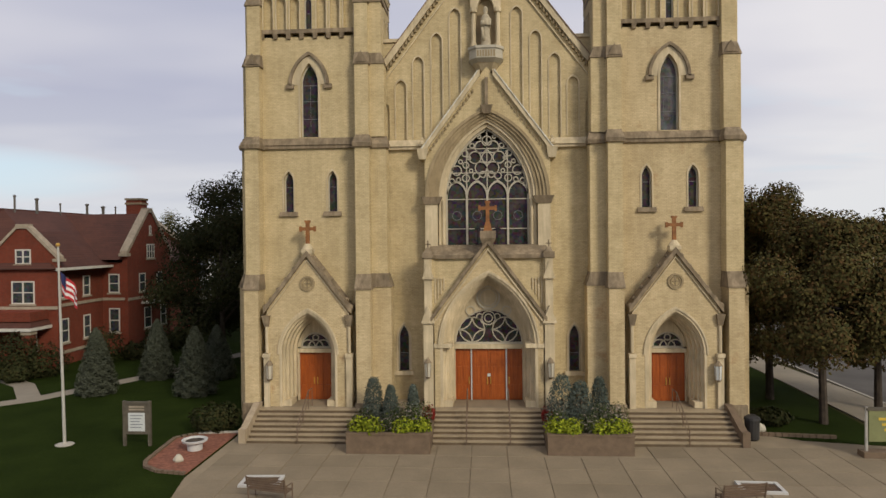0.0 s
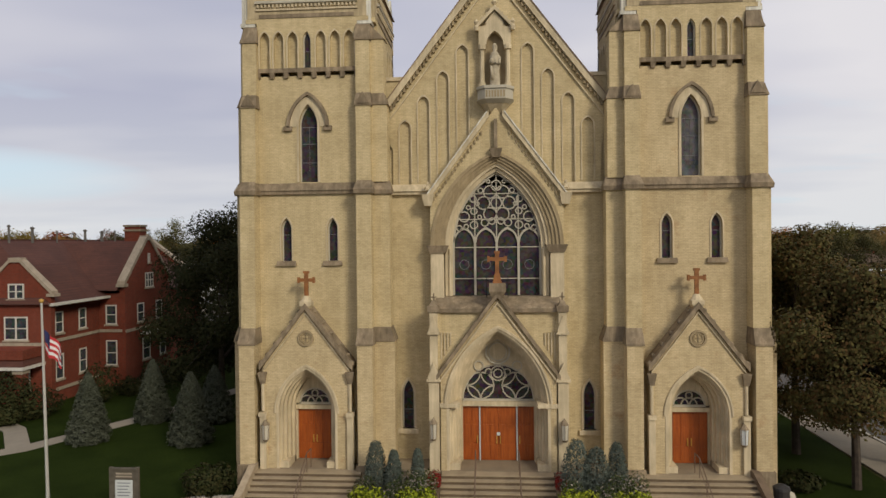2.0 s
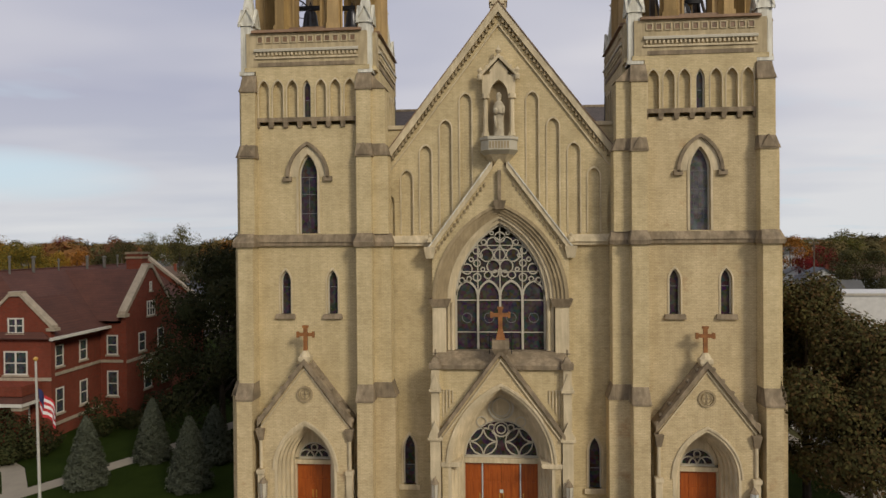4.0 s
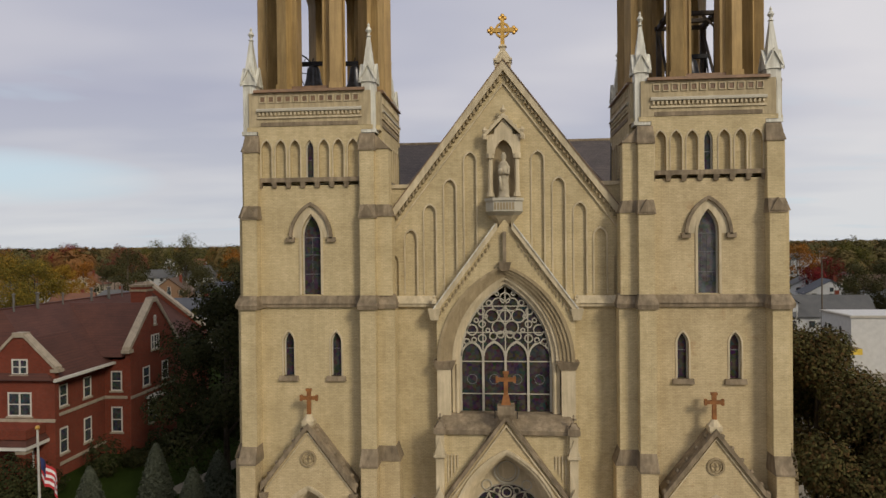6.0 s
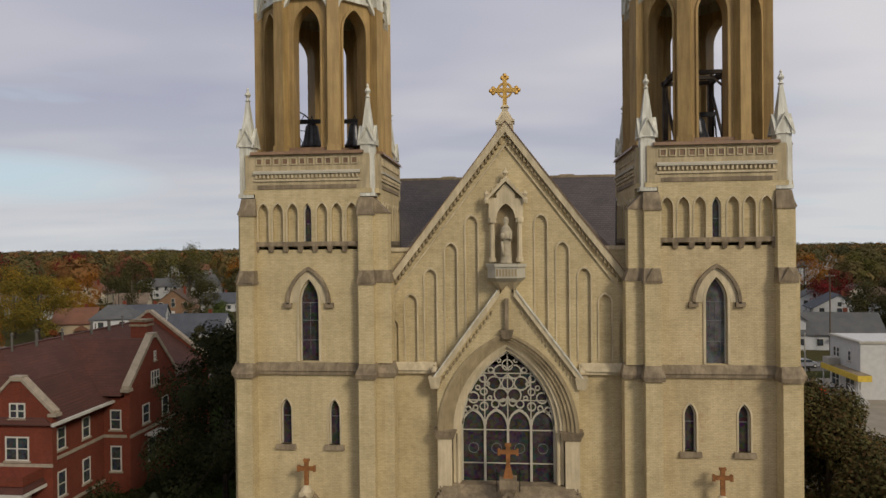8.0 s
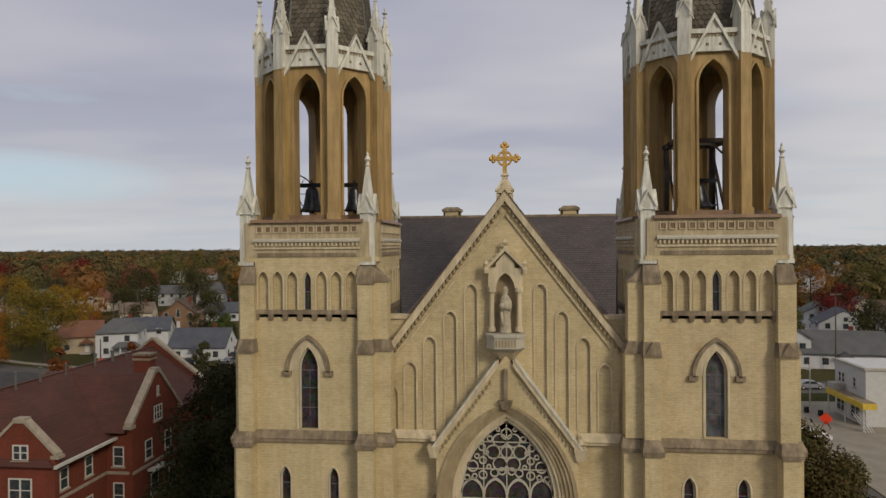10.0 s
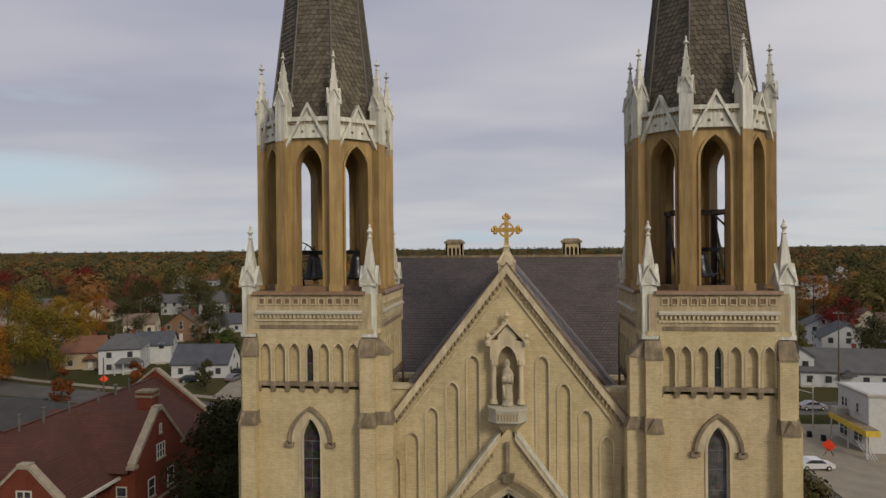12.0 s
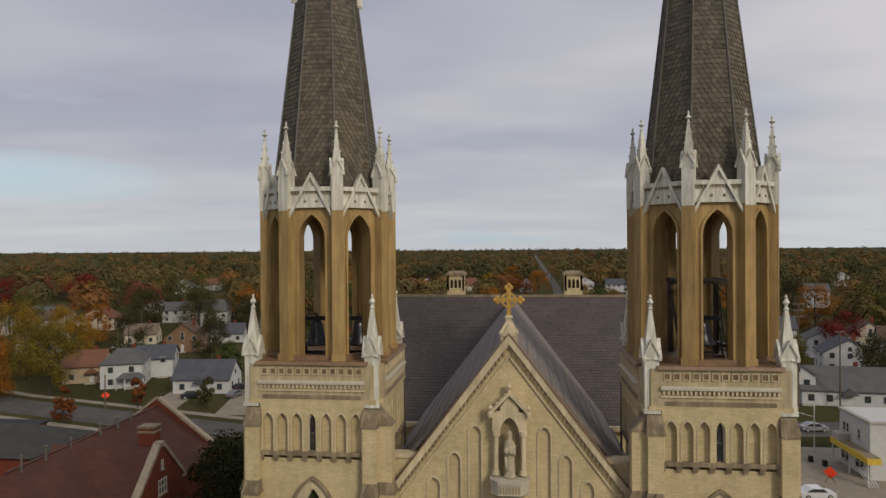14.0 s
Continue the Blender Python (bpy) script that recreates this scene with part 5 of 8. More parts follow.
b.hexa([(-3.5, -0.75), (3.5, -0.75), (3.5, 0.95), (-3.5, 0.95)], 9.55, [(-3.2, 0.3), (3.2, 0.3), (3.2, 0.95), (-3.2, 0.95)], 10.08)
part("portal_roof", b, M_CAP, church, "brown weathered portal coping")
recess(0, [(2.65, 4.05, -0.97), (2.5, 3.92, -0.7), (2.36, 3.78, -0.4), (2.22, 3.64, -0.05), (2.09, 3.5, 0.3), (1.95, 3.35, 0.65)], 4.5, FLOOR)
b = Build()
archivolt(b, 0, 2.65, 4.05, 2.76, 4.2, 4.5, 4.5, -1.05, -0.9)
part("arch_label", b, M_STONE, church)
for sg in (-1, 1):
    for a, y in ((2.52, -0.74), (2.4, -0.44), (2.26, -0.09), (2.13, 0.26)):
        b = Build()
        b.tube([(sg * a, y, FLOOR + 0.4), (sg * a, y, 4.6)], 0.06, 6)
        part("jamb_shaft", b, M_STONE, church)
    b = Build()
    b.box(min(sg * 1.98, sg * 2.62), max(sg * 1.98, sg * 2.62), -0.86, 0.5, FLOOR, FLOOR + 0.35)
    part("jamb_base", b, M_STONE, church)
    b = Build()
    b.box(min(sg * 1.98, sg * 3.0), max(sg * 1.98, sg * 3.0), -1.03, 0.5, 4.5, 4.72)
    part("impost", b, M_STONE, church)
b = Build()
sem = [(-1.9 * math.cos(math.pi * k / 20), 4.5 + 1.95 * math.sin(math.pi * k / 20)) for k in range(21)]
lin = arch(0, 1.97, 4.5, 3.36, 10)
b.band(sem, [(lin[k][0], max(lin[k][1], sem[k][1] + 0.01)) for k in range(21)], 0.72, 1.0)
b.box(-2.0, 2.0, 0.6, 1.0, 4.2, 4.45)
part("tympanum", b, M_STONE, church)
b = Build()
b.ring(0, 7.1, 0.68, 0.1, 0.62, 0.74, 24)
b.ring(-1.02, 6.35, 0.28, 0.06, 0.66, 0.74, 14)
b.ring(1.02, 6.35, 0.28, 0.06, 0.66, 0.74, 14)
b.ring(0, 7.1, 0.5, 0.05, 0.66, 0.74, 20)
part("tympanum_carving", b, M_TRACERY, church)
q = []
for sg in (-1, 1):
    for k in range(4):                           # a four-pointed star inside each circle
        a = k * math.pi / 2 + math.pi / 4
        q.append((sg * 0.93 + 1.02 * math.cos(a), 0.76 + 1.02 * math.sin(a), 0.74, a + math.pi * 0.75, a + math.pi * 1.25))
    q.append((sg * 0.93, 0.76, 0.75, 0, 2 * math.pi))
    q.append((sg * 0.5, 1.5, 0.2, 0, 2 * math.pi))
q += [(0, 1.42, 0.42, 0, 2 * math.pi), (0, 1.42, 0.26, 0, 2 * math.pi)]
latticed_light(0, 0.85, 4.5, 1.94, church, q)
fr = Build()
fr.band([(-1.895, FLOOR), (-1.895, 4.2), (1.895, 4.2), (1.895, FLOOR)], [(-1.99, FLOOR), (-1.99, 4.26), (1.99, 4.26), (1.99, FLOOR)], 0.65, 1.0)
door_set = part("door_frame", fr, M_STONE, church)
for x in (-0.99, 0.99):
    p = Build()
    p.box(x - 0.035, x + 0.035, 0.74, 0.95, FLOOR, 4.2)
    part("door_post", p, M_WPAINT, door_set, "white door post")
for x0, x1, k in ((-1.89, -1.04, 1), (-0.94, -0.005, 1), (0.005, 0.94, -1), (1.04, 1.89, -1)):
    leaf(x0, x1, FLOOR + 0.02, 4.2, 0.8, k, door_set)
b = Build()
b.box(-0.09, 0.09, 0.75, 0.79, 2.6, 2.76)
part("door_notice", b, M_PAPER, door_set, "small pale notice on door")
for sg in (-1, 1):
    b = Build()
    raking(b, 0, 3.15, 6.0, 10.25, sg, -0.1, 0.18, -1.15, 0.0)
    part("portal_coping", b, M_CAP, church, "brown weathered raking coping")
    b = Build()
    raking(b, 0, 2.95, 5.85, 9.8, sg, 0.0, 0.12, -1.05, -0.9)
    part("raking_mould", b, M_STONE, church)
    b = Build()                                  # flanking buttress with two gablets
    x = sg * 3.28
    b.box(x - 0.26, x + 0.26, -1.05, 0.0, FLOOR, 6.0)
    b.box(x - 0.2, x + 0.2, -0.95, 0.0, 6.0, 9.4)
    bt = part("portal_buttress", b, M_STONE, church)
    for z, w, yy in ((5.95, 0.32, -1.12), (8.35, 0.26, -1.02)):
        g = Build()
        g.slab([(x - w, z), (x + w, z), (x + w, z + 0.12), (x, z + 0.85), (x - w, z + 0.12)], yy, -0.5)
        g.slab([(x - w - 0.05, z - 0.1), (x + w + 0.05, z - 0.1), (x + w + 0.05, z + 0.02), (x - w - 0.05, z + 0.02)], yy - 0.05, -0.5)
        part("gablet", g, M_STONE, bt)
    g = Build()
    g.taper(x, -0.75, 0.3, 0.3, 9.4, 9.7)
    g.taper(x, -0.75, 0.22, 0.1, 9.7, 9.95)
    g.box(x - 0.04, x + 0.04, -0.79, -0.71, 9.9, 10.35)
    g.box(x - 0.15, x + 0.15, -0.79, -0.71, 10.1, 10.18)
    part("buttress_finial", g, M_CAP, bt)
    for k in range(4):                           # blind tracery between buttress and gable
        g = Build()
        xx = sg * (2.9 - k * 0.16)
        g.box(xx - 0.03, xx + 0.03, -0.68, -0.6, 6.9 + k * 0.25, 8.3)
        part("blind_mullion", g, M_STONE, church)
    lantern(sg * 3.3, -1.3, 3.0)
b = Build()
b.taper(0, -0.8, 0.26, 0.42, 10.05, 10.45)
b.taper(0, -0.8, 0.42, 0.42, 10.45, 10.85)
part("cross_base", b, M_CAP, church)
b = Build()
b.hexa([(-0.24, -0.9), (0.24, -0.9), (0.24, -0.6), (-0.24, -0.6)], 10.85, [(-0.12, -0.86), (0.12, -0.86), (0.12, -0.64), (-0.12, -0.64)], 11.35)
part("cross_plinth", b, M_RUSTWOOD, church)
stone_cross(0, -0.75, 11.3, 1.15, 0.44, M_RUSTWOOD, "rust-coloured cross on middle portal")
for sg in (-1, 1):
    b = Build()
    b.tube([(sg * 0.55, -0.55, 10.1), (sg * 0.55, -0.55, 11.2)], 0.025, 5)
    b.box(sg * 0.55 - 0.16, sg * 0.55 + 0.16, -0.57, -0.53, 10.95, 11.0)
    part("lightning_finial", b, M_IRON, church)

# ---- roofs behind ----
b = Build()
for sg in (-1, 1):
    pts = [(0, 27.95), (sg * 6.45, 20.5), (sg * 6.45, 20.2), (0, 27.65)]
    b.slab(pts if sg < 0 else pts[::-1], 1.6, 28.0)
nave_roof = part("nave_roof", b, M_ROOF_NAVE, church, "grey standing-seam nave roof")
for sg in (-1, 1):
    for k in range(9):                           # standing battens on the leaded slope
        b = Build()
        u = 0.35 + k * 0.62
        b.tube([(sg * u, 1.7, 27.98 - u * 7.45 / 6.45), (sg * u, 14.5, 27.98 - u * 7.45 / 6.45)], 0.02, 4)
        part("roof_batten", b, M_HIP, nave_roof)
    b = Build()
    b.box(min(sg * 5.9, sg * 6.9), max(sg * 5.9, sg * 6.9), 1.5, 14.5, 19.6, 19.95)
    part("gutter", b, M_HIP, church)
    b = Build()
    b.box(min(sg * 6.0, sg * 6.6), max(sg * 6.0, sg * 6.6), 1.5, 50.0, 0, 19.7)
    part("side_wall", b, M_BRICK, church)
b = Build()
b.box(-0.12, 0.12, 1.7, 28.0, 27.88, 28.02)
part("ridge_roll", b, M_HIP, church)
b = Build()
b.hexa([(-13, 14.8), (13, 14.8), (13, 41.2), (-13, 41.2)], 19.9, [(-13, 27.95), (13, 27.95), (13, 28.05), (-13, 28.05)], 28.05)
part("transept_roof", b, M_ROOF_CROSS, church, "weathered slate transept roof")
b = Build()
b.box(-13, 13, 27.85, 28.15, 28.0, 28.2)
part("ridge_roll", b, M_CAP, church)
b = Build()
b.box(-12.8, 12.8, 15.2, 40.8, 0, 19.7)
part("transept_wall", b, M_BRICK, church)
b = Build()
b.box(-13.1, 13.1, 14.55, 14.85, 19.65, 19.98)
part("eaves_gutter", b, M_STONE, church)
b = Build()
b.slab([(-6.2, 0), (6.2, 0), (6.2, 20.0), (0, 26.5), (-6.2, 20.0)], 36.0, 52.0)
part("choir", b, M_BRICK, church)
for sg in (-1, 1):
    x = sg * 6.55
    b = Build(Matrix.Translation((x, 43.2, 0)))
    b.box(-0.95, 0.95, -0.95, 0.95, 0, 27.6)
    for k in range(4):
        R = Matrix.Translation((x, 43.2, 0)) @ Matrix.Rotation(k * math.pi / 2, 4, "Z")
        b.m = R
        pierced(b, -0.95, 0.95, 27.6, 29.3, -0.95, -0.75, [(-0.45, 0.16, 27.9, 28.6, 0.3), (0, 0.16, 27.9, 28.6, 0.3), (0.45, 0.16, 27.9, 28.6, 0.3)])
    tur = part("turret", b, M_BRICK, church, "square cream brick turret")
    b = Build(Matrix.Translation((x, 43.2, 0)))
    b.box(-1.1, 1.1, -1.1, 1.1, 29.3, 29.55)
    b.taper(0, 0, 1.05, 0.7, 29.55, 29.8)
    part("turret_cap", b, M_CAP, tur)
    b = Build(Matrix.Translation((x, 43.2, 0)))
    b.box(-0.7, 0.7, -0.7, 0.7, 27.5, 29.3)
    part("turret_core", b, M_DARKWOOD, tur)
for sg in (-1, 1):                               # downpipes beside the towers
    b = Build()
    b.tube([(sg * 6.45, 7.3, 19.8), (sg * 6.45, 7.3, 22.5), (sg * 6.5, 7.3, 25.0)], 0.07, 6)
    part("downpipe", b, M_HIP, church)

# ---- bells in the towers ----


def bell(x, y, z, r, wheel):
    t = thing("church_bell", "dark bronze bell hung in iron frame with wheel" if wheel else "dark bronze bell hung in timber frame", "bell", "church bells", at=(x, y, z))
    b = Build()
    b.lathe((0, 0, 0.55), [(r * 0.92, 0.0), (r, 0.03), (r * 0.97, 0.1), (r * 0.84, 0.24), (r * 0.72, 0.45), (r * 0.63, 0.75), (r * 0.58, 1.0), (r * 0.53, 1.16), (r * 0.40, 1.28), (r * 0.2, 1.34), (0.05, 1.36)], 18)
    body = part("bell_body", b, M_BRONZE, t, smooth=True)
    b = Build()
    b.lathe((0, 0, 0.55), [(r * 0.995, 0.09), (r * 0.93, 0.16), (r * 0.90, 0.17)], 18)
    part("sound_bow", b, M_BRONZE, body)
    b = Build()
    b.ball((0, 0, 0.55), 0.1, 8, 6)
    part("clapper", b, M_IRON, t)
    b = Build()
    b.box(-r - 0.2, r + 0.2, -0.1, 0.1, 1.88, 2.1)
    b.tube([(-0.14, 0, 1.86), (0, 0, 2.3), (0.14, 0, 1.86)], 0.05, 6)
    part("yoke", b, M_IRON, t)
    for sx in (-1, 1):
        b = Build()
        b.tube([(sx * (r + 0.15), -0.6, 0.0), (sx * (r + 0.15), 0, 1.95), (sx * (r + 0.15), 0.6, 0.0)], 0.07, 5)
        b.tube([(sx * (r + 0.15), -0.4, 0.7), (sx * (r + 0.15), 0.4, 0.7)], 0.05, 5)
        part("frame_leg", b, M_IRON, t)
    for y0 in (-0.66, 0.54):
        b = Build()
        b.box(-r - 0.25, r + 0.25, y0, y0 + 0.12, 0.0, 0.14)
        part("frame_sill", b, M_DARKWOOD, t)
    if wheel:
        b = Build(Matrix.Translation((-r - 0.28, 0, 1.55)) @ Matrix.Rotation(math.radians(38), 4, "Z"))
        b.ring(0, 0, 1.05, 0.06, -0.03, 0.03, 24)
        for k in range(6):
            a = k * math.pi / 3
            b.tube([(0, 0, 0), (math.cos(a) * 1.0, 0, math.sin(a) * 1.0)], 0.025, 4)
        part("bell_wheel", b, M_IRON, t)


bell(-10.3, 2.3, 26.8, 0.62, True)
bell(-8.0, 2.5, 26.8, 0.56, False)
t = thing("bell_frame", "dark timber bell frame standing in belfry", "bell frame", at=(TX + 0.05, TY, 26.8))
for x in (-1.2, 1.2):
    for y in (-1.2, 1.2):
        b = Build()
        b.box(x - 0.13, x + 0.13, y - 0.13, y + 0.13, 0, 3.8)
        part("post", b, M_DARKWOOD, t)
    b = Build()
    b.box(x - 0.12, x + 0.12, -1.4, 1.4, 3.8, 4.05)
    part("beam", b, M_DARKWOOD, t)
    b = Build()
    b.tube([(x, -1.2, 0.1), (x, 1.2, 3.7)], 0.08, 4)
    part("brace", b, M_DARKWOOD, t)
b = Build()
for y in (-1.2, 0.0, 1.2):
    b = Build()
    b.box(-1.4, 1.4, y - 0.12, y + 0.12, 3.83, 4.02)
    part("beam", b, M_DARKWOOD, t)
for x in (-1.2, 1.2):
    b = Build()
    b.tube([(x, -1.2, 3.1), (x - 0.7 * (1 if x > 0 else -1), -1.2, 3.8)], 0.07, 4)
    part("brace", b, M_DARKWOOD, t)
bell(TX + 0.15, 3.5, 26.8, 0.78, False)

# ---- ground, plaza, steps ----


def flat(name, pts, z, thick, material, label, category="", kind="structure"):
    b = Build()
    b.hexa(pts, z - thick, pts, z)
    return tagged(part(name, b, material), label, category, kind=kind)


b = Build()
for i in range(-8, 8):
    for j in range(-1, 11):
        b.face((i * 500, j * 500 + 100, -0.03), (i * 500 + 500, j * 500 + 100, -0.03), (i * 500 + 500, j * 500 + 600, -0.03), (i * 500, j * 500 + 600, -0.03))
tagged(part("ground", b, M_TOWN), "wide flat town ground with grass and earth", "ground", kind="structure")
b = Build()
b.hexa([(-70, -40), (-12.9, -40), (-12.9, -11), (-13.45, -8.5), (-13.45, 0.5), (-13.9, 8), (-13.9, 72), (-70, 72)], -0.05,
       [(-70, -40), (-12.9, -40), (-12.9, -11), (-13.45, -8.5), (-13.45, 0.5), (-13.9, 8), (-13.9, 72), (-70, 72)], 0.02)
tagged(part("lawn", b, M_GRASS), "mown green lawn beside the church", "lawn", kind="structure")
flat("lawn", [(13.9, -1.2), (15.9, -2.4), (20.3, -3.4), (21.0, 12), (20.2, 72), (13.9, 72)], 0.02, 0.08, M_GRASS, "strip of mown grass under the street trees", "lawn")
flat("pavement", [(20.3, -45), (24.6, -45), (24.2, 8), (23.2, 24), (23.2, 74), (20.2, 74), (21.0, 12)], 0.06, 0.12, M_PAVE, "pale concrete pavement beside the street", "pavement")
b = Build()
b.box(24.25, 24.45, -45, 74, -0.05, 0.09)
tagged(part("kerb", b, M_KERB), "concrete kerb along the street", "kerb", kind="structure")
flat("road", [(24.45, -45), (37, -45), (37, 300), (24.45, 300)], 0.0, 0.06, M_ASPHALT, "grey asphalt side street", "road")
flat("pavement", [(37.2, 30), (60, 30), (60, 80), (37.2, 80)], 0.05, 0.1, M_PAVE, "pale concrete forecourt", "pavement")


def ribbon(name, pts, half, z, mat, label, category):
    b = Build()
    left, right = [], []
    for k, p in enumerate(pts):
        a, c = Vector(pts[max(k - 1, 0)]), Vector(pts[min(k + 1, len(pts) - 1)])
        d = (c - a).normalized()
        nrm = Vector((-d.y, d.x))
        left.append(Vector(p) + nrm * half)
        right.append(Vector(p) - nrm * half)
    for k in range(len(pts) - 1):
        b.hexa([left[k][:], right[k][:], right[k + 1][:], left[k + 1][:]], z - 0.06, [left[k][:], right[k][:], right[k + 1][:], left[k + 1][:]], z)
    return tagged(part(name, b, mat), label, category, kind="structure")


STREET = [(-400, 190), (-180, 126), (-108, 97), (-76, 88), (-50, 81), (-10, 82), (40, 90), (90, 95), (400, 120)]
ribbon("road", STREET, 4.6, 0.01, M_ASPHALT, "grey asphalt cross street", "road")
ribbon("pavement", [(x, y + 8.2) for x, y in STREET[:-4]], 0.9, 0.05, M_PAVE, "concrete pavement along the cross street", "pavement")
ribbon("pavement", [(x, y - 8.0) for x, y in STREET[2:-4]], 0.9, 0.05, M_PAVE, "concrete pavement along the cross street", "pavement")
ribbon("road", [(14, 96), (30, 500), (55, 2200)], 3.0, 0.02, M_ASPHALT, "straight road running to the horizon", "road")
ribbon("driveway", [(-72, 96), (-80, 140)], 3.2, 0.03, M_PAVE, "concrete driveway between two houses", "driveway")
ribbon("driveway", [(-55, 92), (-62, 128)], 3.6, 0.03, M_PAVE, "concrete driveway beside the white house", "driveway")
# garden paths
ribbon("path", [(-46, -6), (-38, -1.5), (-30.3, 5.5), (-25.5, 15), (-22.5, 24), (-17.5, 40), (-16, 70)], 0.75, 0.035, M_PAVE, "pale concrete garden path across the lawn", "path")
ribbon("path", [(-30.3, 5.2), (-34, 9.8), (-40, 14)], 0.7, 0.04, M_PAVE, "pale concrete path to the porch", "path")

# plaza: a bed of mortar with slabs on it
flat("plaza_bed", [(-12.85, -45), (20.3, -45), (20.3, -3.4), (15.9, -2.4), (13.9, -1.2), (13.9, 2), (-13.4, 2), (-13.4, -8.5)], 0.0, 0.06, M_CONCRETE, "mortar bed under the plaza slabs", "pavement")
b = Build()
b.box(-12.8, 20.2, -45, -13.2, 0.0, 0.03)
tagged(part("pavement", b, M_CONCRETE), "broad concrete forecourt", "pavement", kind="structure")

steps = thing("stone_stairs", "wide weathered stone stairs before three portals", "stairs")
RISE, TREAD, Y0S = FLOOR / 7, 0.335, -3.62
for x0, x1 in ((-12.45, -6.95), (-2.82, 2.82), (6.95, 12.45)):
    for k in range(7):
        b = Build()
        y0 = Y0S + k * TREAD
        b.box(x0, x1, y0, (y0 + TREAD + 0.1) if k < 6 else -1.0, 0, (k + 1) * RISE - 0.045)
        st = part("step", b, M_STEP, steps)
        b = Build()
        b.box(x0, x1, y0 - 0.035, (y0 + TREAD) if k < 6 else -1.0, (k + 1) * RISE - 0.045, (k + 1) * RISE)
        # the tread's paler colour paints in the light on its top
        part("tread", b, M_TREAD, st, "pale tread with light from above in its colour")
b = Build()
b.box(-13.3, 13.3, -1.02, 1.6, 0, FLOOR - 0.005)
part("landing", b, M_CONCRETE, steps)
for sg in (-1, 1):
    x0, x1 = (12.46, 12.82) if sg > 0 else (-12.82, -12.46)
    b = Build()
    prof = [(-3.75, 0.0), (-1.0, 0.0), (-1.0, 1.55), (-1.5, 1.55), (-3.4, 0.75), (-3.75, 0.75)]
    vs = [(x0, y, z) for y, z in prof], [(x1, y, z) for y, z in prof]
    b.face(*reversed(vs[0]))
    b.face(*vs[1])
    for k in range(6):
        b.face(vs[0][k], vs[0][(k + 1) % 6], vs[1][(k + 1) % 6], vs[1][k])
    part("cheek_wall", b, M_CHEEK if sg < 0 else M_PLANTER, steps, "pale stone cheek wall" if sg < 0 else "pinkish granite cheek wall")


def handrail(x, low=0.0):
    t = thing("handrail", "thin brown painted stair handrail", "handrail", "stair handrails")
    b = Build()
    b.tube([(x, -3.75, 0.0), (x, -3.75, 0.92), (x, -3.6, 0.98), (x, -1.5, FLOOR + 0.98), (x, -0.7, FLOOR + 0.98)], 0.028, 6)
    part("rail", b, M_METAL, t)
    b = Build()
    b.tube([(x, -3.6, 0.5), (x, -1.5, FLOOR + 0.5)], 0.02, 6)
    part("lower_rail", b, M_METAL, t)
    for y, z in ((-2.6, FLOOR * 0.42), (-1.5, FLOOR), (-0.7, FLOOR)):
        b = Build()
        b.tube([(x, y, z - 0.1), (x, y, min(FLOOR + 0.98, 0.98 + (y + 3.6) * FLOOR / 2.1))], 0.022, 6)
        part("post", b, M_METAL, t)


for x in (-9.75, -1.1, 1.1, 9.9):
    handrail(x)

# ---- foliage ----


def leaves(n, pick, size, seed, flat_up=0.0, thin=0.55):
    """n small leaf blades; pick(rng) gives a place, the way a blade points and, or else, the way its face turns."""
    rng = random.Random(seed)
    v, f = [], []
    for _ in range(n):
        p, way, out = pick(rng)
        d = Vector((rng.gauss(0, 1), rng.gauss(0, 1), rng.gauss(0, 1) * (1 - flat_up)))
        if out:
            face = (out + d.normalized() * 0.75).normalized()
            d = face.orthogonal().normalized()
            d.rotate(Matrix.Rotation(rng.uniform(0, 6.28), 3, face))
            s = face.cross(d)
        else:
            d = (d.normalized() + way).normalized()
            s = d.orthogonal().normalized()
            s.rotate(Matrix.Rotation(rng.uniform(0, 6.28), 3, d))
        L = size * rng.uniform(0.6, 1.3)
        a, c = p - d * L * 0.5, p + d * L * 0.5
        m1, m2 = p + s * L * thin * 0.5, p - s * L * thin * 0.5
        i = len(v)
        v += [a[:], m1[:], c[:], m2[:]]
        f.append((i, i + 1, i + 2, i + 3))
    return v, f


def leaf_part(name, vf, material, parent, label=""):
    me = bpy.data.meshes.new(name)
    me.from_pydata(vf[0], [], vf[1])
    me.materials.append(material)
    ob = new(name, me)
    ob.parent = parent
    return tagged(ob, label)


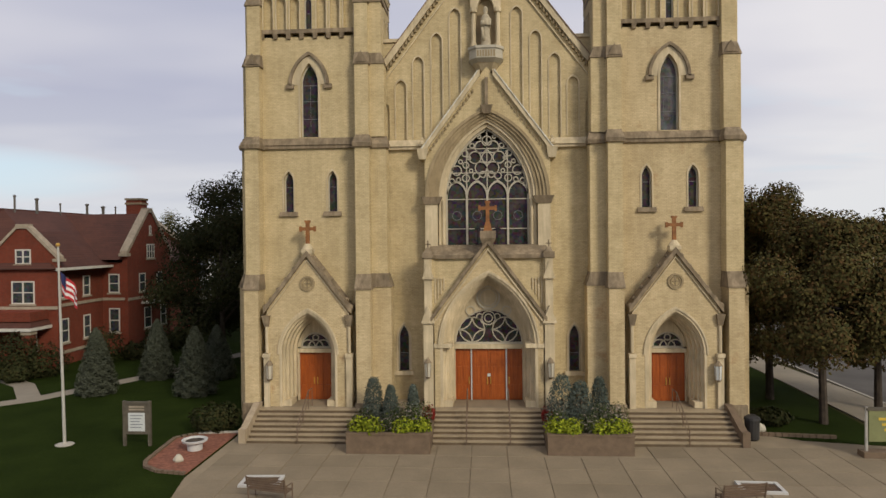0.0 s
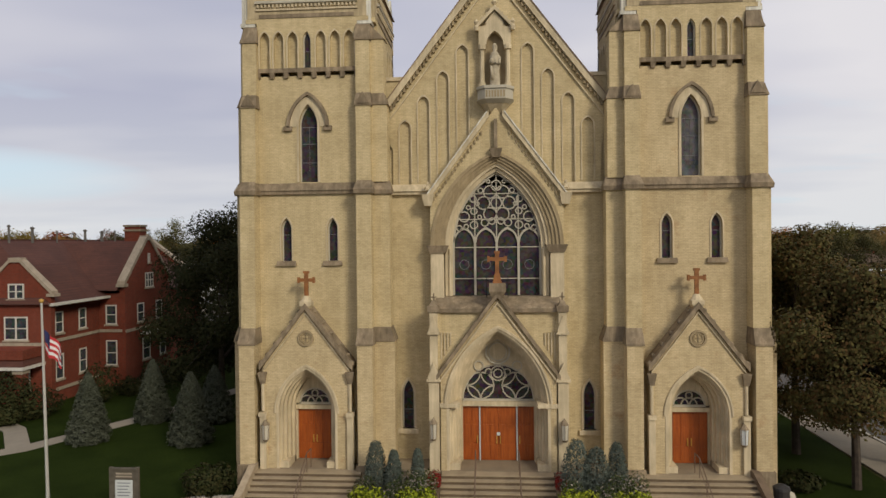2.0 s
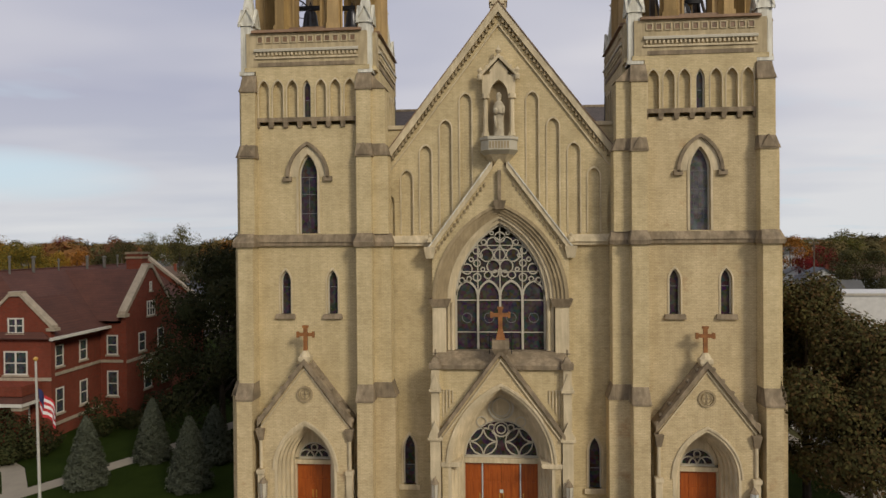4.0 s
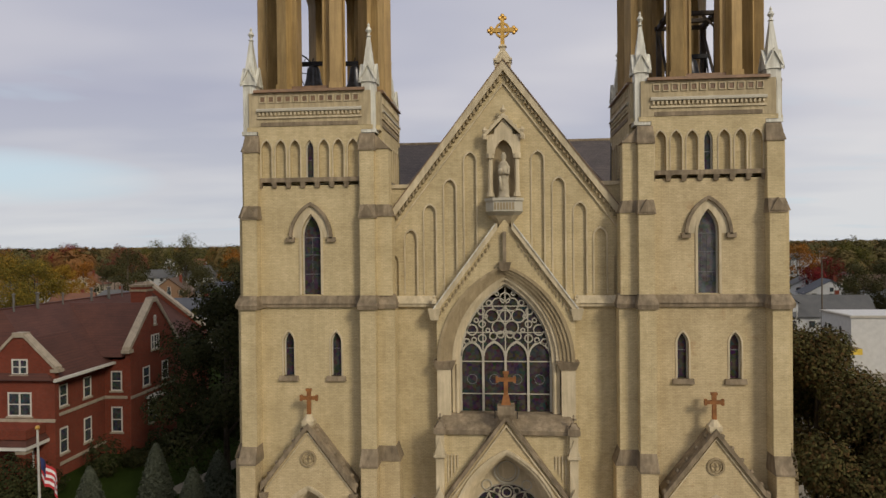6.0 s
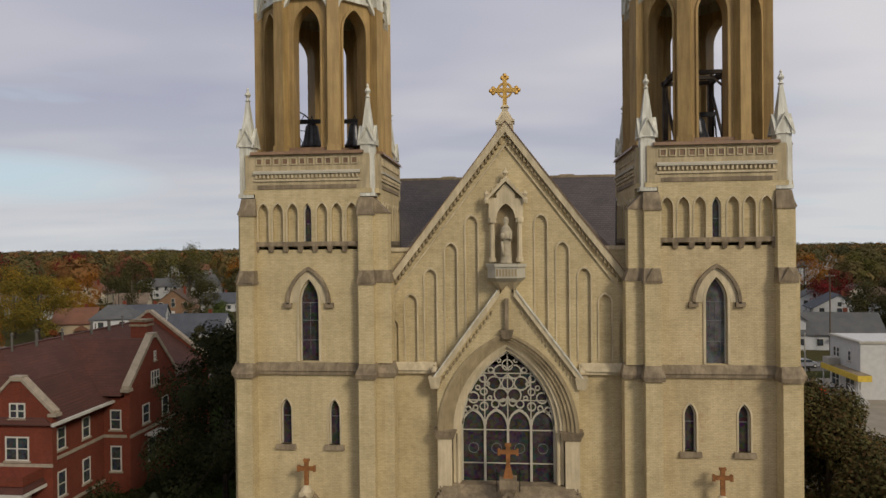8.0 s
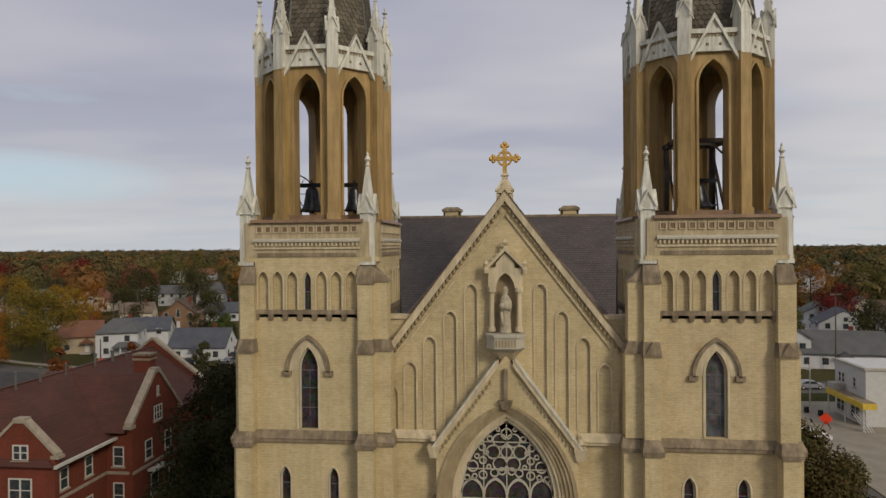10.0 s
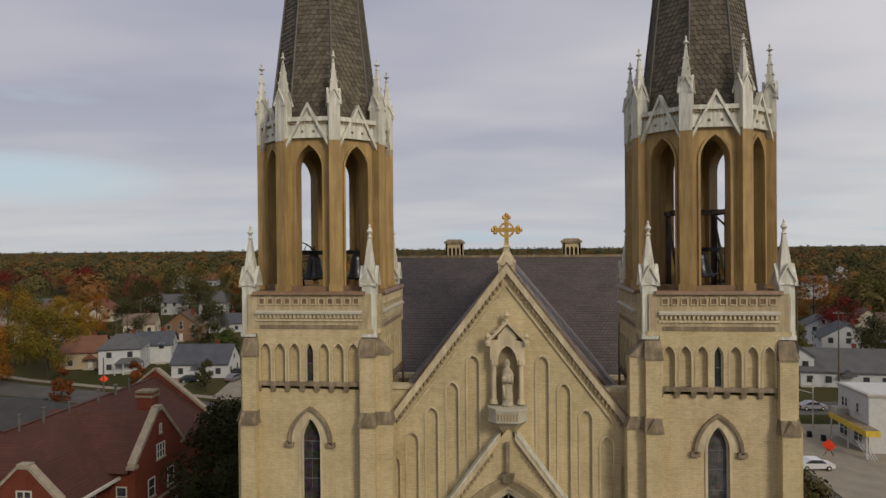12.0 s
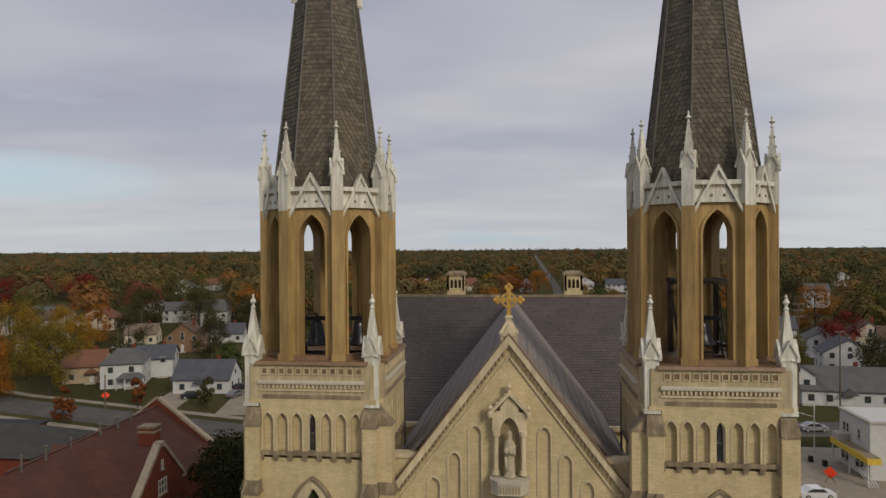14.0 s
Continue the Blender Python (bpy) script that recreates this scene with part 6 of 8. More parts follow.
def tree(x, y, h, r, trunk, material, n, size, seed, label, limbs=6, group=""):
    t = thing("tree", label, "tree", group, at=(x, y, 0))
    rng = random.Random(seed)
    b = Build()
    b.tube([(0, 0, -0.1), (0.04 * h * rng.uniform(-0.3, 0.3), 0.0, trunk), (0, 0.02 * h * rng.uniform(-1, 1), h * 0.55), (0, 0, h * 0.86)], 0.022 * h, 8, 0.004 * h)
    part("trunk", b, M_BARK, t)
    clumps = []
    for k in range(limbs * 5):
        a = rng.uniform(0, 6.283)
        u = rng.uniform(0.0, 1.0)
        zz = trunk * 0.9 + (h - trunk * 0.9) * u
        w = r * (math.sin(math.pi * (0.18 + 0.75 * u)) ** 0.7) * rng.uniform(0.45, 0.98)
        clumps.append((Vector((w * math.cos(a), w * math.sin(a), zz)), max(r * rng.uniform(0.24, 0.4), 0.085 * h)))
    clumps.append((Vector((0, 0, h - r * 0.3)), r * 0.35))
    for k in range(limbs):
        c, _ = clumps[k * 3]
        b = Build()
        z0 = trunk + (h * 0.35) * rng.random() * 0.6
        b.tube([(0, 0, z0), tuple((Vector((0, 0, z0)) * 0.45 + c * 0.55) + Vector((0, 0, -0.3))), tuple(c)], 0.008 * h, 5, 0.002 * h)
        part("limb", b, M_BARK, t)

    def pick(g):
        c, cr = g.choice(clumps)
        d = Vector((g.gauss(0, 1), g.gauss(0, 1), g.gauss(0, 0.8)))
        d.normalize()
        return c + d * cr * (g.random() ** 0.3), None, d + Vector((c.x, c.y, 0)) * (0.5 / r) + Vector((0, 0, 0.35))
    leaf_part("crown", leaves(n, pick, size, seed), material, t)
    return t


def spruce(x, y, h, r, seed, material=L_SPRUCE, n=15000, size=0.19, label="blue-grey conical spruce on the lawn", name="spruce", base=0.0, group="spruces on the lawn"):
    t = thing(name, label, "conifer", group, at=(x, y, base))
    b = Build()
    b.tube([(0, 0, -0.05), (0, 0, h * 0.9)], 0.03 * h, 6, 0.01)
    part("trunk", b, M_BARK, t)

    def pick(g):
        u = g.random() ** 1.5
        tier = math.floor(u * 14) / 14 + 0.02
        a = g.uniform(0, 6.283)
        lobes = 0.86 + 0.14 * math.sin(a * 7 + tier * 40)
        w = r * (1 - u) ** (0.68 if h > 3 else 0.36) * lobes * (0.55 + 0.45 * g.random() ** 0.4) + 0.03
        if u < 0.06:
            w *= 0.85
        d = Vector((math.cos(a), math.sin(a), -0.15))
        return Vector((w * math.cos(a), w * math.sin(a), 0.12 + u * h + g.uniform(-0.1, 0.1))), d * 1.2, Vector((math.cos(a), math.sin(a), 0.75)) if g.random() < 0.6 else None
    leaf_part("needles", leaves(n, pick, size, seed, thin=0.35), material, t)
    return t


spruce(-26.9, 7.2, 4.4, 1.55, 1)
spruce(-25.2, 12.4, 4.4, 1.5, 2)
spruce(-19.9, 7.2, 4.5, 1.65, 3)
spruce(-20.6, 12.6, 3.9, 1.6, 4)
tree(-22.5, 18.5, 15.6, 5.6, 3.2, L_DARK, 44000, 0.25, 11, "tall dark-leaved tree beside the church tower", 8)
tree(-28.5, 33, 12.5, 5.0, 3.0, L_DARK, 6000, 0.5, 12, "dark leafy tree behind the brick house", 7)
tree(-18.5, 26, 13.5, 4.6, 3.0, L_DARK, 6000, 0.45, 17, "dark leafy tree beside the church wall", 7)
tree(18.0, 6.6, 12.7, 4.1, 4.0, L_MIXED, 42000, 0.21, 13, "street tree with dark turning leaves", 8, "street trees")
tree(18.5, 0.8, 11.2, 4.2, 4.3, L_MIXED, 46000, 0.21, 14, "forked street tree with dark brownish leaves", 8, "street trees")
tree(19.5, 17.0, 12.2, 4.4, 3.6, L_MIXED, 16000, 0.27, 15, "street tree with dark turning leaves", 8, "street trees")
tree(23.2, 4.0, 10.9, 4.3, 3.8, L_MIXED, 22000, 0.27, 16, "street tree with dark turning leaves", 8, "street trees")


def bush(x, y, z, r, h, material, n, size, seed, label, name="bush", cat="shrub", group=""):
    t = thing(name, label, cat, group, at=(x, y, z))

    def pick(g):
        d = Vector((g.gauss(0, 1), g.gauss(0, 1), g.gauss(0, 1)))
        d.normalize()
        k = 1 + 0.18 * math.sin(d.x * 7 + seed) * math.cos(d.y * 6)
        return Vector((d.x * r * k, d.y * r * k, h * 0.5 + d.z * h * 0.5 * k)) * (g.random() ** 0.15), None, d + Vector((0, 0, 0.3))
    leaf_part("foliage", leaves(n, pick, size, seed), material, t)
    return t


bush(-36.6, 12.4, 0.02, 1.9, 3.5, L_DARK, 3000, 0.24, 20, "tall dark shrub before the porch of the brick house", group="house shrubs")
bush(-15.0, -1.3, 0.02, 1.35, 1.5, L_DARK, 1800, 0.2, 21, "clipped dark round bush beside the plinth")
bush(15.6, 0.6, 0.02, 1.1, 0.9, L_DARK, 900, 0.22, 22, "low dark shrub by the tower")
for k, (x, y, r, h) in enumerate(((-34.6, 13.0, 1.7, 2.6), (-32.8, 18.2, 1.5, 3.4), (-30.8, 23.4, 1.3, 2.6), (-38.0, 11.8, 1.3, 1.3), (-41.0, 11.5, 1.3, 1.3), (-31.5, 20.8, 1.2, 1.6), (-30.5, 27.0, 1.3, 1.8), (-35.5, 11.0, 1.1, 1.4))):
    bush(x, y, 0.02, r, h, L_DARK, 1300, 0.26, 30 + k, "dark green shrub against the brick house", group="house shrubs")

# ---- planters ----


def planter(sg):
    x0, x1 = (2.84, 6.93) if sg > 0 else (-6.93, -2.84)
    t = thing("planter", "long pinkish granite planter full of soil", "planter", "granite planters")
    for y0, y1, a, c in ((-5.15, -4.95, x0, x1), (-1.3, -1.05, x0, x1), (-4.95, -1.3, x0, x0 + 0.2), (-4.95, -1.3, x1 - 0.2, x1)):
        b = Build()
        b.box(a, c, y0, y1, 0, 0.92)
        w = part("planter_wall", b, M_PLANTER, t)
    b = Build()
    for a, c, y0, y1 in ((x0 - 0.03, x1 + 0.03, -5.18, -4.9), (x0 - 0.03, x1 + 0.03, -1.35, -1.03), (x0 - 0.03, x0 + 0.25, -4.9, -1.35), (x1 - 0.25, x1 + 0.03, -4.9, -1.35)):
        b.box(a, c, y0, y1, 0.92, 1.0)
    part("planter_rim", b, M_PLANTER, t)
    b = Build()
    b.box(x0 + 0.2, x1 - 0.2, -4.95, -1.3, 0, 0.88)
    part("soil", b, M_BARK, t)
    for k in range(14):                          # worn inscription, unreadable
        xx = x0 + 0.75 + k * 0.19
        b = Build()
        b.box(xx, xx + 0.12, -5.157, -5.15, 0.3, 0.42)
        part("inscription", b, M_PLANTER, t)
    m = (x0 + x1) / 2
    if sg < 0:
        shrubs = [(x0 + 0.95, -2.6, 2.2, 0.66), (m - 0.15, -2.9, 1.85, 0.5), (m + 0.95, -2.3, 1.75, 0.4)]
    else:
        shrubs = [(x0 + 0.95, -2.7, 2.4, 0.95), (x0 + 1.85, -2.9, 2.1, 0.85), (x0 + 2.9, -2.4, 2.2, 0.62)]
    for k, (x, y, h, r) in enumerate(shrubs):
        spruce(x, y, h, r, 60 + k + 10 * sg, L_JUNIPER, 4200, 0.13, "upright grey-green dwarf conifer in planter", "dwarf_conifer", 0.85, "planter conifers")
    limes = [(x0 + 0.5, -4.5), (x0 + 1.2, -4.65), (x1 - 1.35, -4.6), (x1 - 0.5, -4.5)]
    for k, (x, y) in enumerate(limes):
        bush(x, y, 0.72, 0.58, 0.95, L_LIME, 520, 0.16, 80 + k + 10 * sg, "lime-green trailing foliage plant in planter", "foliage_plant", "plant", "lime plants")
    for k, (x, y) in enumerate(((x1 - 0.9, -4.0), (x1 - 1.4, -3.9), (x1 - 0.5, -3.6), (x0 + 0.6, -3.6), (m, -4.3))):
        bush(x, y, 0.85, 0.55, 1.4 if x > m else 1.05, L_FLOWERS, 700, 0.11, 100 + k + 10 * sg, "dark leafy plant with small pale flowers", "flowering_plant", "plant", "planter flowers")
    for k, (x, y) in enumerate((((x1 - 0.25, -2.6), (x1 - 0.3, -2.0)) if sg < 0 else ((x0 + 0.25, -2.6), (x0 + 0.3, -2.0)))):
        bush(x, y, 0.85, 0.35, 0.8, L_REDPLANT, 260, 0.13, 120 + k + 10 * sg, "deep red leafy plant in planter", "red_plant", "plant", "red plants")


for sg in (-1, 1):
    planter(sg)

# ---- loose things round the church ----
t = thing("flagpole", "tall pale metal flagpole on the lawn", "flagpole", at=(-21.8, -4.2, 0))
b = Build()
b.tube([(0, 0, 0), (-0.18, 0, 10.25)], 0.085, 8, 0.05)
part("pole", b, M_PIPE, t)
b = Build()
b.ball((-0.18, 0, 10.33), 0.11, 8, 6)
part("ball", b, M_GOLD, t)
b = Build()
b.lathe((0, 0, 0), [(0.45, 0.0), (0.45, 0.06), (0.2, 0.09), (0.1, 0.14)], 12)
part("base", b, M_KERB, t)
M_FRED = plain("flag_red", (0.45, 0.035, 0.04), 0.85, var=0.15, scale=3, grain=30, bump=0.05)
M_FWHITE = plain("flag_white", (0.68, 0.66, 0.64), 0.85, var=0.1, scale=3, grain=30, bump=0.05)
M_FBLUE = plain("flag_blue", (0.025, 0.03, 0.10), 0.85, var=0.15, scale=3, grain=30, bump=0.05)
flag = thing("flag", "limp red white and blue striped flag hanging on the pole", "flag", at=(-21.8, -4.2, 0))


def drape(b, u0, u1, w0, w1):
    """A strip of hanging cloth: u along the hoist, w away from the pole."""
    for i in range(6):
        for j in range(8):
            pts = []
            for ii, jj in ((i, j), (i + 1, j), (i + 1, j + 1), (i, j + 1)):
                w = w0 + (w1 - w0) * ii / 6
                u = u0 + (u1 - u0) * jj / 8
                pts.append((-0.08 + w * 0.62, 0.12 * math.sin(w * 7 + u * 1.2), 8.95 - u - w * 0.55 - 0.06 * math.sin(w * 6)))
            b.face(*pts)


for k in range(7):
    b = Build()
    drape(b, k * 0.155, k * 0.155 + 0.155, 0.6 if k < 4 else 0.0, 1.5)
    part("stripe", b, M_FRED if k % 2 == 0 else M_FWHITE, flag)
b = Build()
drape(b, 0, 0.62, 0.0, 0.6)
part("canton", b, M_FBLUE, flag)

t = thing("notice_board", "dark wooden notice board with white sheet on two posts", "notice board", at=(-17.9, -4.25, 0))
for x in (-0.66, 0.66):
    b = Build()
    b.box(x - 0.07, x + 0.07, -0.07, 0.07, -0.05, 2.32)
    part("post", b, M_FRAMEWOOD, t)
b = Build()
b.box(-0.59, 0.59, -0.05, 0.05, 0.62, 2.18)
part("board", b, M_FRAMEWOOD, t)
b = Build()
b.box(-0.66, 0.66, -0.09, 0.09, 2.18, 2.28)
part("top_rail", b, M_FRAMEWOOD, t)
b = Build()
b.box(-0.43, 0.43, -0.07, -0.051, 0.78, 1.72)
sheet = part("sheet", b, M_PAPER, t, "white printed sheet")
b = Build()
for k in range(5):
    b.box(-0.33, 0.33 - 0.07 * (k % 3), -0.075, -0.07, 1.55 - k * 0.15, 1.6 - k * 0.15)
part("print", b, M_INK, sheet)
b = Build()
for k in range(2):
    b.box(-0.4, 0.4, -0.056, -0.05, 1.98 - 0.14 * k, 2.06 - 0.14 * k)
part("heading", b, M_CREAMTRIM, t)

t = thing("flower_bed", "red chipped-brick flower bed with brick edging", "flower bed")
BED = [(-13.5, -8.35), (-14.9, -8.1), (-15.8, -7.5), (-16.15, -6.8), (-16.3, -5.2), (-16.5, -3.0), (-15.6, -2.2), (-13.5, -1.9)]
b = Build()
b.hexa(BED, 0.0, BED, 0.06)
part("gravel_surface", b, M_MULCH, t)
for k in range(len(BED) - 1):
    (xa, ya), (xb, yb) = BED[k], BED[k + 1]
    n = max(2, int(math.hypot(xb - xa, yb - ya) / 0.26))
    for j in range(n):
        u = (j + 0.5) / n
        ang = math.atan2(yb - ya, xb - xa)
        b = Build(Matrix.Translation((xa + (xb - xa) * u, ya + (yb - ya) * u, 0)) @ Matrix.Rotation(ang, 4, "Z"))
        b.box(-0.115, 0.115, -0.1, 0.1, 0.0, 0.13 + 0.01 * (j % 3))
        part("edging_brick", b, M_KERB if k > 5 else M_PLANTER, t)
t = thing("round_planter", "white round ring planter standing in the flower bed", "planter", at=(-14.6, -4.9, 0.06))
b = Build()
b.lathe((0, 0, 0), [(0.36, 0), (0.38, 0.32), (0.6, 0.42), (0.63, 0.52), (0.52, 0.52), (0.47, 0.42), (0.3, 0.38)], 24)
part("bowl", b, M_WPAINT, t)
b = Build()
b.lathe((0, 0, 0.36), [(0.46, 0), (0.46, 0.09), (0.01, 0.1)], 18)
part("soil", b, M_BARK, t)
b = Build()
b.lathe((-14.6, -6.7, 0.05), [(0.22, 0), (0.26, 0.1), (0.2, 0.22), (0.1, 0.32), (0.02, 0.35)], 7, 0.8)
tagged(part("rock", b, M_TRACERY), "pale rock lying on brick chips", "rock")

t = thing("litter_bin", "dark plastic litter bin by the stairs", "bin", at=(13.45, -2.3, 0.0))
b = Build()
b.lathe((0, 0, 0), [(0.28, 0), (0.34, 0.1), (0.36, 1.0), (0.38, 1.04)], 14)
part("body", b, M_BINPLASTIC, t)
b = Build()
b.lathe((0, 0, 1.04), [(0.4, 0), (0.38, 0.12), (0.2, 0.24), (0.05, 0.27)], 14)
part("lid", b, M_BINPLASTIC, t)
b = Build()
b.lathe((14.35, -0.9, 0.02), [(0.28, 0), (0.36, 0.15), (0.3, 0.34), (0.1, 0.46), (0.02, 0.48)], 9, 0.8)
tagged(part("boulder", b, M_TRACERY), "small pale boulder at the lawn edge", "rock")
b = Build()
for k in range(12):
    b.box(13.9 + k * 0.32, 13.9 + k * 0.32 + 0.3, -1.62 - k * 0.045, -1.4 - k * 0.045, 0, 0.18)
tagged(part("edging", b, M_PLANTER), "low granite lawn edging", "edging", kind="structure")

t = thing("sign_case", "glazed olive-green sign case on pale stone base", "sign", at=(18.9, -4.9, 0))
b = Build()
b.box(-1.5, 1.5, -0.3, 0.3, 0, 0.3)
part("base", b, M_PLANTER, t)
for x in (-1.25, 1.25):
    b = Build()
    b.tube([(x, 0, 0.3), (x, 0, 2.35)], 0.07, 8)
    part("post", b, M_PIPE, t)
b = Build()
b.box(-1.18, 1.18, -0.1, 0.1, 0.75, 2.2)
part("panel", b, M_SIGNGREEN, t)
b = Build()
for k, (x, z, w) in enumerate(((-0.75, 1.75, 0.5), (-0.6, 1.5, 0.3), (-0.5, 1.25, 0.45), (0.3, 1.7, 0.7))):
    b.box(x, x + w, -0.115, -0.1, z, z + 0.12)
part("lettering", b, M_SIGNYELLOW, t)
b = Build()
b.box(-1.28, 1.28, -0.14, 0.14, 2.2, 2.32)
part("cap", b, M_FRAMEWOOD, t)


def grate(x, y, turn):
    t = thing("tree_grate", "white-edged square opening with dark grate", "grate", "plaza grates", at=(x, y, 0.03))
    t.rotation_euler.z = turn
    b = Build()
    for x0, x1, y0, y1 in ((-0.85, 0.85, -0.62, -0.47), (-0.85, 0.85, 0.47, 0.62), (-0.85, -0.7, -0.47, 0.47), (0.7, 0.85, -0.47, 0.47)):
        b.box(x0, x1, y0, y1, 0, 0.1)
    part("kerb_edge", b, M_WPAINT, t)
    b = Build()
    b.box(-0.7, 0.7, -0.47, 0.47, 0, 0.03)
    part("pit", b, M_BINPLASTIC, t)
    for k in range(9):
        b = Build()
        b.box(-0.7, 0.7, -0.42 + k * 0.1, -0.39 + k * 0.1, 0.03, 0.07)
        part("grate_bar", b, M_METAL, t)


grate(-9.75, -9.2, 0.05)
grate(11.1, -9.25, -0.05)


def bench(x, y, turn):
    t = thing("bench", "dark slatted metal bench on the plaza", "bench", "plaza benches", at=(x, y, 0.03))
    t.rotation_euler.z = turn
    for k in range(5):
        b = Build()
        b.box(-0.9, 0.9, -0.25 + k * 0.11, -0.17 + k * 0.11, 0.43, 0.46)
        part("seat_slat", b, M_METAL, t)
    for k in range(5):
        b = Build()
        b.box(-0.9, 0.9, 0.28 + k * 0.02, 0.30 + k * 0.02, 0.5 + k * 0.1, 0.57 + k * 0.1)
        part("back_slat", b, M_METAL, t)
    for sx in (-0.85, 0.85):
        b = Build()
        b.tube([(sx, -0.25, 0), (sx, -0.25, 0.68), (sx, 0.3, 0.68)], 0.03, 6)
        part("arm", b, M_METAL, t)
        b = Build()
        b.tube([(sx, 0.25, 0), (sx, 0.28, 0.45), (sx, 0.39, 1.0)], 0.03, 6)
        part("back_leg", b, M_METAL, t)


bench(-8.75, -11.1, math.pi - 0.25)
bench(9.6, -11.1, math.pi + 0.2)

# ---- red brick house ----
house = thing("brick_house", "large red brick house with brown tiled roof and pale gable copings", "house")


def sash(cx, z0, z1, w, m, parent, lights=1):
    """A white sash window with stone sill and lintel, in a wall whose face is y = 0 of m."""
    f = Build(m)
    xa, xb, e = cx - w / 2, cx + w / 2, 0.11
    f.band([(xa + e, z0 + e), (xb - e, z0 + e), (xb - e, z1 - e), (xa + e, z1 - e), (xa + e, z0 + e)], [(xa, z0), (xb, z0), (xb, z1), (xa, z1), (xa, z0)], 0.05, -0.06)
    win = part("window", f, M_WINTRIM, parent)
    for k in range(1, lights):
        x = cx - w / 2 + k * w / lights
        f = Build(m)
        f.box(x - 0.07, x + 0.07, -0.05, 0.04, z0 + e, z1 - e)
        part("mullion", f, M_WINTRIM, win)
    f = Build(m)
    f.box(xa + e, xb - e, -0.04, 0.035, (z0 + z1) / 2 - 0.04, (z0 + z1) / 2 + 0.04)
    part("meeting_rail", f, M_WINTRIM, win)
    g = Build(m)
    g.box(cx - w / 2 + 0.05, cx + w / 2 - 0.05, -0.02, 0.03, z0 + 0.05, z1 - 0.05)
    part("pane", g, M_PANE, win)
    s = Build(m)
    s.box(cx - w / 2 - 0.12, cx + w / 2 + 0.12, -0.14, 0.04, z0 - 0.14, z0)
    part("sill", s, M_CREAMTRIM, win)


def shape(name, pts, y0, y1, m, mat, parent=house, label=""):
    b = Build(m)
    b.slab(pts, y0, y1)
    return part(name, b, mat, parent, label)


I4 = Matrix()
# main block, its hipped roof
b = Build()
b.box(-50, -36.3, 16.4, 43.4, 0, 8.3)
part("wall", b, M_REDBRICK, house)
b = Build()
b.hexa([(-50.9, 15.6), (-35.35, 15.6), (-35.35, 43.5), (-50.9, 43.5)], 8.35, [(-43.2, 19.5), (-42.6, 19.5), (-42.6, 43.5), (-43.2, 43.5)], 13.5)
part("roof", b, M_REDROOF, house, "red-brown tiled roof")
b = Build()
b.box(-35.45, -35.2, 15.8, 24.0, 8.2, 8.42)
part("gutter", b, M_WINTRIM, house, "white eaves gutter")
b = Build()
b.box(-43.1, -42.7, 19.4, 43.4, 13.45, 13.65)
part("ridge_tile", b, M_REDROOF, house)
for y, h, r in ((20.5, 0.9, 0.09), (23.5, 0.8, 0.13), (27.0, 0.5, 0.07), (31.5, 0.7, 0.13), (34.5, 0.6, 0.16), (37.0, 0.7, 0.08)):
    b = Build()
    b.tube([(-42.3, y, 13.3), (-42.3, y, 13.8 + h)], r, 8)
    b.lathe((-42.3, y, 13.8 + h), [(r * 1.5, 0), (r * 1.6, 0.12), (0.02, 0.22)], 8)
    part("roof_vent", b, M_HIP, house)
# south gable
m = Matrix.Translation((-38.4, 16.0, 0))
shape("gable_wall", [(-2.95, 0), (2.95, 0), (2.95, 9.2), (0.45, 11.7), (-0.45, 11.7), (-2.95, 9.2)], 0.0, 0.5, m, M_REDBRICK)
for sg in (-1, 1):
    b = Build(m)
    b.band([(sg * 3.15, 9.05), (sg * 0.4, 11.75)], [(sg * 3.15, 9.4), (sg * 0.4, 12.05)], -0.12, 0.62)
    b.box(sg * 3.0 - 0.35, sg * 3.0 + 0.35, -0.14, 0.62, 8.95, 9.2)
    part("gable_coping", b, M_CREAMTRIM, house, "pale stone gable coping")
b = Build(m)
b.box(-0.5, 0.5, -0.14, 0.62, 11.72, 12.1)
part("gable_cap", b, M_CREAMTRIM, house)
b = Build(m)
b.hexa([(-2.9, 0.5), (2.9, 0.5), (2.9, 5.0), (-2.9, 5.0)], 8.5, [(-0.05, 0.5), (0.05, 0.5), (0.05, 6.0), (-0.05, 6.0)], 11.5)
part("roof", b, M_REDROOF_X, house)
sash(0.05, 8.75, 10.0, 1.35, m, house, 2)
sash(0.0, 5.45, 7.35, 2.0, m, house, 2)
sash(0.6, 1.4, 3.3, 1.1, m, house)
b = Build(m)
b.box(-2.97, 2.97, -0.1, 0.02, 5.0, 5.25)
part("string_course", b, M_CREAMTRIM, house)
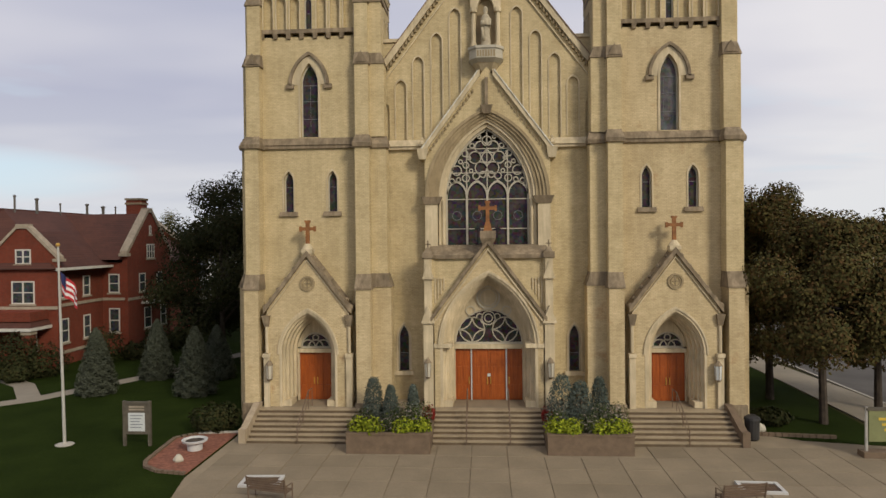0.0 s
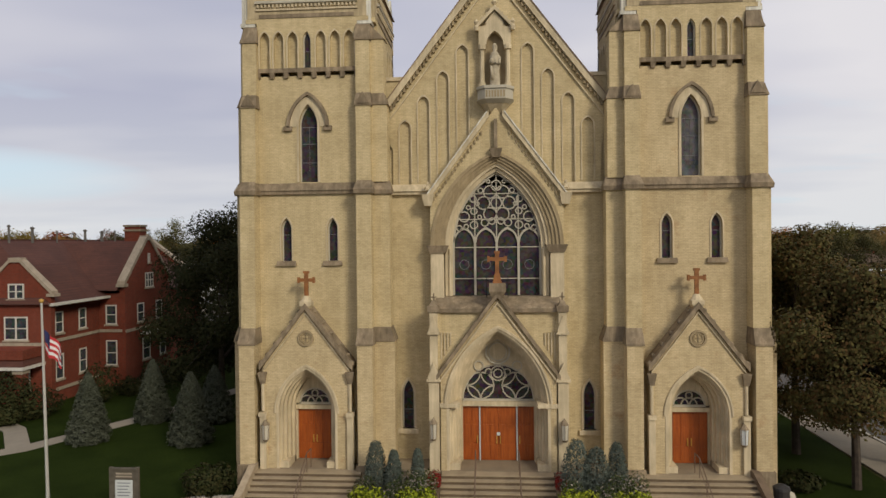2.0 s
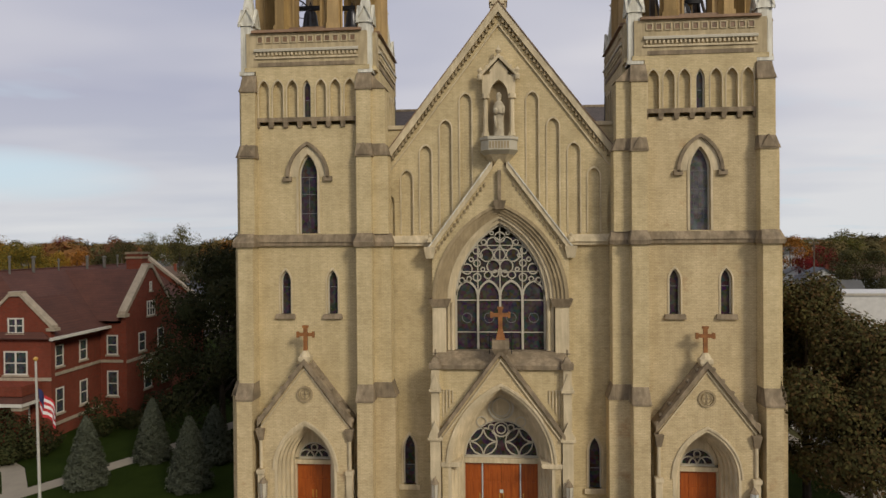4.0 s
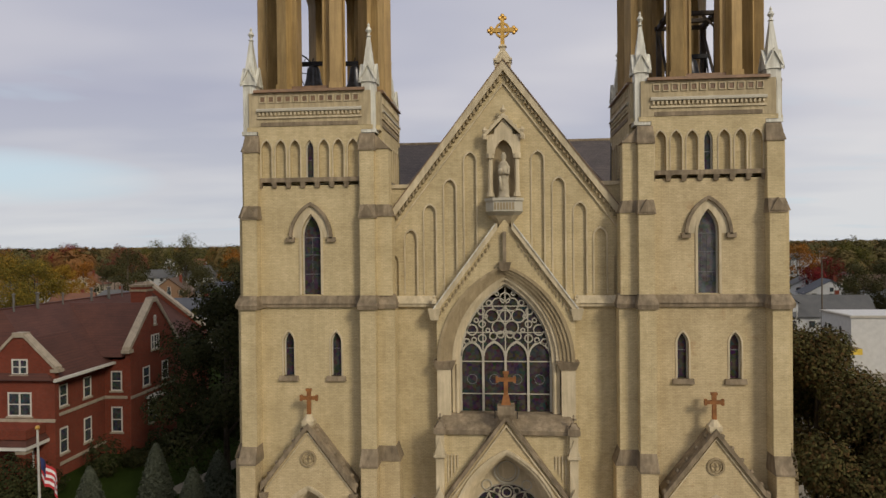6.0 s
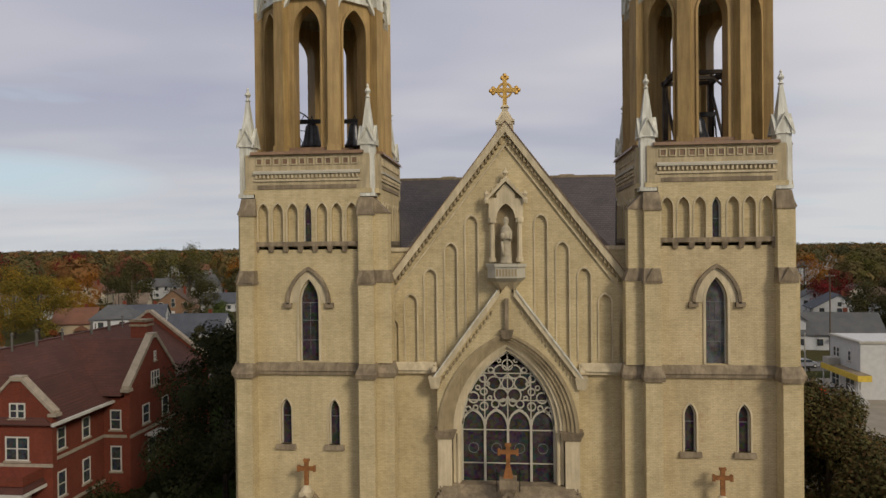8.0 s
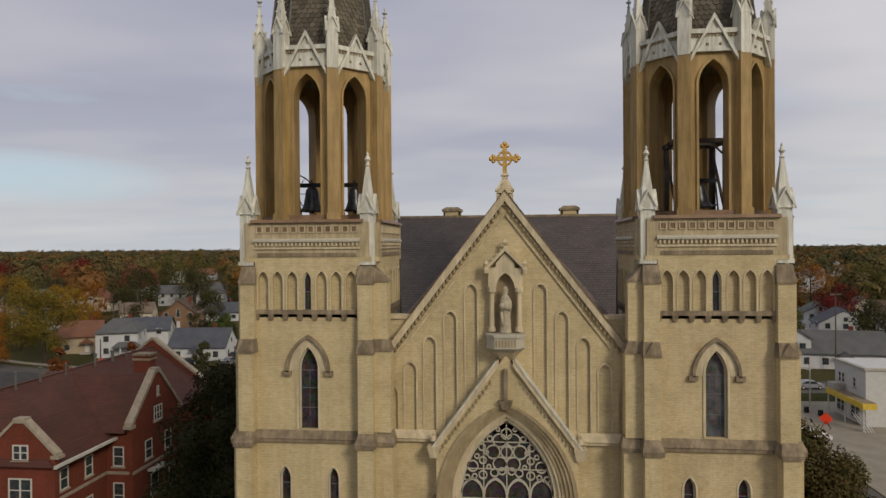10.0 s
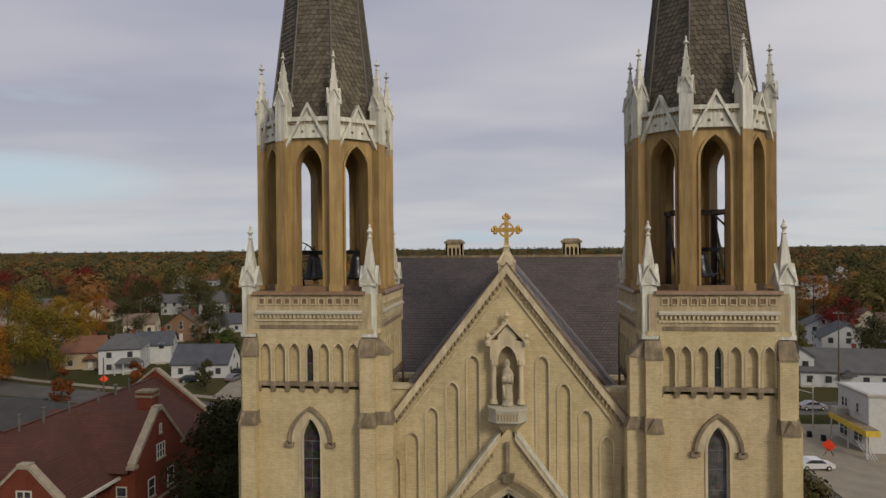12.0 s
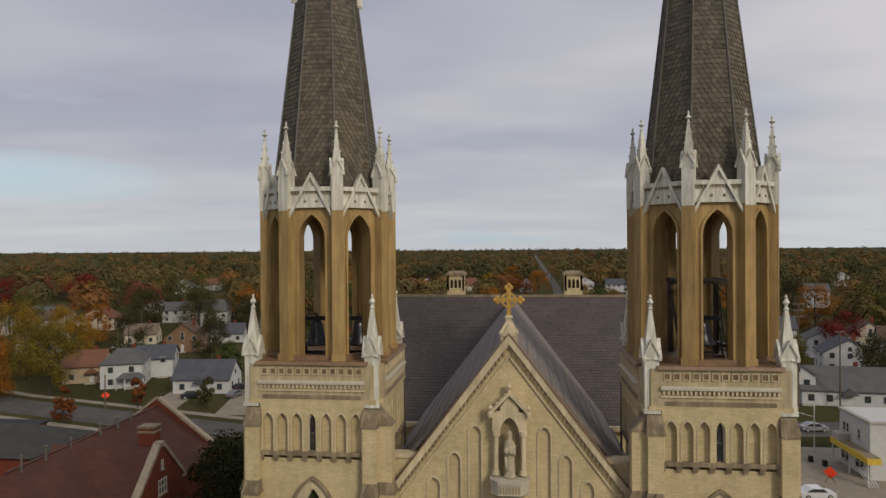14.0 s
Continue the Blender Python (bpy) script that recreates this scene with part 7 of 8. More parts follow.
# porch before the gable, with brick piers
b = Build(m)
b.hexa([(-6.5, -2.6), (2.4, -2.6), (2.4, 0.0), (-6.5, 0.0)], 3.75, [(-6.3, -2.1), (2.1, -2.1), (2.1, 0.0), (-6.3, 0.0)], 4.25)
porch = part("porch_roof", b, M_REDROOF_X, house)
b = Build(m)
b.box(-6.55, 2.45, -2.65, 0.0, 3.5, 3.75)
part("porch_fascia", b, M_WINTRIM, porch, "white porch fascia")
b = Build(m)
b.box(-6.3, 2.2, -2.3, -0.1, 4.25, 5.0)
part("porch_parapet", b, M_REDBRICK, porch)
for x in (-5.9, -1.6, 1.9):
    b = Build(m)
    b.box(x - 0.35, x + 0.35, -2.45, -1.75, 0, 3.2)
    p = part("porch_pier", b, M_REDBRICK, porch)
    b = Build(m)
    b.box(x - 0.42, x + 0.42, -2.52, -1.68, 3.2, 3.5)
    part("pier_cap", b, M_CREAMTRIM, p)
b = Build(m)
b.box(-6.3, 2.2, -2.4, 0.0, 0, 0.6)
part("porch_floor", b, M_REDBRICK, porch)
# east wall windows of the main block
E = Matrix.Translation((-36.3, 16.0, 0)) @ Matrix.Rotation(math.pi / 2, 4, "Z")
for u in (2.2, 5.4):
    sash(u, 5.75, 7.55, 1.05, E, house)
    sash(u, 1.9, 4.0, 1.05, E, house)
b = Build(E)
b.box(0.5, 8.2, -0.1, 0.02, 5.05, 5.3)
part("string_course", b, M_CREAMTRIM, house)
b = Build(E)
b.box(0.5, 8.2, -0.1, 0.02, 1.0, 1.25)
part("plinth_course", b, M_CREAMTRIM, house)
b = Build(E)
b.tube([(1.0, -0.95, 8.2), (1.0, -0.1, 7.8), (1.0, -0.1, 0.2)], 0.06, 6)
part("downpipe", b, M_WINTRIM, house, "white downpipe")
# north wing with its gable to the church
b = Build()
b.box(-44, -34.2, 24.0, 32.6, 0, 8.6)
part("wall", b, M_REDBRICK, house)
S = Matrix.Translation((-36.3, 24.0, 0))
sash(1.15, 5.75, 7.55, 1.05, S, house)
sash(1.15, 2.0, 4.3, 1.05, S, house)
b = Build(S)
b.box(0, 2.2, -0.1, 0.02, 5.05, 5.3)
part("string_course", b, M_CREAMTRIM, house)
W = Matrix.Translation((-33.8, 28.2, 0)) @ Matrix.Rotation(math.pi / 2, 4, "Z")
shape("gable_wall", [(-4.25, 0), (4.25, 0), (4.25, 9.6), (0.35, 13.6), (-0.35, 13.6), (-4.25, 9.6)], 0.0, 0.5, W, M_REDBRICK)
for sg in (-1, 1):
    b = Build(W)
    b.band([(sg * 4.45, 9.3), (sg * 0.3, 13.5)], [(sg * 4.45, 9.75), (sg * 0.3, 13.95)], -0.12, 0.62)
    b.box(sg * 4.3 - 0.4, sg * 4.3 + 0.4, -0.14, 0.62, 9.2, 9.5)
    part("gable_coping", b, M_CREAMTRIM, house, "pale stone gable coping")
b = Build(W)
b.box(-0.4, 0.4, -0.14, 0.62, 13.5, 13.95)
part("gable_cap", b, M_CREAMTRIM, house)
sash(0.1, 8.9, 10.35, 1.5, W, house, 3)
sash(0.1, 11.3, 12.2, 0.4, W, house)
sash(-1.6, 5.7, 7.5, 1.2, W, house)
sash(1.9, 5.7, 7.5, 1.2, W, house)
sash(-0.6, 2.0, 4.1, 1.4, W, house)
sash(2.6, 2.0, 4.1, 1.2, W, house)
b = Build(W)
b.box(-4.25, 4.25, -0.1, 0.02, 5.0, 5.25)
part("string_course", b, M_CREAMTRIM, house)
b = Build(W)
b.box(-1.8, 0.6, -0.9, 0.0, 4.5, 4.7)
part("door_hood", b, M_WINTRIM, house, "white door hood")
b = Build()
b.hexa([(-45, 23.4), (-34.3, 23.4), (-34.3, 33.0), (-45, 33.0)], 8.9, [(-45, 28.1), (-34.3, 28.1), (-34.3, 28.3), (-45, 28.3)], 13.4)
part("roof", b, M_REDROOF_X, house, "red-brown tiled wing roof")
b = Build()
b.box(-36.8, -35.2, 29.3, 30.5, 10.5, 14.95)
ch = part("chimney", b, M_REDBRICK, house)
b = Build()
b.box(-36.9, -35.1, 29.2, 30.6, 14.4, 14.6)
b.box(-36.9, -35.1, 29.2, 30.6, 14.85, 15.05)
part("chimney_cap", b, M_CAP, ch)
N = Matrix.Translation((-42.9, 43.5, 0))
shape("gable_wall", [(-7.2, 0), (7.2, 0), (7.2, 8.9), (0.3, 14.3), (-0.3, 14.3), (-7.2, 8.9)], 0.0, 0.5, N, M_REDBRICK)
for sg in (-1, 1):
    b = Build(N)
    b.band([(sg * 7.4, 8.75), (sg * 0.2, 14.3)], [(sg * 7.4, 9.1), (sg * 0.2, 14.65)], -0.12, 0.62)
    part("gable_coping", b, M_CREAMTRIM, house, "pale stone gable coping")
# low flat-roofed outbuilding and rear roofs seen from above
out = thing("outbuilding", "low garage with dark flat roof behind the brick house", "outbuilding")
b = Build()
b.box(-94, -73.5, 54.5, 65, 0, 5.3)
part("wall", b, M_REDBRICK, out)
b = Build()
b.box(-94.3, -73.2, 54.2, 65.3, 5.3, 5.6)
part("roof", b, M_BITUMEN, out)
rear = thing("rear_hall", "grey-roofed hall behind the brick house", "outbuilding")
b = Build()
b.box(-80, -61.5, 46, 58, 0, 6.0)
part("wall", b, M_REDBRICK, rear)
b = Build()
b.hexa([(-80.6, 45.4), (-60.9, 45.4), (-60.9, 58.6), (-80.6, 58.6)], 6.0, [(-75, 51.8), (-66, 51.8), (-66, 52.2), (-75, 52.2)], 8.6)
part("roof", b, M_GREYROOF, rear)

# ---- the town behind ----
ROOFS = {n: shingle_mat("roof_" + n, lo, hi) for n, lo, hi in (("slate", (0.075, 0.08, 0.095), (0.09, 0.095, 0.11)), ("grey", (0.10, 0.10, 0.10), (0.12, 0.12, 0.12)),
                                                                 ("brown", (0.10, 0.065, 0.045), (0.12, 0.08, 0.055)), ("rust", (0.17, 0.075, 0.045), (0.19, 0.09, 0.055)), ("tan", (0.16, 0.12, 0.085), (0.18, 0.135, 0.1)))}


def siding(name, col):
    k = Mat(name, 0.75, 0, 0.3)
    sep = k.n.new("ShaderNodeSeparateXYZ")
    k.link(k.pos, sep.inputs[0])
    w = k.math("FRACT", k.math("MULTIPLY", sep.outputs[2], 5.0), 0.0)
    c = k.ramp(k.noise(0.7, 4), [(0.3, tuple(v * 0.85 for v in col)), (0.7, col)])
    k.color(k.mix(c, k.ramp(w, [(0.0, (0.7,) * 3), (0.15, (1, 1, 1))]), 0.6, "MULTIPLY"))
    k.bump(w, 0.4, 0.02)
    return k.m


WALLS = {n: siding("siding_" + n, c) for n, c in (("white", (0.52, 0.52, 0.51)), ("cream", (0.55, 0.48, 0.36)), ("beige", (0.42, 0.33, 0.22)), ("grey", (0.42, 0.44, 0.47)), ("brown", (0.22, 0.13, 0.075)))}


def cottage(x, y, w, d, eave, rise, turn, wall, roof, label, storeys=1, porch=False, ridge="x", hip=0.0, dormer=False):
    """A wooden house: w along its ridge axis x, front at -y, turned about its middle."""
    t = thing("house", label, "house", "town houses", at=(x, y, 0))
    t.rotation_euler.z = turn
    b = Build()
    if ridge == "x":
        b.box(-w / 2, w / 2, -d / 2, d / 2, 0, eave)
        if hip == 0:
            for sx in (-1, 1):
                R = Matrix.Translation((sx * (w / 2 - 0.1), 0, 0)) @ Matrix.Rotation(sx * math.pi / 2, 4, "Z")
                b.m = R
                b.slab([(-d / 2, eave - 0.01), (d / 2, eave - 0.01), (0, eave + rise)], -0.1, 0.1)
            b.m = Matrix()
    else:
        b.box(-w / 2, w / 2, -d / 2, d / 2, 0, eave)
        b.slab([(-w / 2, eave - 0.01), (w / 2, eave - 0.01), (0, eave + rise)], -d / 2, d / 2)
    part("wall", b, WALLS[wall], t)
    b = Build()
    if ridge == "x":
        for sy in (-1, 1):
            lo = [(-w / 2 - 0.4, sy * (d / 2 + 0.45), eave - 0.2), (w / 2 + 0.4, sy * (d / 2 + 0.45), eave - 0.2), (w / 2 + 0.4 - hip, 0, eave + rise + 0.12), (-w / 2 - 0.4 + hip, 0, eave + rise + 0.12)]
            b.face(*(lo if sy < 0 else lo[::-1]))
            lo = [(p[0], p[1], p[2] - 0.14) for p in lo]
            b.face(*(lo[::-1] if sy < 0 else lo))
        if hip:
            for sx in (-1, 1):
                b.face((sx * (w / 2 + 0.4), -sx * (d / 2 + 0.45), eave - 0.2), (sx * (w / 2 + 0.4), sx * (d / 2 + 0.45), eave - 0.2), (sx * (w / 2 + 0.4 - hip), 0, eave + rise + 0.12))
    else:
        for sx in (-1, 1):
            b.band([(sx * (w / 2 + 0.45), eave - 0.3), (0, eave + rise)], [(sx * (w / 2 + 0.45), eave - 0.14), (0, eave + rise + 0.16)], -d / 2 - 0.4, d / 2 + 0.4)
    part("roof", b, ROOFS[roof], t)

    def win(m, cx, z0, z1, ww):
        f = Build(m)
        f.box(cx - ww / 2 - 0.08, cx + ww / 2 + 0.08, -0.05, 0.02, z0 - 0.08, z1 + 0.08)
        o = part("window", f, M_WINTRIM, t)
        g = Build(m)
        g.box(cx - ww / 2, cx + ww / 2, -0.07, -0.03, z0, z1)
        part("pane", g, M_PANE, o)
    front = Matrix.Translation((0, -d / 2, 0))
    right = Matrix.Translation((w / 2, 0, 0)) @ Matrix.Rotation(math.pi / 2, 4, "Z")
    left = Matrix.Translation((-w / 2, 0, 0)) @ Matrix.Rotation(-math.pi / 2, 4, "Z")
    for s in range(storeys):
        z = 0.9 + s * 2.8
        n = max(2, int(w / 3.2))
        for k in range(n):
            u = -w / 2 + (k + 0.5) * w / n
            if s == 0 and k == n // 2:
                continue
            win(front, u, z, z + 1.35, 1.15)
        for m in (right, left):
            for u in (-d / 4, d / 4):
                win(m, u, z, z + 1.35, 0.9)
    if ridge == "x" and not hip:
        win(right, 0, eave + 0.4, eave + 1.4, 0.8)
        win(left, 0, eave + 0.4, eave + 1.4, 0.8)
    if ridge == "y":
        win(front, 0, eave + 0.5, eave + 1.6, 0.9)
    n = max(2, int(w / 3.2))
    u = -w / 2 + (n // 2 + 0.5) * w / n
    b = Build(front)
    b.box(u - 0.5, u + 0.5, -0.06, 0.0, 0.3, 2.4)
    part("door", b, M_WPAINT, t)
    b = Build(front)
    b.box(u - 1.2, u + 1.2, -1.6, 0, 0, 0.3)
    part("door_step", b, M_KERB, t)
    if porch:
        b = Build(front)
        b.hexa([(u - 3, -2.6), (u + 3, -2.6), (u + 3, 0), (u - 3, 0)], 2.6, [(u - 1.8, -0.8), (u + 1.8, -0.8), (u + 1.8, 0), (u - 1.8, 0)], 3.6)
        p = part("porch_roof", b, ROOFS[roof], t)
        for px in (-2.8, -1, 1, 2.8):
            c = Build(front)
            c.box(u + px - 0.09, u + px + 0.09, -2.5, -2.32, 0, 2.6)
            part("porch_post", c, M_WPAINT, p)
    elif storeys == 1 and ridge == "x":
        b = Build(front)
        b.slab([(u - 1.6, 2.5), (u + 1.6, 2.5), (u, 3.7)], -1.4, 0.3)
        part("door_gable", b, ROOFS[roof], t)
    if dormer:
        b = Build(front)
        b.slab([(-0.9, eave), (0.9, eave), (0.9, eave + 1.3), (0, eave + 2.1), (-0.9, eave + 1.3)], 0.8, d / 2)
        part("dormer", b, WALLS[wall], t)
    b = Build()
    b.box(w * 0.18 - 0.35, w * 0.18 + 0.35, 0.5, 1.2, eave + rise * 0.4, eave + rise + 0.9)
    part("chimney", b, M_REDBRICK, t)
    return t


cottage(-70.6, 114.2, 12.6, 9.0, 3.3, 3.6, 0.10, "white", "slate", "white single-storey cottage with slate-blue gable roof")
cottage(-93.5, 119, 9.0, 11.5, 5.9, 2.6, 0.35, "white", "grey", "white two-storey house with grey roof and front porch", 2, True, "x", 3.0)
cottage(-93.0, 132, 9.0, 11.0, 4.8, 2.6, 0.35, "white", "slate", "white rear wing with slate roof", 2, False, "x")
cottage(-106, 123, 9.0, 10.0, 4.2, 3.2, 0.3, "beige", "rust", "tan cottage with rust-brown roof", 1)
cottage(-105, 171, 11, 10, 4.6, 4.2, 0.2, "brown", "brown", "brown gabled house with steep roof", 2, False, "y")
cottage(-168, 222, 15, 11, 4.2, 4.5, 0.2, "cream", "rust", "cream house with rust roof and white trim", 2, False, "y")
cottage(-197, 232, 15, 12, 4.0, 4.0, 0.1, "cream", "grey", "cream house with grey roof", 1)
cottage(-150, 250, 11, 10, 5.4, 3.2, 0.3, "white", "grey", "small white house among trees", 2)
cottage(-128, 238, 13, 11, 6.2, 4.4, 0.3, "white", "grey", "tall white house with pale grey roof", 2, False, "x", 2.5)
cottage(-86, 205, 14, 10, 4.0, 3.4, 0.1, "white", "grey", "low white house beyond the street", 1)
cottage(-128, 185, 10, 9, 3.6, 3.0, 0.3, "cream", "tan", "cream cottage with tan roof", 1)
cottage(-150, 165, 12, 10, 4.2, 3.4, 0.3, "white", "grey", "white house behind golden trees", 1)
cottage(-64, 440, 13, 11, 6.4, 4.2, 0.1, "white", "grey", "white gabled house far behind the roof ridge", 2, False, "y")
cottage(-80, 446, 12, 10, 5.6, 4.0, 0.2, "brown", "rust", "brown house far behind the roof ridge", 2)
cottage(-36, 450, 13, 11, 5.0, 4.4, 0.1, "cream", "rust", "cream house with rust roof far behind the ridge", 2)
cottage(6, 440, 9, 9, 6.2, 3.4, 0.0, "white", "brown", "narrow white house beside the long road", 2, False, "y")
cottage(46, 440, 12, 10, 7.4, 3.2, 0.0, "white", "grey", "tall white house across the long road", 2, False, "y")
cottage(68, 446, 14, 10, 5.2, 3.6, 0.0, "white", "slate", "white house with slate roof beyond the road", 2)
cottage(152, 330, 11, 9, 9.0, 3.0, -0.2, "white", "grey", "tall white house above the far trees", 2)
cottage(205, 300, 14, 10, 6.0, 3.6, -0.3, "white", "grey", "white house among the far trees", 2)
cottage(66.5, 113.5, 17, 9.5, 3.3, 3.9, -0.12, "white", "grey", "long white house with broad grey roof on the corner", 1)
cottage(57.6, 115.5, 6.5, 10, 6.0, 2.2, -0.12, "white", "grey", "white two-storey house end with low grey roof", 2, False, "y")
cottage(84, 150, 12, 10, 5.0, 3.4, -0.2, "white", "slate", "white house with slate roof behind trees", 2, False, "y")
cottage(112, 176, 13, 10, 4.6, 3.6, -0.3, "grey", "brown", "grey house with brown roof", 2)
cottage(118, 152, 13, 10, 4.0, 3.2, -0.25, "white", "grey", "white bungalow with grey roof", 1)
cottage(86, 205, 13, 10, 4.6, 3.4, -0.2, "white", "slate", "white house with blue-grey roof", 2)

cottage(-171, 271, 10, 9, 5.2, 3.2, 0.25, "white", "grey", "white two-storey house half hidden by dark trees", 2, False, "y")
cottage(-148, 256, 14, 10, 4.2, 4.0, 0.25, "cream", "tan", "cream house with broad pale gable among trees", 1, False, "x")
cottage(-142, 272, 15, 9, 4.0, 3.6, 0.25, "white", "grey", "white house seen past autumn trees", 1, False, "x")
cottage(-100, 191, 11, 8, 3.2, 3.0, 0.25, "white", "slate", "low white house behind the cottage", 1, False, "x")
cottage(-195, 225, 12, 9, 3.6, 3.2, 0.25, "white", "brown", "white cottage beside the golden trees", 1, False, "x")
cottage(-193, 206, 10, 9, 4.2, 3.2, 0.25, "white", "tan", "white cottage at the edge of the autumn trees", 1, False, "y")
cottage(-239, 427, 13, 10, 5.4, 4.4, 0.25, "white", "grey", "pale house far among the trees", 2, False, "y")
cottage(-236, 460, 16, 11, 4.4, 4.6, 0.25, "grey", "rust", "grey house with rust roof far among the trees", 2, False, "x")
cottage(109, 191, 10, 9, 4.6, 3.6, -0.2, "cream", "brown", "cream gabled house beyond the dark trees", 2, False, "y")
cottage(88, 173, 9, 9, 5.4, 2.4, -0.2, "grey", "grey", "grey two-storey house behind the corner house", 2, False, "y")
cottage(245, 510, 10, 9, 8.0, 3.0, -0.2, "white", "grey", "tall pale house far beyond the trees", 2, False, "y")
cottage(297, 704, 14, 10, 5.0, 3.0, -0.2, "white", "grey", "white building at the far edge of town", 1, False, "x")

# white shop with a yellow canopy
shop = thing("shop", "white flat-roofed shop with yellow canopy", "shop")
b = Build()
b.box(48.4, 82, 64.8, 73.6, 0, 7.8)
part("wall", b, M_WPAINT, shop)
b = Build()
b.box(48.2, 82.3, 64.6, 73.8, 7.8, 8.1)
part("roof_edge", b, M_KERB, shop)
b = Build()
b.box(48.7, 81.6, 65.1, 73.3, 8.1, 8.14)
part("roof", b, M_WPAINT, shop)
b = Build()
b.box(46.6, 48.4, 61.8, 72.6, 3.1, 3.9)
part("canopy", b, M_SIGNYELLOW, shop, "yellow canopy with dark roof")
b = Build()
b.box(46.75, 48.4, 61.95, 72.5, 3.9, 3.94)
part("canopy_roof", b, M_CAP, shop)
WW = Matrix.Translation((48.4, 69.2, 0)) @ Matrix.Rotation(-math.pi / 2, 4, "Z")
for u in (-2.9, -1.9, 1.4):
    sash(u, 4.9, 6.4, 0.85, WW, shop)
for u in (-2.6, 1.6):
    sash(u, 0.6, 2.7, 2.6, WW, shop, 2)
for y in (62.1, 67.2, 72.2):
    b = Build()
    b.tube([(46.8, y, 0), (46.8, y, 3.2)], 0.1, 6)
    part("canopy_post", b, M_WPAINT, shop)
for k in range(4):
    b = Build()
    b.tube([(46.9 + 0.35 * k, 61.6, 0.05), (46.1 + 0.35 * k, 63.6, 2.3)], 0.07, 5)
    tagged(part("plank", b, M_WPAINT), "white plank leaning by the shop canopy", "plank", "leaning planks")
b = Build()
b.box(46.7, 48.3, 70.4, 72.2, 3.94, 4.9)
part("canopy_unit", b, M_KERB, shop)

# vehicles


def car(x, y, turn, paint, label):
    t = thing("car", label, "car", "parked cars", at=(x, y, 0.03))
    t.rotation_euler.z = turn
    k = Mat("car_paint", 0.3, 0.3, 0.5)
    k.color(k.ramp(k.noise(3.0), [(0.3, tuple(v * 0.9 for v in paint)), (0.7, paint)]))
    b = Build()
    b.slab([(-2.2, 0.3), (2.2, 0.3), (2.25, 0.62), (2.1, 0.86), (1.2, 0.95), (0.6, 1.42), (-0.9, 1.45), (-1.7, 1.0), (-2.2, 0.9), (-2.28, 0.6)], -0.86, 0.86)
    body = part("body", b, k.m, t)
    b = Build()
    b.slab([(1.1, 0.97), (0.58, 1.38), (-0.88, 1.4), (-1.55, 1.0)], -0.88, 0.88)
    part("window", b, M_PANE, body)
    for wx in (-1.4, 1.4):
        for wy in (-0.82, 0.82):
            w = Build(Matrix.Translation((wx, wy, 0.33)) @ Matrix.Rotation(math.pi / 2, 4, "X"))
            w.lathe((0, 0, -0.1), [(0.2, 0), (0.33, 0.02), (0.33, 0.18), (0.2, 0.2)], 12)
            wh = part("wheel", w, M_TYRE, t)
            w = Build(Matrix.Translation((wx, wy, 0.33)) @ Matrix.Rotation(math.pi / 2, 4, "X"))
            w.lathe((0, 0, -0.11), [(0.02, 0), (0.19, 0), (0.19, 0.22), (0.02, 0.22)], 10)
            part("rim", w, M_PIPE, wh)
    for sx, m in ((2.2, M_PAPER), (-2.25, M_FRED)):
        for sy in (-0.6, 0.6):
            b = Build()
            b.box(sx - 0.05, sx + 0.06, sy - 0.16, sy + 0.16, 0.62, 0.78)
            part("lamp", b, m, t)


car(51.5, 90.0, 0.05, (0.33, 0.33, 0.36), "silver saloon car on the cross street")
car(38.3, 57.6, 0.1, (0.72, 0.72, 0.72), "white car parked by the side street")
car(-70.2, 105.5, 0.6, (0.03, 0.035, 0.045), "dark car parked before the cottage")
car(-63.0, 114.5, 1.35, (0.02, 0.02, 0.03), "black car parked in the driveway")
car(-61.2, 107.5, 1.35, (0.18, 0.18, 0.19), "grey car parked in the driveway")
car(-128, 171, 0.3, (0.4, 0.4, 0.4), "pale car parked beyond the street")


def work_sign(x, y, turn):
    t = thing("road_sign", "orange diamond road-work sign on a stand", "road sign", "road-work signs", at=(x, y, 0.02))
    t.rotation_euler.z = turn
    b = Build()
    b.slab([(0, 0.55), (0.87, 1.42), (0, 2.29), (-0.87, 1.42)], -0.03, 0.0)
    part("plate", b, M_ORANGE, t)
    b = Build()
    for a in (-0.6, 0.6):
        b.tube([(0, 0.05, 1.2), (a, 0.4, 0)], 0.03, 5)
        b.tube([(0, 0.05, 1.2), (a, -0.4, 0)], 0.03, 5)
    part("stand", b, M_IRON, t)


work_sign(42.6, 63.4, -0.55)
work_sign(-86.8, 100.4, 0.6)


def utility_pole(x, y, h, arms, label="weathered wooden utility pole with crossarms", turn=0.3):
    t = thing("utility_pole", label, "pole", "utility poles", at=(x, y, 0))
    t.rotation_euler.z = turn
    b = Build()
    b.tube([(0, 0, -0.1), (0, 0, h)], 0.17, 8, 0.11)
    part("pole", b, M_POLEWOOD, t)
    for k in range(arms):
        b = Build()
        z = h - 0.5 - k * 1.2
        b.box(-1.2, 1.2, -0.06, 0.06, z, z + 0.12)
        a = part("crossarm", b, M_POLEWOOD, t)
        b = Build()
        for ux in (-1.05, -0.5, 0.5, 1.05):
            b.lathe((ux, 0, z + 0.12), [(0.05, 0), (0.06, 0.1), (0.02, 0.2)], 6)
        part("insulator", b, M_WPAINT, a)


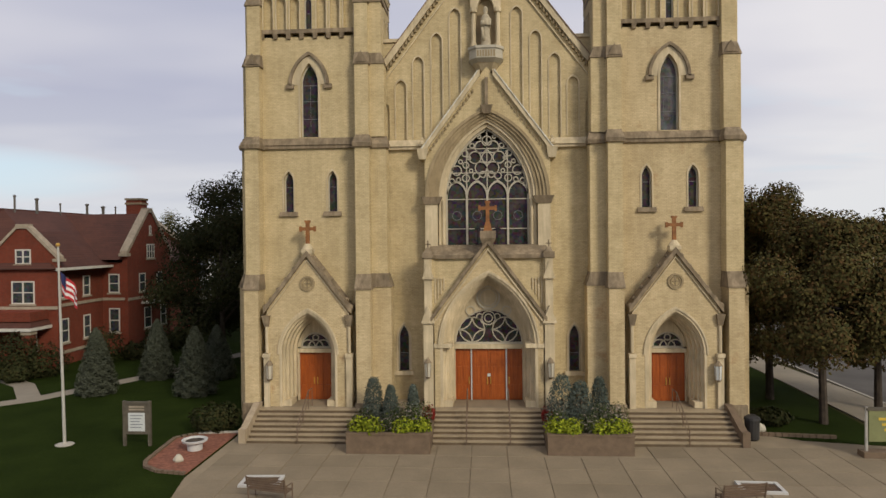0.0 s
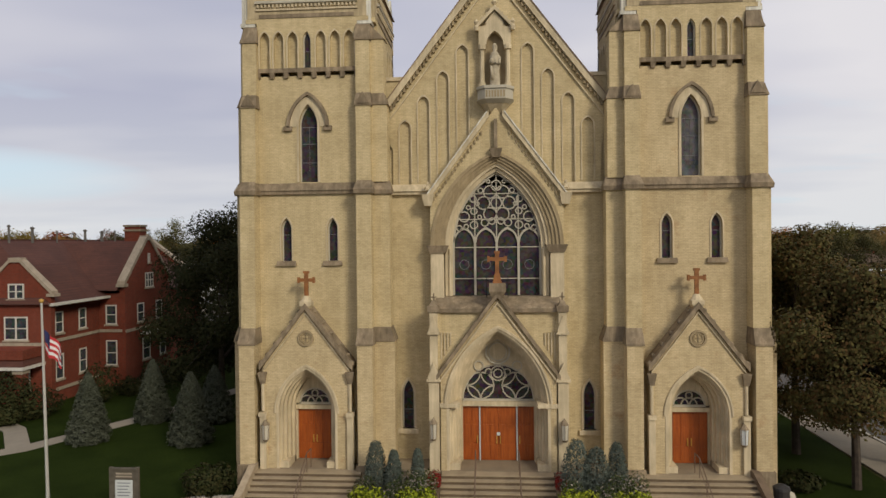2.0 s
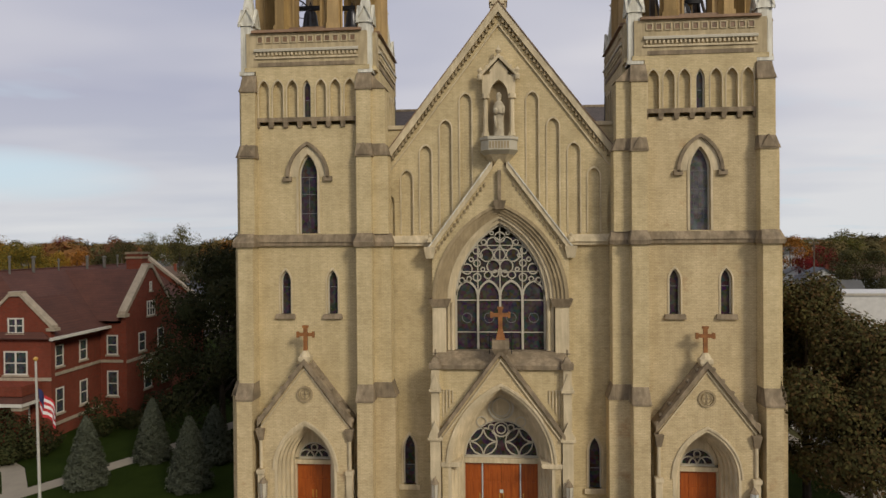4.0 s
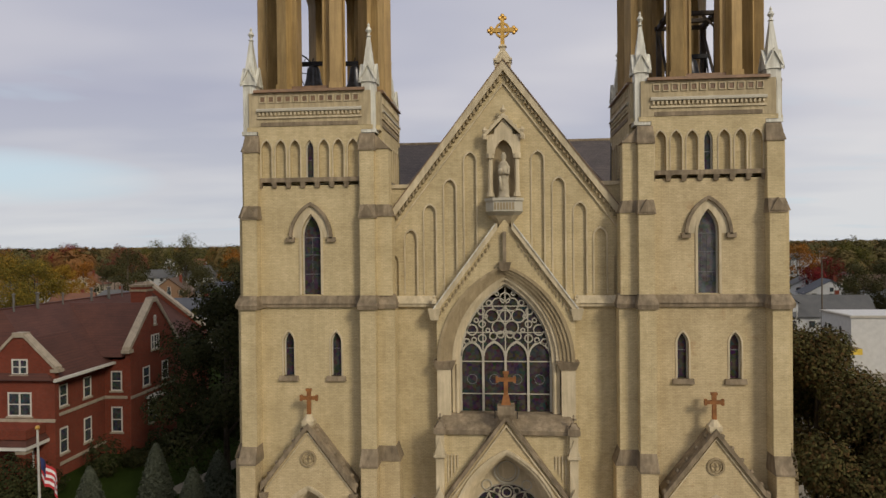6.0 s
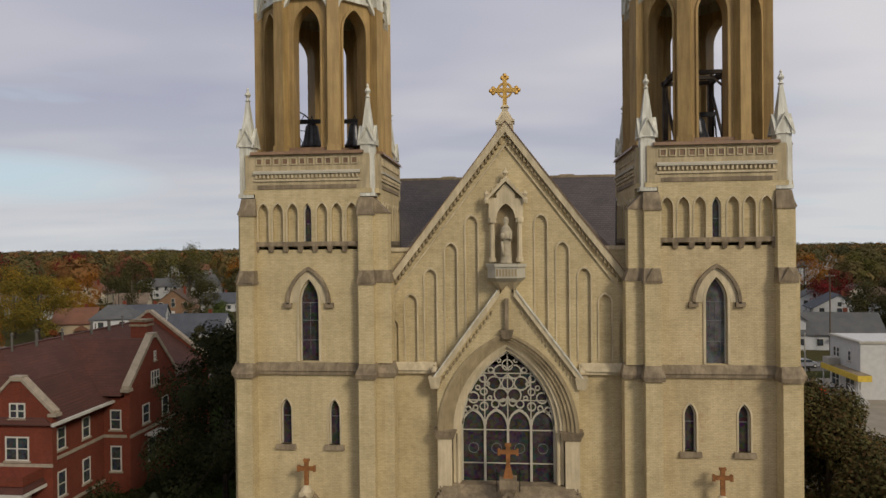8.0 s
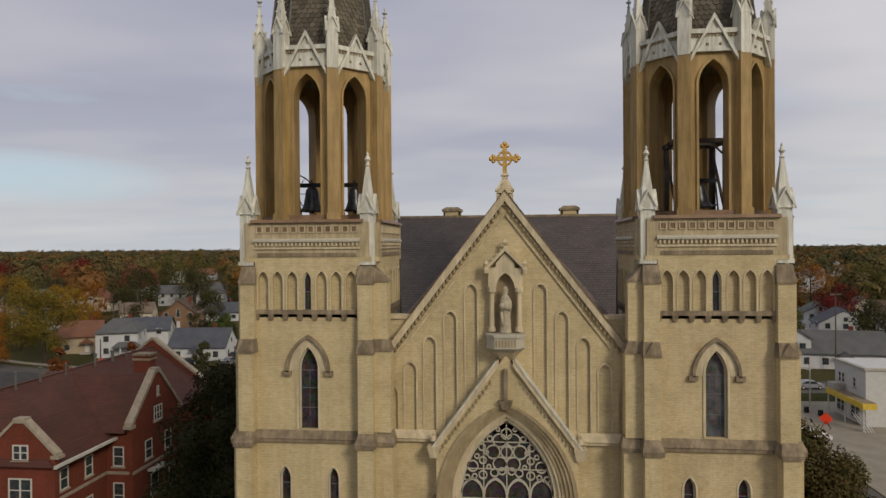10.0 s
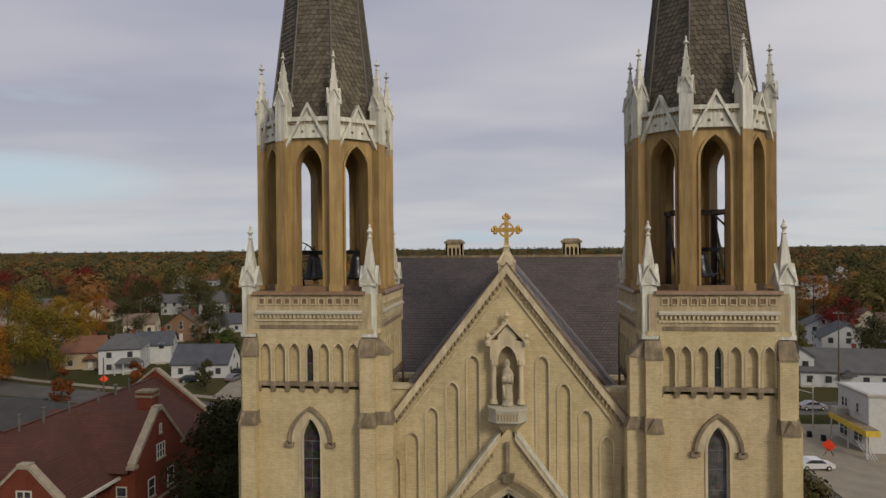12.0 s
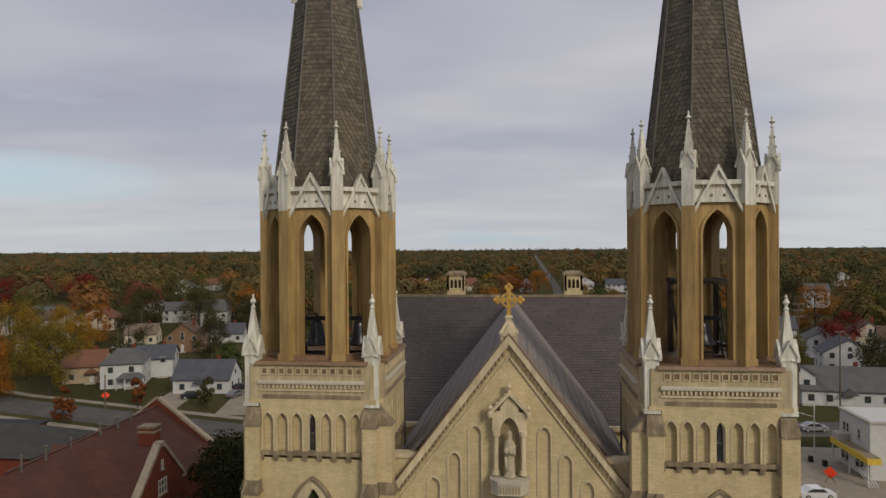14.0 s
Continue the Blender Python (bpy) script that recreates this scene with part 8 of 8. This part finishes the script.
utility_pole(55.5, 106.5, 21.0, 3)
utility_pole(63.6, 107.2, 15.5, 1, "slim pole with lamp arm at the crossing")
utility_pole(-128, 170, 9.5, 2)
utility_pole(-131, 189, 11.0, 0, "plain wooden pole beyond the street", 0.0)
utility_pole(-83, 94.5, 7.0, 0, "short wooden pole beside the street", 0.0)
utility_pole(118, 300, 22, 1, "tall lighting mast beyond the houses")
utility_pole(-108, 172, 9.0, 1)
t = thing("traffic_signal", "grey signal pole with arm at the crossing", "traffic signal", at=(46.6, 78.0, 0))
b = Build()
b.tube([(0, 0, 0), (0, 0, 7.6)], 0.12, 8, 0.09)
part("pole", b, M_PIPE, t)
b = Build()
b.tube([(0, 0, 5.4), (-4.5, 3.0, 6.3)], 0.07, 6)
part("arm", b, M_PIPE, t)
b = Build()
b.box(-4.75, -4.35, 2.85, 3.15, 5.4, 6.4)
part("signal_head", b, M_SIGNYELLOW, t)
for x, y in ((43.8, 72.5), (45.0, 70.6)):
    t = thing("utility_box", "small dark roadside box on the pavement", "box", "roadside boxes", at=(x, y, 0.05))
    b = Build()
    b.taper(0, 0, 0.3, 0.25, 0, 0.9)
    part("box", b, M_IRON, t)

# trees among the houses
TOWN_TREES = [(76, 116, 12.5, 6.0, "DARK"), (86, 108, 12, 5.5, "DARK"), (-112, 150, 13, 6, "DARK"), (-86, 150, 12, 5.5, "DARK"), (-64, 148, 13, 6, "GREEN"), (-125, 145, 13, 6, "GOLD"), (-76, 178, 14, 6.5, "OLIVE"), (-140, 178, 13, 6, "ORANGE"), (-56, 165, 13, 6, "RUST"), (-148, 222, 15, 7, "DARK"), (-110, 232, 16, 7.5, "ORANGE"), (-104, 215, 14, 6.5, "DARK"), (-68, 228, 16, 7.5, "GREEN"), (-190, 250, 17, 8, "GOLD"), (-130, 262, 18, 8.5, "OLIVE"), (-160, 262, 18, 8.5, "DARK"), (-103.5, 105.5, 15.5, 6.4, "TURNING"), (-114, 101, 13, 6.8, "ORANGE"), (-141, 140, 18, 8, "GOLD"), (-131, 116, 15, 7, "ORANGE"), (-122, 122, 14, 7, "TURNING"), (-128, 226, 22, 9, "OLIVE"),
              (-84, 83.2, 7.2, 1.9, "RUST"), (-77, 96.2, 6.0, 1.6, "RUST"), (-62.5, 97, 6.0, 1.8, "DARK"), (-112, 96, 6, 2.2, "RUST"), (-118, 205, 17, 8, "DARK"),
              (-104, 196, 14, 7, "GREEN"), (-70, 160, 13, 6, "OLIVE"), (-60, 180, 14, 6.5, "RED"), (-92, 240, 20, 9, "OLIVE"), (-74, 260, 20, 9, "ORANGE"), (-140, 205, 17, 8, "DARK"),
              (-170, 280, 20, 9, "OLIVE"), (-215, 280, 19, 9, "RED"), (-240, 260, 19, 9, "RED"), (-160, 190, 12, 6, "GOLD"), (-185, 200, 15, 7, "OLIVE"), (-75, 135, 7.5, 3.6, "GREEN"),
              (-58, 130, 9, 4, "DARK"), (-50, 150, 13, 6, "DARK"), (-140, 150, 9, 4.5, "GREEN"), (-165, 150, 15, 7, "ORANGE"), (-48, 105, 9, 4, "DARK"),
              (90, 132, 13, 5.5, "DARK"), (104, 140, 14, 6, "DARK"), (96, 112, 15, 6.5, "DARK"), (90, 165, 13, 6.5, "RED"), (110, 230, 17, 8.5, "ORANGE"), (131, 232, 17, 9, "OLIVE"), (62, 180, 13, 6, "GREEN"),
              (80, 230, 17, 8, "ORANGE"), (120, 210, 18, 8, "OLIVE"), (66, 140, 11, 4.5, "OLIVE"), (140, 190, 17, 8, "GREEN"), (110, 250, 18, 8, "DARK"), (54, 200, 14, 6, "RUST"),
              (-10, 230, 15, 7, "ORANGE"), (-20, 445, 12, 6.5, "GOLD"), (14, 425, 15, 8, "ORANGE"), (-4, 455, 17, 8, "ORANGE"), (-48, 225, 15, 7, "RUST"), (34, 240, 15, 7, "GREEN"), (46, 215, 13, 6, "OLIVE"), (0, 280, 16, 8, "RUST")]
LEAFS = {"TURNING": (L_TURNING, "tall green-gold autumn tree"), "GOLD": (L_GOLD, "golden-leaved autumn tree"), "ORANGE": (L_ORANGE, "orange-leaved autumn tree"), "OLIVE": (L_OLIVE, "olive-green tree turning yellow"), "RUST": (L_RUST, "rust-brown autumn tree"),
         "DARK": (L_DEEP, "dark green leafy tree"), "GREEN": (L_GREEN, "green leafy tree"), "RED": (L_RED, "crimson-leaved autumn tree")}
homes = [(o.location.x, o.location.y) for o in scene.objects if o.name.startswith("house")]
for k, (x, y, h, r, kind) in enumerate(TOWN_TREES):
    if any(math.hypot(x - hx, y - hy) < 6.5 for hx, hy in homes):
        continue
    m, lab = LEAFS[kind]
    tree(x, y, h, r, h * 0.16, m, 2400 if r < 2.5 else 11000 if y < 126 else 6600 if y < 200 else 3600, 0.38 if y < 126 else 0.4 if y < 200 else 0.62, 200 + k, lab + " among the town houses", 5, "town trees")
b = thing("bare_tree", "bare leafless tree above the woods", "tree", at=(-88, 232, 0))
rng = random.Random(5)
q = Build()
q.tube([(0, 0, 0), (0, 0, 12), (0.5, 0, 22)], 0.4, 6, 0.06)
part("trunk", q, M_BARK, b)
for k in range(16):
    a, z = rng.uniform(0, 6.28), rng.uniform(9, 19)
    L = rng.uniform(2.5, 5)
    q = Build()
    q.tube([(0.1, 0, z), (L * 0.5 * math.cos(a), L * 0.5 * math.sin(a), z + L * 0.5), (L * math.cos(a), L * math.sin(a), z + L * 1.1)], 0.1, 4, 0.03)
    part("branch", q, M_BARK, b)

# the woods beyond, to the horizon
rg = np.random.default_rng(7)


def woods(name, n, near, far, per, leaf, hmin, hmax, label):
    """One object of many crowns; more of them far off, in front of the camera only where the town lies."""
    dist = near * (far / near) ** rg.random(n)
    ang = rg.uniform(-0.78, 0.66, n)
    cx, cy = dist * np.sin(ang), dist * np.cos(ang) - 30
    keep = np.abs(cx - (14 + (cy - 96) * 0.0205)) > 9.0
    street = np.interp(cx, [p[0] for p in STREET], [p[1] for p in STREET])
    keep &= (cy - street) > 14
    for hx, hy, hr in [(o.location.x, o.location.y, 13.0) for o in scene.objects if o.name.startswith("house")]:
        keep &= (cx - hx) ** 2 + (cy - hy) ** 2 > hr ** 2
        # leave the houses in sight from the south
        keep &= ~((np.abs(cx - hx * (cy + 35) / (hy + 35)) < 8) & (cy < hy) & (cy > hy - (45 if hy < 290 else 150)))
    cx, cy = cx[keep], cy[keep]
    m = len(cx)
    h = rg.uniform(hmin, hmax, m)
    r = h * rg.uniform(0.38, 0.55, m)
    patch = 0.5 + 0.5 * np.sin(cx * 0.021 + 1.3) * np.cos(cy * 0.017)
    tint = np.clip(rg.beta(1.0, 1.35, m) * 0.85 + 0.25 * patch - 0.1, 0, 1)
    k = per
    d = rg.normal(size=(m, k, 3))
    d /= np.linalg.norm(d, axis=2, keepdims=True)
    d[:, :, 2] = np.where(d[:, :, 2] < -0.3, -d[:, :, 2], d[:, :, 2])
    lump = 1 + 0.3 * np.sin(d[:, :, 0] * 5 + tint[:, None] * 30) * np.cos(d[:, :, 1] * 4 + h[:, None])
    rad = lump * (0.84 + 0.16 * rg.random((m, k)))
    p = np.empty((m, k, 3))
    p[:, :, 0] = cx[:, None] + d[:, :, 0] * r[:, None] * rad
    p[:, :, 1] = cy[:, None] + d[:, :, 1] * r[:, None] * rad
    p[:, :, 2] = h[:, None] * 0.56 + d[:, :, 2] * h[:, None] * 0.44 * rad
    p = p.reshape(-1, 3)
    s = np.repeat(r * leaf, k)[:, None, None]
    off = rg.normal(size=(len(p), 3, 3))
    out = d.reshape(-1, 1, 3)
    off -= 0.8 * (off * out).sum(2, keepdims=True) * out
    tri = p[:, None, :] + off * s
    v = tri.reshape(-1, 3)
    me = bpy.data.meshes.new(name)
    me.vertices.add(len(v))
    me.vertices.foreach_set("co", v.ravel().astype(np.float32))
    me.loops.add(len(v))
    me.loops.foreach_set("vertex_index", np.arange(len(v), dtype=np.int32))
    me.polygons.add(len(v) // 3)
    me.polygons.foreach_set("loop_start", np.arange(0, len(v), 3, dtype=np.int32))
    me.update()
    at = me.attributes.new("tint", "FLOAT", "POINT")
    at.data.foreach_set("value", np.repeat(tint, k * 3).astype(np.float32))
    me.materials.append(L_FAR)
    tagged(new(name, me), label, "woods", kind="stuff")


woods("autumn_woods", 420, 260, 640, 900, 0.085, 10, 19, "mixed autumn trees filling the town beyond the houses")
woods("far_woods", 3600, 480, 4200, 170, 0.14, 9, 18, "far autumn woods reaching to the horizon")

# ---- pieces of the setting: plaza slabs, spire shingles ----
plaza = thing("plaza", "large square concrete slabs before the church", "pavement", kind="structure")
SL = 1.72
rng = random.Random(3)
slab_meshes = []
for k in range(4):
    b = Build()
    e = SL / 2 - 0.012
    b.hexa([(-e, -e), (e, -e), (e, e), (-e, e)], 0.0, [(-e + 0.012, -e + 0.012), (e - 0.012, -e + 0.012), (e - 0.012, e - 0.012), (-e + 0.012, e - 0.012)], 0.03)
    me = b.mesh("slab")
    slab_meshes.append(me)
M_SLAB = Mat("concrete_slab", 0.9, 0, 0.3)
_c = M_SLAB.ramp(M_SLAB.each(), [(0.0, (0.225, 0.18, 0.118)), (1.0, (0.26, 0.208, 0.138))])
_c = M_SLAB.mix(_c, M_SLAB.ramp(M_SLAB.noise(0.5, 5), [(0.3, (0.8,) * 3), (0.7, (1.08,) * 3)]), 0.8, "MULTIPLY")
_g = M_SLAB.noise(16.0, 4)
M_SLAB.color(M_SLAB.mix(_c, M_SLAB.ramp(_g, [(0.3, (0.82,) * 3), (0.7, (1.04,) * 3)]), 0.6, "MULTIPLY"))
M_SLAB.bump(_g, 0.1, 0.01)
for me in slab_meshes:
    me.materials.append(M_SLAB.m)
for i in range(20):
    for j in range(7):
        x, y = -12.0 + i * SL, -4.6 - j * SL
        if x > 19.6 or (-7.0 < x < -2.8 and y > -5.0) or (2.8 < x < 7.0 and y > -5.0):
            continue
        o = new("slab", slab_meshes[(i + j) % 4])
        o.parent = plaza
        o.location = (x, y, rng.uniform(-0.003, 0.003))

SHW, SHH = 0.27, 0.25


def scale_shape():
    """One fish-scale shingle: x across, z up the slope, y out."""
    pts = [(-SHW * 0.48, SHH * 1.25), (-SHW * 0.48, SHH * 0.35), (-SHW * 0.3, SHH * 0.08), (0, 0), (SHW * 0.3, SHH * 0.08), (SHW * 0.48, SHH * 0.35), (SHW * 0.48, SHH * 1.25)]
    n = len(pts)
    v = [(x, -0.045 + 0.04 * z / (SHH * 1.25), z) for x, z in pts] + [(x, 0.0 + 0.012 * z, z) for x, z in pts]
    f = [tuple(range(n))] + [((k + 1) % n, k, n + k, n + (k + 1) % n) for k in range(n)]
    return v, f


SV, SF = scale_shape()
one = bpy.data.meshes.new("shingle")
one.from_pydata(SV, [], SF)
one.materials.append(M_SHINGLE_ONE)
for spire, C, Z0, Z1, W0 in spires:
    rest_v, rest_f, singles = [], [], 0
    slope = math.atan2(W0, Z1 - Z0)
    length = math.hypot(W0, Z1 - Z0)
    rows = int(13.2 / SHH)
    for k in range(8):
        R = C @ Matrix.Rotation(k * math.pi / 4, 4, "Z") @ Matrix.Translation((0, -W0, Z0)) @ Matrix.Rotation(-slope, 4, "X")
        for r in range(rows):
            up = r * SHH
            half = W0 * math.tan(math.pi / 8) * (1 - up / length)
            n = max(1, int(2 * half / SHW))
            w = 2 * half / n
            for j in range(n + (r % 2)):
                u = -half + (j + (0.5 if r % 2 == 0 else 0.0)) * w
                u = max(-half + 0.08, min(half - 0.08, u))
                m = R @ Matrix.Translation((u, -0.004, up))
                near = k == 0 and singles < 300 and 4 < r < 50
                if near:
                    o = new("shingle", one)
                    o.parent = spire
                    o.matrix_basis = m
                    singles += 1
                else:
                    i = len(rest_v)
                    rest_v += [(m @ Vector(p))[:] for p in SV]
                    rest_f += [tuple(q + i for q in f) for f in SF]
    me = bpy.data.meshes.new("shingle_field")
    me.from_pydata(rest_v, [], rest_f)
    me.materials.append(M_SHINGLE)
    o = new("shingle_field", me)
    o.parent = spire
    tagged(o, "rows of weathered fish-scale shingles", kind="stuff")
